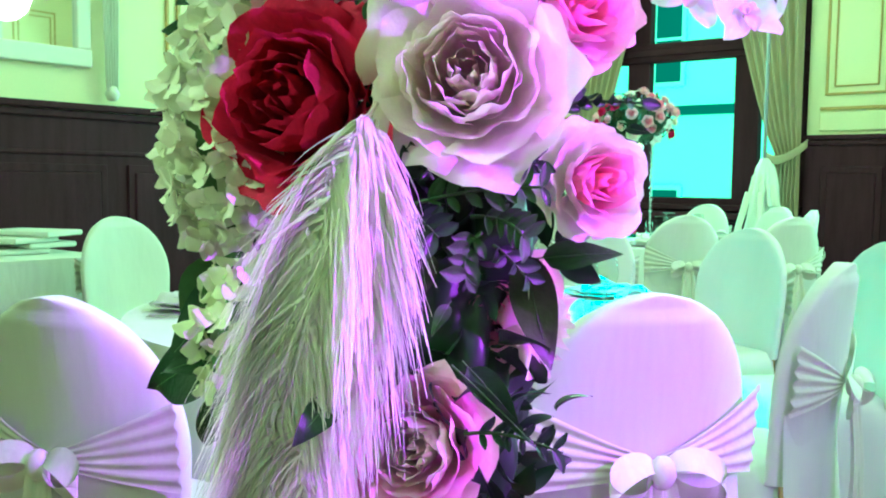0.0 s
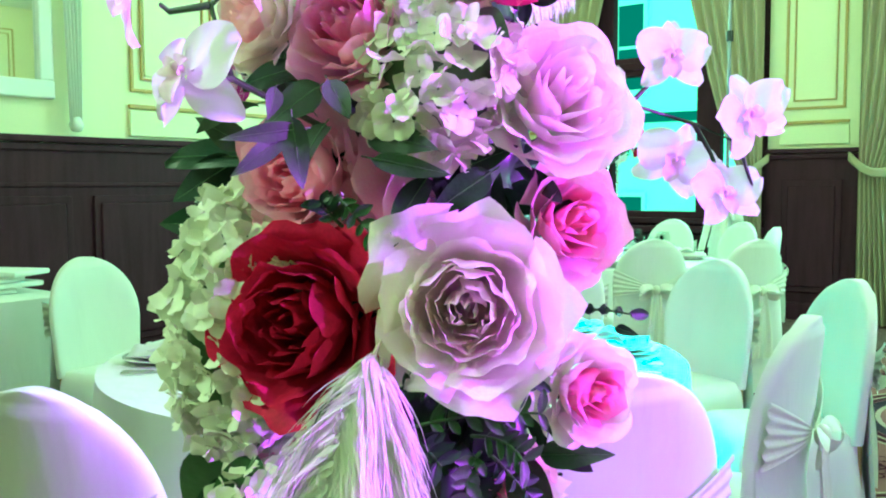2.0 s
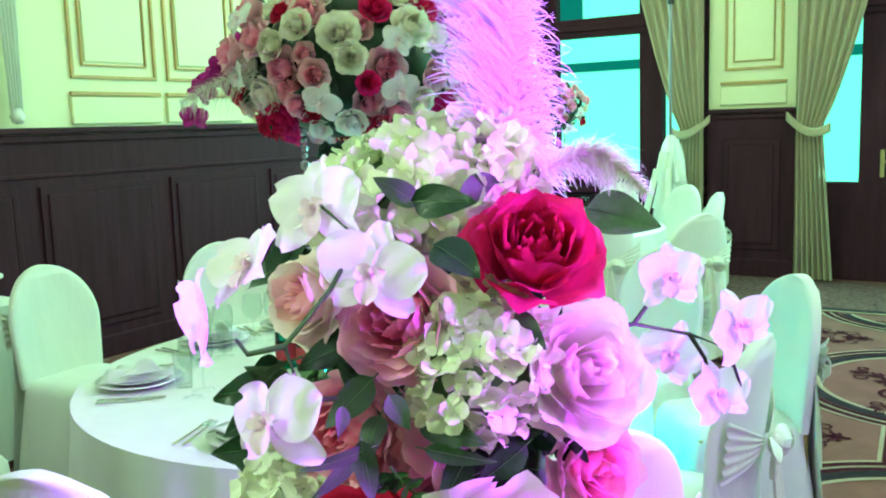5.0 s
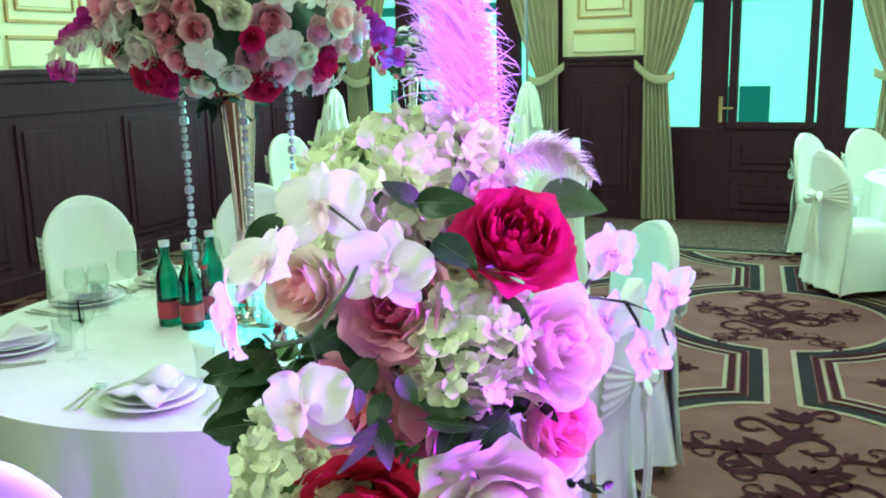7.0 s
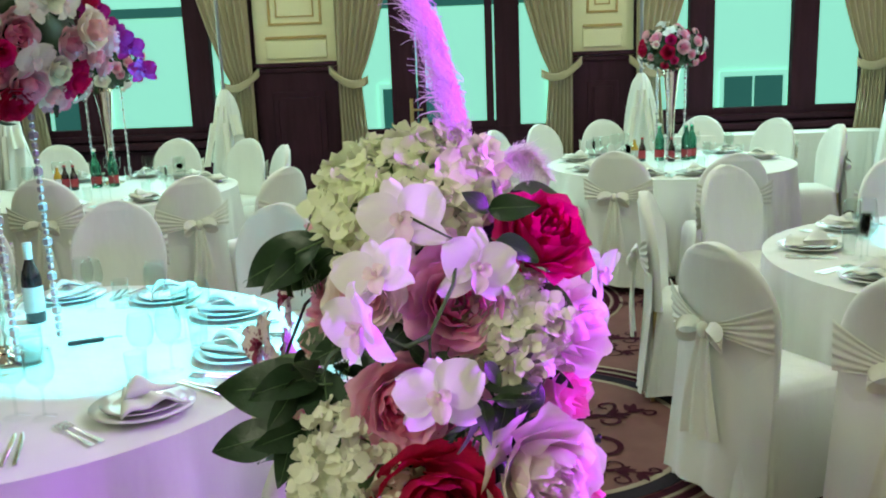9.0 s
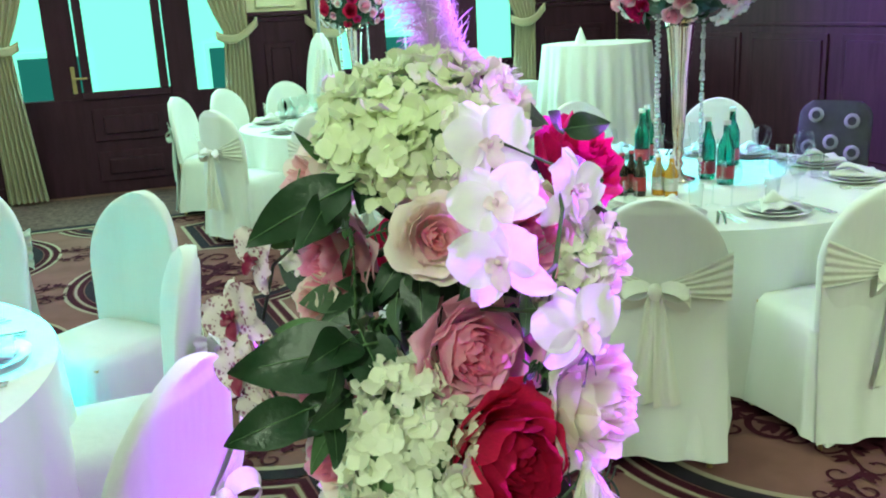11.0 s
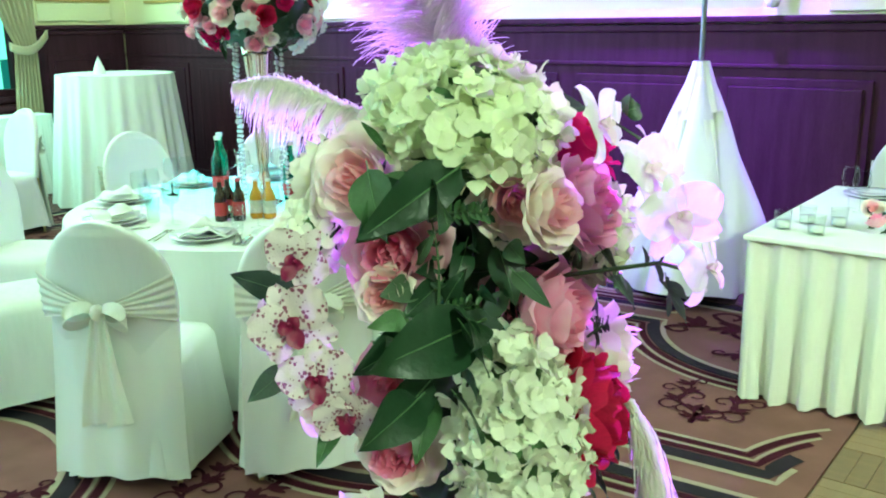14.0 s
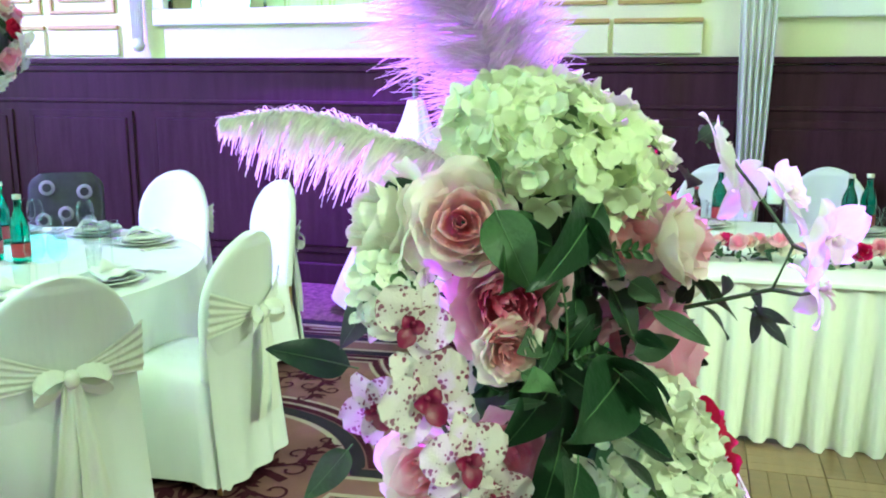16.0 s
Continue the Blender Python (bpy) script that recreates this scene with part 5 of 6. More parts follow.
def leaf_sheet(width, bend, seed):
    r = random.Random(seed)
    k1, k2 = r.uniform(-0.06, 0.06), r.uniform(0.10, 0.26)

    def f(u, v):
        s = 2 * u - 1
        w = width * 0.5 * (math.sin(math.pi * v ** 0.72) ** 0.85 + 0.02) * (1 - 0.18 * v)
        rib = 0.012 * math.sin(v * 30 + abs(s) * -9) * abs(s) * (1 - abs(s))
        return (s * w + k1 * v * (1 - v), v, k2 * abs(s) * w - bend * (v - 0.4) ** 2 + 0.05 * math.sin(v * 5 + seed) * s + rib)
    return sheet(f, 8, 12)


LEAF_N = [0]


def leaf(base, tip, normal, width, mat):
    """A single leaf from base to tip, facing normal; width is a share of its length."""
    LEAF_N[0] += 1
    b, t = Vector(base), Vector(tip)
    y = (t - b).normalized()
    n = Vector(normal) + Vector((0.3 * math.sin(LEAF_N[0] * 2.3), 0.3 * math.sin(LEAF_N[0] * 3.1), 0.25))
    z = (n - y * n.dot(y)).normalized()
    x = y.cross(z)
    ln = (t - b).length
    m = Matrix(((x.x, y.x, z.x, b.x), (x.y, y.y, z.y, b.y), (x.z, y.z, z.z, b.z), (0, 0, 0, 1))) @ Matrix.Scale(ln, 4)
    ob = link_mesh("leaf", *leaf_sheet(width, 0.10 + 0.15 * (LEAF_N[0] % 3), LEAF_N[0]), mat, ARR)
    ob.matrix_local = ARR_INV @ m
    rib = tube([(0, -0.12, -0.04), (0, 0.2, 0.004), (0, 0.6, 0.004), (0, 0.93, -0.03)], lambda q: 0.012 * (1 - 0.8 * q), 5)
    st = link_mesh("midrib", *rib, LEAF_PALE if mat is not LEAF_BRONZE else STEM_DARK, ob)
    return ob


LEAFLET = []
for mt in (LEAF_DARK, LEAF):
    ob = link_mesh("leaflet", *sheet(lambda u, v: ((2 * u - 1) * 0.27 * math.sin(math.pi * (0.03 + 0.94 * v)) ** 0.7, v, 0.10 * abs(2 * u - 1) - 0.2 * v * v), 4, 5), mt)
    LEAFLET.append(ob.data)
    bpy.data.objects.remove(ob)


def spray(base, tip, pairs, size):
    """A fine twig with small paired leaflets."""
    LEAF_N[0] += 1
    r = random.Random(LEAF_N[0])
    b, t = Vector(base), Vector(tip)
    mid = (b + t) / 2 + Vector((r.uniform(-0.01, 0.01), r.uniform(-0.01, 0.01), 0.008))
    pts = [b.lerp(mid, k / 5).lerp(mid.lerp(t, k / 5), k / 5) for k in range(6)]
    tw = link_mesh("foliage_spray", *into(tube(pts, lambda q: 0.0016 * (1 - 0.5 * q), 5)), STEM, ARR, "twig of small dark green leaflets")
    y = (t - b).normalized()
    out = (b + t) / 2 - Vector((-0.42, 0.49, b.z))
    side = y.cross(out).normalized()
    for k in range(pairs):
        p = pts[min(5, int(1 + k * 4.6 / pairs))].lerp(pts[min(5, int(2 + k * 4.6 / pairs))], (k * 4.6 / pairs) % 1)
        for sg in (1, -1):
            d = (side * sg * r.uniform(0.7, 1.1) + y * r.uniform(0.3, 0.9) + out.normalized() * r.uniform(-0.2, 0.5)).normalized()
            z = out - d * out.dot(d)
            z = z.normalized()
            x = d.cross(z)
            s = size * r.uniform(0.8, 1.25)
            m = Matrix(((x.x, d.x, z.x, p.x), (x.y, d.y, z.y, p.y), (x.z, d.z, z.z, p.z), (0, 0, 0, 1))) @ Matrix.Scale(s, 4)
            lf = new("leaflet", LEAFLET[0 if LEAF_N[0] % 3 else 1])
            lf.parent = tw
            lf.matrix_local = ARR_INV @ m
    return tw


def feather(points, side, width, mat, barbs, seed, droop, label, lean=0.55, owner=None, loose=0.35, thick=1.0):
    """A plume: a curved quill with hundreds of fine barbs on both sides."""
    r = random.Random(seed)
    ctrl = [Vector(p) for p in points]

    def at(t):
        n = len(ctrl) - 1
        k = min(n - 1, int(t * n))
        q = t * n - k
        p0, p1, p2, p3 = ctrl[max(0, k - 1)], ctrl[k], ctrl[k + 1], ctrl[min(n, k + 2)]
        return 0.5 * ((2 * p1) + (p2 - p0) * q + (2 * p0 - 5 * p1 + 4 * p2 - p3) * q * q + (3 * p1 - p0 - 3 * p2 + p3) * q ** 3)
    owner = owner or ARR
    back = owner.matrix_world.inverted()
    qv, qf = tube([at(k / 24) for k in range(25)], lambda s: 0.0016 * (1 - 0.8 * s), 6)
    q = link_mesh("feather", [back @ Vector(p) for p in qv], qf, QUILL, owner, label)
    verts, faces = [], []
    S0 = Vector(side).normalized()
    for k in range(barbs):
        t = 0.06 + 0.94 * (k + r.random()) / barbs
        p = at(min(t, 0.999))
        T = (at(min(1, t + 0.02)) - at(max(0, t - 0.02))).normalized()
        S = (S0 - T * S0.dot(T)).normalized()
        N = T.cross(S)
        sg = 1 if k % 2 else -1
        prof = (0.60 + 0.40 * math.sin(math.pi * min(1, t * 1.1))) * (1 - 0.55 * max(0, t - 0.75) / 0.25)
        clump = 0.22 * math.sin(t * 57 + seed) + 0.16 * math.sin(t * 131 + 2 * sg)
        ln = width * prof * r.uniform(0.42, 1.18) * (1 + 0.6 * clump)
        d0 = (S * sg + T * (lean + clump + r.uniform(-0.3, 0.38)) + N * r.uniform(-loose, loose)).normalized()
        w = thick * r.uniform(0.0007, 0.0015)
        wave, ph, bend, sag = r.uniform(0.03, 0.12), r.uniform(0, 6), r.uniform(-0.05, 0.40), r.uniform(0.5, 1.4)
        base = len(verts)
        for i in range(7):
            s = i / 6
            c = p + d0 * ln * s + T * ln * bend * s * s + Vector((0, 0, -1)) * droop * sag * ln * s ** 2.2 + N * wave * ln * math.sin(s * 4 + ph) + S * wave * 0.6 * ln * math.sin(s * 5 + 2 * ph)
            ww = w * (1 - 0.75 * s)
            e = (T * 0.8 + N * 0.5 * math.sin(ph + 3 * s)).normalized()
            verts += [c - e * ww, c + e * ww]
        faces += [(base + 2 * i, base + 2 * i + 1, base + 2 * i + 3, base + 2 * i + 2) for i in range(6)]
    tagged(link_mesh("plumage", [back @ p for p in verts], faces, mat, q), kind="stuff")
    return q


# added dark core that blocks views through the flowers, filler foliage and the stand
def heart(u, v):
    a = u * 2 * math.pi
    z = 0.90 + v * 0.64
    r = 0.066 * math.sin(math.pi * (0.10 + 0.80 * v)) ** 0.5 * (1 + 0.14 * math.sin(a * 5 + z * 40) + 0.10 * math.sin(a * 9 - z * 63))
    return (0.05 + r * math.cos(a), 0.05 + r * math.sin(a), z)


link_mesh("filler_core", *sheet(heart, 40, 40, True), LEAF_DARK, ARR, "dark mossy core hidden by flowers")
v, f = lathe([(0.0, 0.0), (0.17, 0.0), (0.175, 0.012), (0.03, 0.03), (0.02, 0.06), (0.02, 0.90), (0.06, 0.93), (0.06, 0.96), (0.0, 0.97)], 28)
link_mesh("stand", v, f, BRASS, ARR, "slim brass flower stand")
fr = random.Random(8)
filler = []
for k in range(420):
    a, z = fr.uniform(0, 6.2832), fr.uniform(0.93, 1.56)
    rr = 0.082 * (1.0 if z < 1.45 else 0.8) + fr.uniform(-0.03, 0.016)
    p = Vector((0.045 + rr * math.cos(a), 0.045 + rr * math.sin(a), z))
    d = Vector((math.cos(a) * 0.7 + fr.uniform(-0.9, 0.9), math.sin(a) * 0.7 + fr.uniform(-0.9, 0.9), fr.uniform(-0.8, 0.9))).normalized()
    filler.append(moved(leaf_sheet(fr.uniform(0.3, 0.6), 0.3, k), facing(p, Vector((math.cos(a), math.sin(a), 0.3)).cross(d), 0) @ pose(0, 0, 0, 0, 0, fr.uniform(0, 360)) @ Matrix.Scale(fr.uniform(0.030, 0.055), 4)))
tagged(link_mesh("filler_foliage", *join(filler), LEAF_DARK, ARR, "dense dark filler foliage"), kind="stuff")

# roses of the arrangement: place of the visible middle, way it faces, radius
M_RED, M_MAG, M_BLUSH, M_PINK, M_CORAL, M_PEACH, M_CREAM = (RED_IN, RED), (MAGENTA_IN, MAGENTA), (BLUSH_IN, BLUSH), (PINK_IN, PINK), (CORAL_IN, CORAL), (PEACH_IN, PEACH), (CREAMROSE, CREAMROSE)
rose(ARR, (-0.384, 0.364, 1.264), (0.30, -0.94, 0.08), 0.070, M_RED, 0, 20, label="large deep red garden rose")
rose(ARR, (-0.262, 0.408, 1.278), (0.55, -0.82, 0.02), 0.064, M_BLUSH, 1, 50, label="large blush white garden rose")
rose(ARR, (-0.234, 0.512, 1.333), (0.84, -0.52, 0.12), 0.044, M_PINK, 3, 0, label="bright pink rose")
rose(ARR, (-0.218, 0.510, 1.208), (0.86, -0.50, 0.0), 0.039, (PINK_IN, BLUSH), 4, 70, label="pink rose with cream outer petals")
rose(ARR, (-0.262, 0.457, 1.532), (0.42, -0.50, 0.66), 0.050, M_MAG, 2, 35, label="large magenta garden rose")
rose(ARR, (-0.226, 0.480, 1.424), (0.74, -0.55, 0.25), 0.054, M_BLUSH, 4, 10, label="large pale blush rose")
rose(ARR, (-0.356, 0.393, 1.474), (0.15, -0.90, 0.28), 0.050, M_CORAL, 0, 80, label="coral pink garden rose")
rose(ARR, (-0.446, 0.386, 1.482), (-0.10, -0.95, 0.15), 0.036, M_PEACH, 4, 25, label="half-hidden peach rose")
rose(ARR, (-0.392, 0.446, 1.354), (-0.72, -0.68, -0.02), 0.053, M_CORAL, 1, 15, label="frilled coral pink garden rose")
rose(ARR, (-0.410, 0.392, 1.366), (0.15, -0.96, 0.0), 0.050, M_CORAL, 2, 65, label="coral rose half hidden by leaves")
rose(ARR, (-0.437, 0.444, 1.480), (-0.78, -0.62, 0.10), 0.042, M_PEACH, 3, 40, label="peach rose with cream outer petals")
rose(ARR, (-0.522, 0.585, 1.502), (-0.95, -0.22, 0.20), 0.047, M_PEACH, 4, 90, label="peach rose with cream outer petals")
rose(ARR, (-0.516, 0.542, 1.430), (-0.93, -0.35, 0.05), 0.050, (CORAL_IN, PINK), 2, 10, label="pink cupped garden rose")
rose(ARR, (-0.532, 0.538, 1.391), (-0.93, -0.36, 0.08), 0.028, M_PEACH, 3, 60, label="small peach spray rose")
rose(ARR, (-0.485, 0.683, 1.495), (-0.62, 0.70, 0.30), 0.053, M_CREAM, 4, 20, label="large cream rose")
rose(ARR, (-0.312, 0.520, 1.112), (0.50, -0.86, 0.0), 0.047, M_PINK, 2, 20, label="bright pink garden rose")
rose(ARR, (-0.327, 0.432, 1.018), (0.42, -0.88, 0.20), 0.056, (BLUSH_IN, PINK), 1, 0, label="large pale pink garden rose")
rose(ARR, (-0.425, 0.372, 1.010), (-0.05, -0.98, 0.1), 0.036, M_CREAM, 3, 0, label="cream rose")
rose(ARR, (-0.535, 0.536, 1.300), (-0.9, -0.4, 0.0), 0.034, (CORAL_IN, CORAL), 3, 30, label="dark coral rose")
rose(ARR, (-0.533, 0.526, 1.225), (-0.9, -0.4, 0.0), 0.044, (CORAL_IN, PEACH), 0, 30, label="peach pink garden rose")
rose(ARR, (-0.560, 0.611, 1.283), (-0.9, 0.1, 0.1), 0.046, (PEACH_IN, PEACH), 4, 10, label="pale peach rose")
rose(ARR, (-0.353, 0.600, 1.294), (0.5, 0.85, 0.0), 0.052, M_BLUSH, 2, 0)
rose(ARR, (-0.438, 0.621, 1.188), (-0.2, 0.95, 0.0), 0.052, M_PINK, 1, 0)
rose(ARR, (-0.395, 0.611, 1.421), (0.1, 0.95, 0.2), 0.052, M_RED, 0, 0)
rose(ARR, (-0.290, 0.568, 1.103), (0.8, 0.5, 0.0), 0.048, M_CREAM, 3, 0)
rose(ARR, (-0.544, 0.568, 1.114), (-0.9, 0.1, 0.0), 0.052, M_BLUSH, 2, 0)
rose(ARR, (-0.501, 0.441, 1.114), (-0.7, -0.7, 0.0), 0.048, M_PINK, 4, 0)

# hydrangea heads
hydrangea(ARR, (-0.470, 0.418, 1.250), (-0.35, -0.93, 0.05), (0.060, 0.108, 0.066), HYD_WHITE, 0.0130, 3, 230, "tall ivory white hydrangea head")
hydrangea(ARR, (-0.308, 0.442, 1.434), (0.32, -0.92, 0.22), (0.053, 0.056, 0.048), HYDRANGEA, 0.0118, 4, 130, "round pale green hydrangea head")
hydrangea(ARR, (-0.408, 0.525, 1.558), (-0.12, -0.28, 0.95), (0.092, 0.100, 0.056), HYDRANGEA, 0.0140, 5, 260, "broad pale green hydrangea head on top")
hydrangea(ARR, (-0.502, 0.653, 1.432), (-0.8, 0.4, 0.1), (0.037, 0.037, 0.032), HYD_WHITE, 0.0120, 6, 36, "small white hydrangea cluster")
hydrangea(ARR, (-0.420, 0.372, 1.092), (-0.15, -0.97, 0.0), (0.040, 0.055, 0.036), HYDRANGEA, 0.0130, 7, 50, "small pale green hydrangea cluster")

# white moth orchids on their stems, towards the window side and towards the hall
orchid(ARR, (-0.404, 0.374, 1.555), (0.10, -0.93, 0.25), 0.050, 10, label="white moth orchid bloom")
orchid(ARR, (-0.338, 0.350, 1.514), (0.45, -0.86, 0.12), 0.050, -12, label="white moth orchid bloom", fold=-8)
orchid(ARR, (-0.421, 0.316, 1.518), (-0.30, -0.70, 0.55), 0.047, 30, label="white moth orchid bloom", fold=14)
orchid(ARR, (-0.432, 0.282, 1.484), (-0.75, -0.62, 0.05), 0.049, 15, label="white moth orchid bloom", fold=6)
orchid(ARR, (-0.371, 0.276, 1.424), (0.05, -0.92, 0.32), 0.049, 8, label="white moth orchid bloom", fold=-18)
orchid(ARR, (-0.236, 0.674, 1.465), (0.72, -0.66, 0.10), 0.042, 0, label="white moth orchid bloom")
orchid(ARR, (-0.183, 0.717, 1.416), (0.80, -0.55, 0.10), 0.047, 25, label="white moth orchid bloom", fold=12)
orchid(ARR, (-0.252, 0.722, 1.379), (0.60, -0.78, -0.05), 0.045, -20, label="white moth orchid bloom")
orchid(ARR, (-0.199, 0.706, 1.347), (0.70, -0.60, 0.40), 0.042, 10, label="white moth orchid bloom", fold=20)
for pts, mt in ((((-0.395, 0.420, 1.400), (-0.379, 0.319, 1.426), (-0.379, 0.303, 1.469), (-0.358, 0.330, 1.506), (-0.353, 0.356, 1.538), (-0.395, 0.367, 1.559)), STEM),
                (((-0.379, 0.303, 1.469), (-0.398, 0.287, 1.465), (-0.414, 0.293, 1.472)), STEM),
                (((-0.379, 0.319, 1.426), (-0.372, 0.293, 1.421), (-0.368, 0.280, 1.423)), STEM),
                (((-0.321, 0.558, 1.421), (-0.258, 0.643, 1.426), (-0.220, 0.690, 1.410), (-0.189, 0.711, 1.394), (-0.178, 0.717, 1.357)), STEM_DARK),
                (((-0.258, 0.643, 1.426), (-0.249, 0.669, 1.447), (-0.241, 0.683, 1.458)), STEM_DARK),
                (((-0.220, 0.690, 1.410), (-0.210, 0.706, 1.384), (-0.204, 0.715, 1.355)), STEM_DARK)):
    link_mesh("orchid_stem", *into(tube(pts, lambda q: 0.0024 - 0.0009 * q, 7)), mt, ARR, "curving orchid stem")
# spotted orchids
orchid(ARR, (-0.599, 0.560, 1.321), (-0.80, -0.52, 0.22), 0.048, 8, "spotted", "white orchid bloom with burgundy spots")
orchid(ARR, (-0.597, 0.594, 1.369), (-0.80, -0.50, 0.18), 0.053, 28, "spotted", "white orchid bloom with burgundy spots")
orchid(ARR, (-0.567, 0.615, 1.421), (-0.85, -0.35, 0.20), 0.046, -30, "spotted", "white orchid bloom with burgundy spots")
orchid(ARR, (-0.576, 0.643, 1.347), (-0.85, 0.05, 0.0), 0.042, 40, "spotted", "white orchid bloom with burgundy spots")
orchid(ARR, (-0.579, 0.543, 1.283), (-0.80, -0.50, -0.15), 0.042, 0, "spotted", "white orchid bloom with burgundy spots", fold=15)
link_mesh("orchid_stem", *into(tube([(-0.501, 0.611, 1.453), (-0.549, 0.627, 1.410), (-0.570, 0.600, 1.357), (-0.581, 0.568, 1.315), (-0.565, 0.558, 1.283)], 0.002, 7)), STEM_DARK, ARR, "curving orchid stem")

# plumes
feather([(-0.335, 0.545, 1.510), (-0.350, 0.575, 1.590), (-0.368, 0.603, 1.670), (-0.392, 0.628, 1.750), (-0.425, 0.645, 1.830), (-0.470, 0.655, 1.910)],
        (0.05, 1.0, 0.0), 0.105, FEATHER_PINK, 3600, 3, 0.30, "tall pale lilac ostrich feather", 0.50, loose=0.12)
feather([(-0.337, 0.558, 1.553), (-0.302, 0.595, 1.582), (-0.277, 0.621, 1.582), (-0.249, 0.653, 1.548)], (0.1, -0.5, 0.8), 0.026, FEATHER_WHITE, 900, 4, 0.35, "small white curled feather", 0.5)
feather([(-0.427, 0.611, 1.543), (-0.438, 0.685, 1.565), (-0.435, 0.770, 1.584), (-0.428, 0.860, 1.578)], (0.15, 0.05, 1.0), 0.034, FEATHER_WHITE, 1500, 5, 1.0, "white ostrich feather reaching sideways", 0.75, thick=1.5)
feather([(-0.313, 0.383, 1.257), (-0.319, 0.348, 1.204), (-0.337, 0.335, 1.124), (-0.358, 0.335, 1.039), (-0.369, 0.346, 0.965)], (0.80, 0.55, 0.1), 0.070, FEATHER_WHITE, 4200, 6, 0.9, "hanging ivory ostrich feather", 1.25, thick=1.8)
feather([(-0.313, 0.383, 1.246), (-0.300, 0.362, 1.193), (-0.316, 0.348, 1.135), (-0.342, 0.346, 1.071)], (0.80, 0.55, 0.1), 0.056, FEATHER_WHITE, 1800, 8, 0.9, "shorter hanging ivory feather", 1.1, thick=1.8)
feather([(-0.321, 0.367, 1.082), (-0.337, 0.340, 1.050), (-0.326, 0.335, 0.997)], (0.8, 0.5, 0.2), 0.028, FEATHER_PINK, 500, 7, 0.5, "small pale feather tip", 0.8)

# leaves and twigs of the arrangement
leaf((-0.452, 0.488, 1.548), (-0.488, 0.484, 1.487), (-0.540, -0.820, 0.170), .80, LEAF_DARK)
leaf((-0.438, 0.504, 1.540), (-0.481, 0.521, 1.575), (-0.540, -0.830, 0.120), .6, LEAF_DARK)
leaf((-0.484, 0.526, 1.503), (-0.561, 0.540, 1.452), (-0.460, -0.860, 0.210), .60, LEAF)
leaf((-0.499, 0.551, 1.526), (-0.527, 0.557, 1.559), (-0.470, -0.870, 0.130), .25, LEAF)
leaf((-0.492, 0.507, 1.351), (-0.579, 0.529, 1.331), (-0.440, -0.820, 0.370), .52, LEAF_DARK)
leaf((-0.500, 0.460, 1.383), (-0.487, 0.406, 1.327), (-0.520, -0.770, 0.370), .62, LEAF_DARK)
leaf((-0.505, 0.495, 1.310), (-0.590, 0.502, 1.266), (-0.420, -0.800, 0.430), .45, LEAF_DARK)
leaf((-0.512, 0.495, 1.300), (-0.559, 0.473, 1.245), (-0.440, -0.780, 0.450), .42, LEAF)
leaf((-0.439, 0.464, 1.436), (-0.449, 0.434, 1.377), (-0.560, -0.770, 0.300), .6, LEAF_DARK)
leaf((-0.524, 0.509, 1.374), (-0.570, 0.519, 1.376), (-0.430, -0.840, 0.330), .50, LEAF_PALE)
leaf((-0.499, 0.517, 1.398), (-0.543, 0.526, 1.399), (-0.460, -0.840, 0.300), .7, EUCALYPTUS)
leaf((-0.477, 0.505, 1.400), (-0.531, 0.511, 1.374), (-0.480, -0.820, 0.320), .5, LEAF_DARK)
leaf((-0.564, 0.572, 1.269), (-0.608, 0.558, 1.237), (-0.350, -0.820, 0.440), .4, LEAF)
leaf((-0.446, 0.496, 1.435), (-0.481, 0.489, 1.393), (-0.530, -0.800, 0.280), .5, LEAF_DARK)
leaf((-0.487, 0.703, 1.351), (-0.526, 0.770, 1.375), (-0.850, -0.420, 0.320), .5, LEAF_DARK)
leaf((-0.474, 0.675, 1.431), (-0.515, 0.701, 1.377), (-0.890, -0.370, 0.280), .5, EUCALYPTUS)
leaf((-0.464, 0.645, 1.531), (-0.491, 0.662, 1.494), (-0.930, -0.340, 0.160), .8, LEAF_DARK)
leaf((-0.506, 0.699, 1.274), (-0.552, 0.725, 1.240), (-0.810, -0.390, 0.430), .5, LEAF)
leaf((-0.448, 0.446, 1.442), (-0.463, 0.417, 1.429), (-0.970, -0.080, 0.250), .7, EUCALYPTUS)
leaf((-0.474, 0.424, 1.424), (-0.491, 0.374, 1.404), (-0.960, -0.040, 0.280), .35, EUCALYPTUS)
leaf((-0.315, 0.490, 1.568), (-0.322, 0.432, 1.560), (-0.990, -0.100, 0.080), .4, EUCALYPTUS)
leaf((-0.484, 0.497, 1.380), (-0.482, 0.473, 1.418), (-0.940, -0.140, 0.300), .5, LEAF_DARK)
leaf((-0.448, 0.601, 1.544), (-0.454, 0.562, 1.529), (-0.960, -0.260, 0.130), .35, EUCALYPTUS)
leaf((-0.513, 0.506, 1.482), (-0.533, 0.558, 1.509), (-0.960, -0.210, 0.190), .45, LEAF_DARK)
leaf((-0.529, 0.554, 1.515), (-0.548, 0.517, 1.451), (-0.950, -0.220, 0.210), .62, LEAF)
leaf((-0.499, 0.521, 1.419), (-0.500, 0.500, 1.452), (-0.950, -0.180, 0.260), .4, EUCALYPTUS)
leaf((-0.541, 0.542, 1.348), (-0.543, 0.504, 1.356), (-0.910, -0.200, 0.370), .3, EUCALYPTUS)
leaf((-0.536, 0.528, 1.379), (-0.548, 0.491, 1.366), (-0.920, -0.180, 0.350), .45, LEAF_PALE)
leaf((-0.525, 0.505, 1.286), (-0.544, 0.487, 1.270), (-0.880, -0.160, 0.440), .3, LEAF)
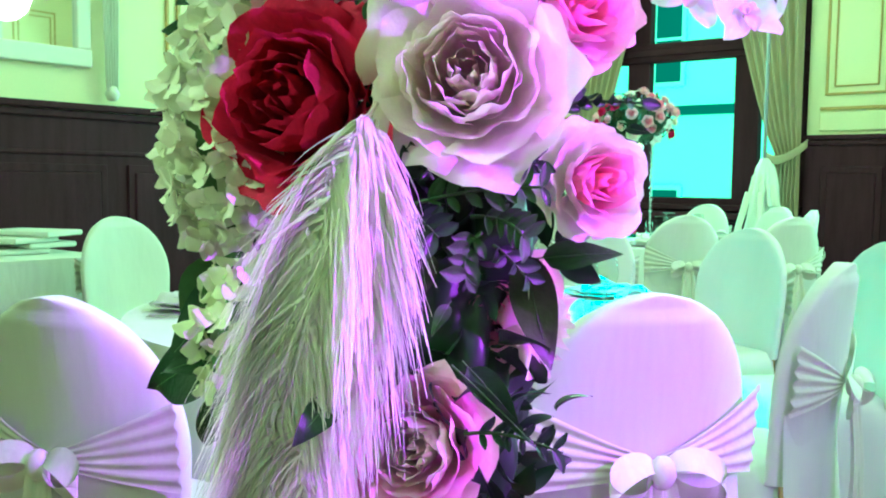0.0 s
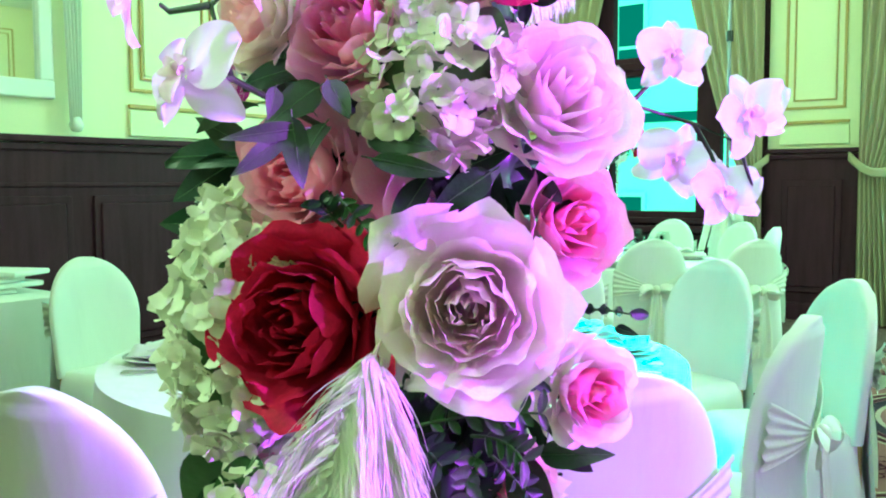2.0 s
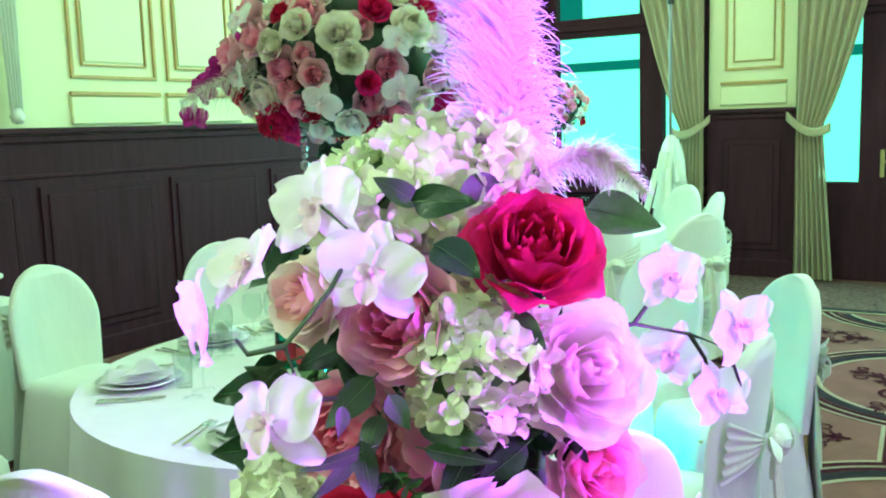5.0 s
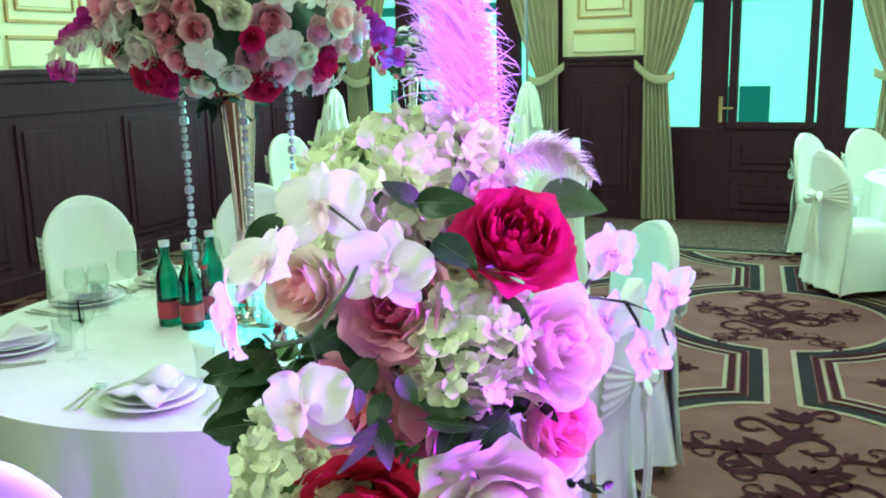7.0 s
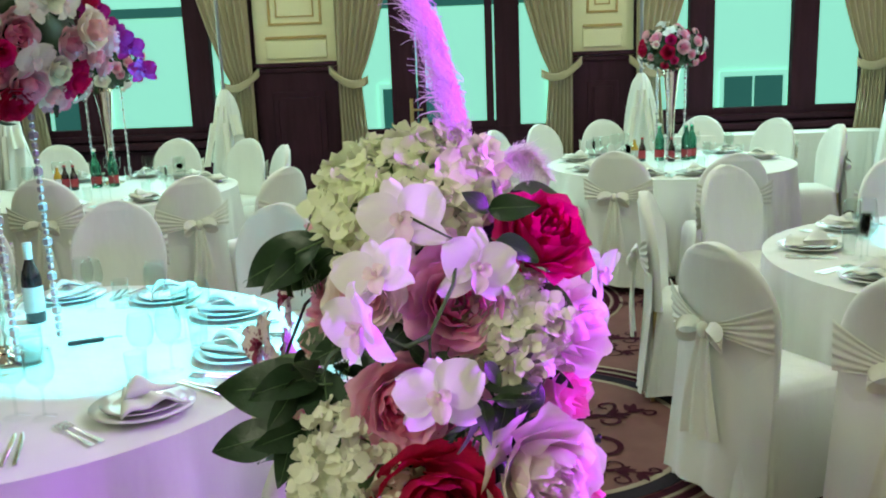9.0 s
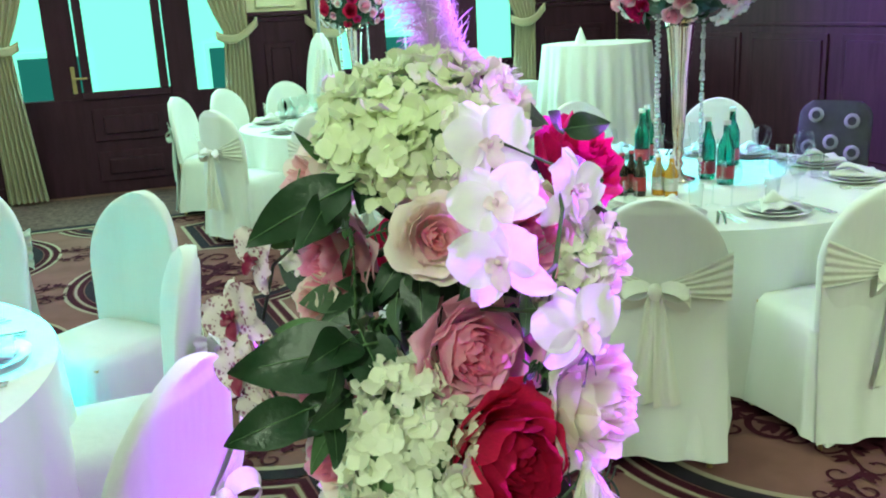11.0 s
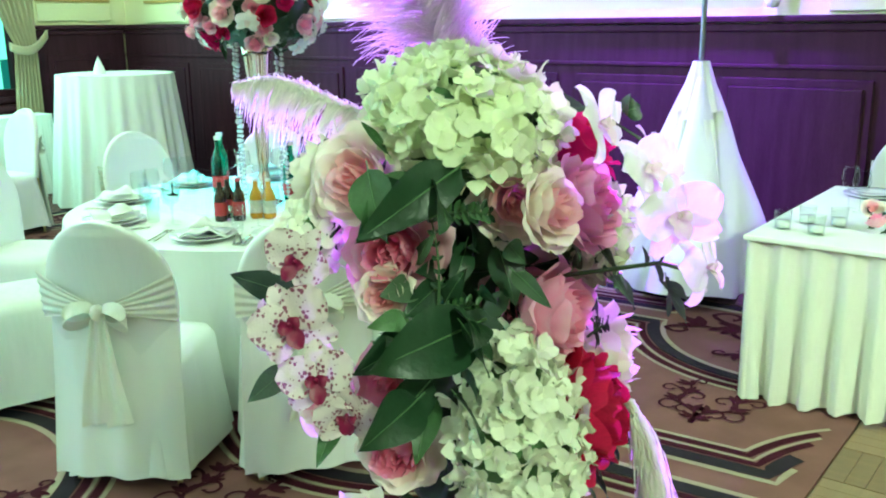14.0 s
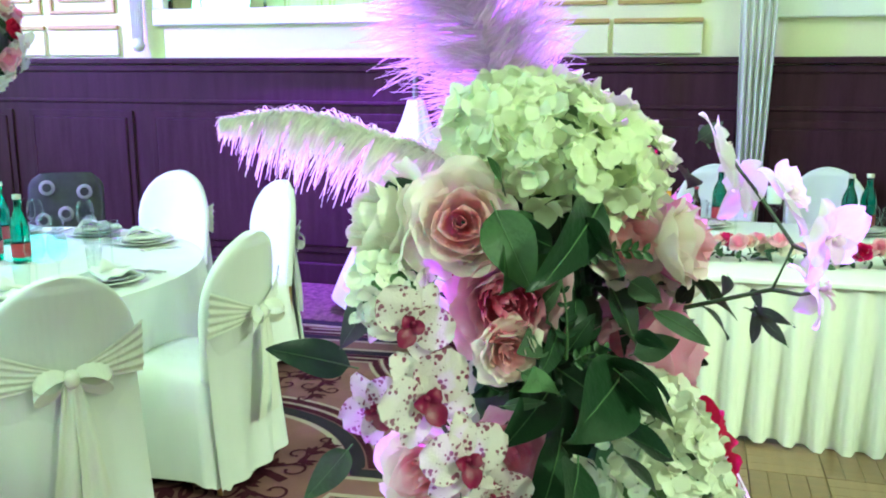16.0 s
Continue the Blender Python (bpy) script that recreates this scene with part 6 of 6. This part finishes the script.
leaf((-0.326, 0.385, 1.562), (-0.277, 0.392, 1.562), (0.380, -0.920, 0.150), .55, LEAF_DARK)
leaf((-0.319, 0.401, 1.530), (-0.279, 0.399, 1.510), (0.360, -0.910, 0.200), .75, LEAF_DARK)
leaf((-0.299, 0.626, 1.536), (-0.229, 0.628, 1.522), (0.250, -0.960, 0.150), .62, LEAF_PALE)
leaf((-0.284, 0.436, 1.474), (-0.243, 0.429, 1.453), (0.300, -0.920, 0.270), .6, EUCALYPTUS)
leaf((-0.337, 0.399, 1.394), (-0.281, 0.403, 1.383), (0.360, -0.860, 0.360), .45, EUCALYPTUS)
leaf((-0.506, 0.454, 1.382), (-0.560, 0.400, 1.384), (0.560, -0.770, 0.320), .58, LEAF_DARK)
leaf((-0.520, 0.446, 1.327), (-0.565, 0.397, 1.328), (0.560, -0.740, 0.370), .55, LEAF_DARK)
leaf((-0.536, 0.444, 1.316), (-0.542, 0.405, 1.282), (0.550, -0.740, 0.400), .6, LEAF_DARK)
leaf((-0.513, 0.487, 1.505), (-0.550, 0.438, 1.476), (0.560, -0.810, 0.200), .5, LEAF_DARK)
leaf((-0.367, 0.385, 1.427), (-0.385, 0.347, 1.396), (0.450, -0.830, 0.340), .5, EUCALYPTUS)
leaf((-0.358, 0.380, 1.401), (-0.355, 0.351, 1.369), (0.430, -0.820, 0.370), .55, EUCALYPTUS)
leaf((-0.405, 0.409, 1.446), (-0.431, 0.372, 1.431), (0.490, -0.820, 0.290), .6, LEAF_DARK)
leaf((-0.324, 0.392, 1.560), (-0.348, 0.370, 1.580), (0.420, -0.900, 0.130), .5, EUCALYPTUS)
leaf((-0.391, 0.404, 1.411), (-0.405, 0.389, 1.435), (0.460, -0.830, 0.310), .6, LEAF_DARK)
leaf((-0.501, 0.436, 1.391), (-0.513, 0.398, 1.412), (0.770, -0.630, -0.110), .55, EUCALYPTUS)
leaf((-0.523, 0.445, 1.380), (-0.546, 0.398, 1.346), (0.780, -0.620, -0.060), .55, LEAF_DARK)
leaf((-0.512, 0.436, 1.411), (-0.519, 0.408, 1.405), (0.770, -0.630, -0.120), .7, LEAF_DARK)
leaf((-0.356, 0.335, 1.421), (-0.353, 0.325, 1.400), (0.730, -0.660, -0.170), .5, EUCALYPTUS)
leaf((-0.337, 0.329, 1.401), (-0.328, 0.328, 1.357), (0.720, -0.690, -0.110), .42, EUCALYPTUS)
leaf((-0.340, 0.328, 1.391), (-0.355, 0.296, 1.365), (0.750, -0.660, -0.110), .32, EUCALYPTUS)
leaf((-0.333, 0.334, 1.394), (-0.357, 0.290, 1.387), (0.740, -0.660, -0.130), .24, EUCALYPTUS)
leaf((-0.333, 0.357, 1.426), (-0.318, 0.361, 1.401), (0.680, -0.720, -0.170), .6, EUCALYPTUS)
leaf((-0.325, 0.388, 1.377), (-0.277, 0.413, 1.366), (0.620, -0.780, -0.090), .28, LEAF)
leaf((-0.273, 0.455, 1.368), (-0.302, 0.422, 1.339), (0.570, -0.820, -0.060), .45, LEAF_DARK)
leaf((-0.310, 0.431, 1.365), (-0.323, 0.406, 1.326), (0.620, -0.780, -0.040), .5, LEAF_DARK)
leaf((-0.291, 0.456, 1.373), (-0.257, 0.461, 1.385), (0.540, -0.840, -0.100), .5, LEAF_DARK)
leaf((-0.443, 0.389, 1.158), (-0.445, 0.345, 1.080), (0.780, -0.600, 0.150), .42, LEAF)
leaf((-0.457, 0.387, 1.082), (-0.476, 0.334, 1.069), (0.790, -0.570, 0.210), .55, LEAF_DARK)
leaf((-0.463, 0.393, 1.135), (-0.475, 0.340, 1.078), (0.800, -0.580, 0.170), .5, LEAF_DARK)
leaf((-0.320, 0.362, 1.219), (-0.329, 0.335, 1.191), (0.720, -0.690, 0.020), .75, LEAF_DARK)
leaf((-0.287, 0.514, 1.155), (-0.255, 0.503, 1.075), (0.520, -0.840, 0.160), .42, LEAF_BRONZE)
leaf((-0.275, 0.522, 1.153), (-0.219, 0.538, 1.159), (0.480, -0.870, 0.100), .40, LEAF)
leaf((-0.273, 0.549, 1.182), (-0.242, 0.551, 1.171), (0.480, -0.870, 0.060), .7, LEAF_BRONZE)
leaf((-0.305, 0.399, 1.111), (-0.301, 0.370, 1.063), (0.650, -0.730, 0.230), .42, LEAF_BRONZE)
leaf((-0.283, 0.443, 1.083), (-0.243, 0.445, 1.052), (0.550, -0.800, 0.260), .45, LEAF_DARK)
leaf((-0.277, 0.427, 1.082), (-0.217, 0.436, 1.038), (0.540, -0.800, 0.280), .10, LEAF_DARK)
leaf((-0.315, 0.360, 1.083), (-0.321, 0.319, 1.049), (0.690, -0.660, 0.280), .45, LEAF_DARK)
leaf((-0.395, 0.338, 1.071), (-0.391, 0.312, 1.049), (0.770, -0.580, 0.270), .6, LEAF_DARK)
leaf((-0.301, 0.425, 1.159), (-0.300, 0.405, 1.128), (0.630, -0.770, 0.130), .5, LEAF_BRONZE)
leaf((-0.311, 0.416, 1.149), (-0.307, 0.396, 1.115), (0.650, -0.750, 0.150), .4, LEAF_DARK)
leaf((-0.296, 0.438, 1.125), (-0.295, 0.418, 1.106), (0.610, -0.770, 0.180), .4, LEAF)
leaf((-0.235, 0.569, 1.249), (-0.214, 0.566, 1.245), (0.430, -0.900, -0.050), .4, LEAF_DARK)
leaf((-0.504, 0.443, 1.376), (-0.622, 0.473, 1.359), (0.2, -0.95, 0.25), 0.55, LEAF_DARK)
leaf((-0.552, 0.474, 1.310), (-0.633, 0.474, 1.290), (0.1, -0.95, 0.3), 0.60, LEAF_DARK)
leaf((-0.494, 0.468, 1.521), (-0.597, 0.500, 1.468), (0.1, -0.9, 0.4), 0.42, LEAF_DARK)
leaf((-0.460, 0.513, 1.551), (-0.461, 0.506, 1.476), (-0.85, -0.5, 0.2), 0.95, LEAF_DARK)
leaf((-0.473, 0.502, 1.360), (-0.469, 0.426, 1.309), (-0.8, -0.6, 0.2), 0.50, LEAF_DARK)
leaf((-0.495, 0.429, 1.145), (-0.577, 0.429, 1.032), (0.55, -0.80, 0.15), 0.62, LEAF)
leaf((-0.521, 0.429, 1.070), (-0.638, 0.429, 1.014), (0.55, -0.80, 0.15), 0.60, LEAF_DARK)
leaf((-0.474, 0.429, 1.215), (-0.440, 0.429, 1.177), (0.55, -0.80, 0.15), 0.75, LEAF_DARK)
leaf((-0.525, 0.429, 1.027), (-0.560, 0.429, 0.971), (0.55, -0.80, 0.15), 0.50, LEAF_DARK)
spray((-0.319, 0.414, 1.190), (-0.235, 0.456, 1.205), 7, .016)
spray((-0.306, 0.410, 1.185), (-0.282, 0.408, 1.172), 4, .018)
spray((-0.310, 0.436, 1.209), (-0.316, 0.410, 1.220), 5, .014)
spray((-0.282, 0.442, 1.185), (-0.243, 0.449, 1.172), 5, .016)
spray((-0.293, 0.462, 1.209), (-0.248, 0.473, 1.221), 5, .016)
spray((-0.282, 0.508, 1.237), (-0.247, 0.508, 1.266), 6, .014)
spray((-0.276, 0.446, 1.174), (-0.272, 0.424, 1.143), 4, .018)
spray((-0.281, 0.468, 1.164), (-0.249, 0.467, 1.141), 4, .015)
spray((-0.281, 0.437, 1.038), (-0.220, 0.455, 1.035), 6, .014)
spray((-0.365, 0.399, 1.352), (-0.331, 0.409, 1.318), 6, .012)
spray((-0.363, 0.402, 1.330), (-0.361, 0.380, 1.348), 5, .012)
spray((-0.281, 0.525, 1.260), (-0.209, 0.544, 1.264), 6, .014)
spray((-0.505, 0.499, 1.469), (-0.509, 0.432, 1.482), 7, .011)
spray((-0.496, 0.495, 1.379), (-0.490, 0.507, 1.464), 6, .009)
spray((-0.478, 0.499, 1.461), (-0.452, 0.464, 1.469), 6, .011)
spray((-0.493, 0.491, 1.373), (-0.474, 0.462, 1.382), 5, .010)
spray((-0.481, 0.495, 1.380), (-0.483, 0.458, 1.370), 5, .010)



# ---------- tall centrepieces ----------
def centrepiece(x, y, rim, radius, seed, count, label, plume=False, sprays=False):
    """A trumpet vase with a ball of roses, orchids and greenery and hanging crystal strands."""
    r = random.Random(seed)
    c = thing("centrepiece", pose(x, y, 0.753), label, "centrepiece", "table centrepieces")
    h = rim - 0.753
    v, f = lathe([(0.0, 0.0), (0.085, 0.0), (0.09, 0.010), (0.03, 0.028), (0.018, 0.06), (0.030, 0.085), (0.018, 0.11), (0.032, 0.14), (0.022, 0.18), (0.030, 0.24), (0.042, h * 0.6), (0.068, h * 0.9), (0.090, h), (0.085, h), (0.0, h * 0.85)], 28)
    link_mesh("vase", v, f, CHROME, c, "tall rose-gold mirrored trumpet vase")
    palette = (M_RED, M_MAG, M_PINK, M_PINK, (CORAL_IN, PINK), M_CREAM, (PINK_IN, PINK), M_BLUSH, M_PEACH)
    world_c = Vector((x, y, rim + radius * 0.42))
    inv = c.matrix_world.inverted()
    # plain dark ball added inside so that no gap shows through
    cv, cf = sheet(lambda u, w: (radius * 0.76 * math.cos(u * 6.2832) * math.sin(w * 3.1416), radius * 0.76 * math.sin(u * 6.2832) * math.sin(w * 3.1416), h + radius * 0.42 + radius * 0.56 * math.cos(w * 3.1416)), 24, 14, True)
    link_mesh("filler_ball", cv, cf, LEAF_DARK, c, "added dark green ball behind the flowers")
    leaves = []
    for k in range(260):
        a, cz = r.uniform(0, 6.2832), r.uniform(-1, 1)
        s = math.sqrt(1 - cz * cz)
        d = Vector((s * math.cos(a), s * math.sin(a), cz))
        p = Vector((d.x * radius * 0.80, d.y * radius * 0.80, h + radius * 0.42 + d.z * radius * 0.62))
        leaves.append(moved(leaf_sheet(0.35, 0.3, k), facing(p, d + Vector((r.uniform(-1, 1), r.uniform(-1, 1), r.uniform(-1, 1))), r.uniform(0, 360), r.uniform(0.05, 0.10))))
    tagged(link_mesh("greenery", *join(leaves), LEAF_DARK, c, "small green leaves between flowers"), kind="stuff")
    for k in range(count):
        cz = 1 - 1.72 * (k + 0.5) / count
        a = k * 2.39996 + r.uniform(-0.2, 0.2)
        s = math.sqrt(max(0, 1 - cz * cz))
        d = Vector((s * math.cos(a), s * math.sin(a), cz))
        p = world_c + Vector((d.x * radius, d.y * radius, d.z * radius * 0.74)) * r.uniform(0.80, 1.02)
        kind = r.random()
        bpy.context.view_layer.update() if k == 0 else None
        if kind < 0.86:
            mi, mo = palette[r.randrange(len(palette))]
            core, petals = rose_meshes(3 + k % 2 if r.random() < 0.6 else k % 3, mi, mo, True)
            ob = new("rose", core)
            ob.parent = c
            ob.matrix_local = inv @ facing(p, d, r.uniform(0, 360), r.choice((0.036, 0.042, 0.048, 0.062)) * (radius / 0.42) ** 0.3)
            th = r.uniform(0, 6)
            for n, me in petals[1:]:
                for q in range(n):
                    pt = new("petal", me)
                    pt.parent = ob
                    pt.matrix_local = pose(0, 0, 0, r.uniform(-5, 5), r.uniform(-5, 5), math.degrees(th + q * 2 * math.pi / n))
                th += 2.4
        else:
            orchid_local(c, inv @ facing(p + d * 0.02, d, r.uniform(-40, 40), r.uniform(0.05, 0.065)), "white")
    if sprays:
        for sx in (-1, 1):
            for k in range(6):
                a = sx
                p = Vector((x, y, rim + 0.22 - 0.035 * k)) + Vector((0.62, -0.42, 0)).normalized() * 0 + Vector((sx * (radius * 0.88 + 0.035 * k) * 0.80, sx * (radius * 0.88 + 0.035 * k) * 0.60, r.uniform(-0.04, 0.06)))
                orchid_local(c, inv @ facing(p, (0.5, -0.85, r.uniform(-0.2, 0.3)), r.uniform(-40, 40), 0.05), "magenta")
    for k in range(4):
        a = seed + k * math.pi / 2 + 0.3
        bx, by = radius * 0.42 * math.cos(a), radius * 0.42 * math.sin(a)
        z, parts, i = h - 0.01, [], 0
        while z > h * 0.06:
            b = (0.0145 if i % 4 == 0 else (0.009 if i % 2 else 0.0105)) * (1.35 if seed == 2 else 1.1)
            parts.append(([(bx + px, by + py, z - b + pz) for px, py, pz in bead_points(b)], BEAD_FACES))
            z -= 2 * b + 0.001
            i += 1
        tagged(link_mesh("crystal_strand", *join(parts), CRYSTAL, c, "hanging strand of faceted crystal beads", smooth=False), kind="stuff")
    return c


def bead_points(b):
    out = [(0, 0, b), (0, 0, -b)]
    for zz, rr in ((0.5, 0.87), (-0.5, 0.87)):
        out += [(b * rr * math.cos(k * math.pi / 3), b * rr * math.sin(k * math.pi / 3), b * zz) for k in range(6)]
    return out


BEAD_FACES = [(0, 2 + k, 2 + (k + 1) % 6) for k in range(6)] + [(1, 8 + (k + 1) % 6, 8 + k) for k in range(6)] + [(2 + k, 8 + k, 8 + (k + 1) % 6, 2 + (k + 1) % 6) for k in range(6)]


def orchid_local(parent, m, kind):
    k = ORCHIDS[kind]
    ob = new("orchid", k["column"])
    ob.parent = parent
    ob.matrix_local = m
    for nm, a in (("sepal", 0), ("sepal", 128), ("sepal", -128), ("petal", 68), ("petal", -68)):
        p = new(nm, k[nm])
        p.parent = ob
        p.matrix_local = pose(0, 0, 0, FR.uniform(-15, 15), FR.uniform(-10, 10), a)
    p = new("lip", k["lip"])
    p.parent = ob
    return ob


tall = centrepiece(-1.95, 2.40, 1.64, 0.44, 2, 150, "tall mirrored vase with ball of roses and orchids", sprays=True)
bpy.context.view_layer.update()
for tip, mid, sd in (((-2.52, 2.10, 1.68), (-2.35, 2.22, 1.76), 31), ((-2.00, 2.12, 1.98), (-2.06, 2.26, 1.90), 32), ((-1.66, 2.32, 1.92), (-1.80, 2.38, 1.88), 33), ((-1.70, 2.70, 2.00), (-1.86, 2.62, 1.92), 34)):
    feather([Vector(p) + Vector((0.13, -0.10, 0.04)) for p in ((-2.08, 2.48, 1.72), mid, tip)], (0.3, 0.2, 1.0), 0.07, FEATHER_WHITE, 700, sd, 0.6, "white feather between the roses", 0.6, tall)
centrepiece(1.94, 3.52, 1.59, 0.36, 3, 92, "tall mirrored vase with ball of pink and cream roses")
centrepiece(1.31, 7.40, 1.56, 0.28, 4, 44, "tall mirrored vase with ball of pastel roses")
centrepiece(-3.41, 6.95, 1.58, 0.34, 5, 50, "tall mirrored vase with ball of pink roses")

# low flower garland on the head table
gar = thing("table_garland", pose(2.95, 0.0, 0.758), "low garland of pink and cream roses on head table", "garland")
gr = random.Random(12)
ginv = gar.matrix_world.inverted()
lv = []
for k in range(170):
    gy = gr.uniform(-1.1, 0.82)
    lv.append(moved(leaf_sheet(0.45, 0.3, k), facing((gr.uniform(-0.08, 0.08), gy, gr.uniform(0.01, 0.08)), (gr.uniform(-1, 1), gr.uniform(-1, 1), gr.uniform(0, 1)), gr.uniform(0, 360), gr.uniform(0.04, 0.07))))
tagged(link_mesh("greenery", *join(lv), LEAF_DARK, gar, "green leaves under the roses"), kind="stuff")
for k in range(46):
    gy = -1.1 + 1.92 * k / 45
    mi, mo = (M_PEACH, M_CREAM, (CORAL_IN, PINK), M_CREAM, M_PINK, M_MAG)[gr.randrange(6)]
    core, petals = rose_meshes(3 + k % 2, mi, mo, True)
    ob = new("rose", core)
    ob.parent = gar
    ob.matrix_local = facing((gr.uniform(-0.10, 0.08), gy, gr.uniform(0.06, 0.11)), (gr.uniform(-0.9, 0.1), gr.uniform(-0.4, 0.4), gr.uniform(0.3, 1)), gr.uniform(0, 360), gr.uniform(0.036, 0.048))
    for n, me in petals[1:]:
        for q in range(n):
            pt = new("petal", me)
            pt.parent = ob
            pt.matrix_local = pose(0, 0, 0, gr.uniform(-5, 5), gr.uniform(-5, 5), q * 360 / n + gr.uniform(0, 40))


# ---------- parquet blocks of the dance floor ----------
dance = bpy.data.objects["dance_floor"]
bm = bmesh.new()
box_bm(bm, -0.0365, 0.0365, -0.148, 0.148, -0.012, 0.0, 0.0015)
strip = part("parquet_strip", bm, PARQUET, dance)
bm = bmesh.new()
box_bm(bm, -0.148, 0.148, -0.0365, 0.0365, -0.012, 0.0, 0.0015)
strip_b = part("parquet_strip", bm, PARQUET_B, dance)
placed, rest = [], {0: [], 1: []}
for i in range(-18, 17):
    for j in range(0, 17):
        cx, cy = i * 0.30 + 0.15, 0.72 - 0.15 - 0.008 - j * 0.30
        if not (WALL_W + 0.15 < cx < WALL_E - 0.15 and cy > WALL_S + 0.15):
            continue
        turned = (i + j) % 2
        for k in range(4):
            o = (k - 1.5) * 0.0745
            p = (cx, cy + o, 0) if turned else (cx + o, cy, 0)
            if -0.4 < cx < 2.8 and cy > -0.7:
                placed.append((turned, p))
            else:
                rest[turned].append(p)
for n, (turned, p) in enumerate(placed[:290]):
    src = strip_b if turned else strip
    if n == 0:
        strip.location = p
        continue
    ob = new("parquet_strip", src.data)
    ob.parent = dance
    ob.location = p
strip_b.location = placed[290][1] if len(placed) > 290 else placed[-1][1]
for turned in (0, 1):
    hx, hy = (0.148, 0.0365) if turned else (0.0365, 0.148)
    vs, fs = [], []
    for tt, p in placed[291:]:
        if tt == turned:
            rest[turned].append(p)
    for p in rest[turned]:
        k = len(vs)
        vs += [(p[0] - hx, p[1] - hy, 0), (p[0] + hx, p[1] - hy, 0), (p[0] + hx, p[1] + hy, 0), (p[0] - hx, p[1] + hy, 0)]
        vs += [(q[0], q[1], -0.011) for q in vs[k:k + 4]]
        fs += [(k, k + 1, k + 2, k + 3)] + [(k + a, k + 4 + a, k + 4 + (a + 1) % 4, k + (a + 1) % 4) for a in range(4)]
    tagged(link_mesh("parquet_field", vs, fs, PARQUET_B if turned else PARQUET, dance, smooth=False), kind="stuff")
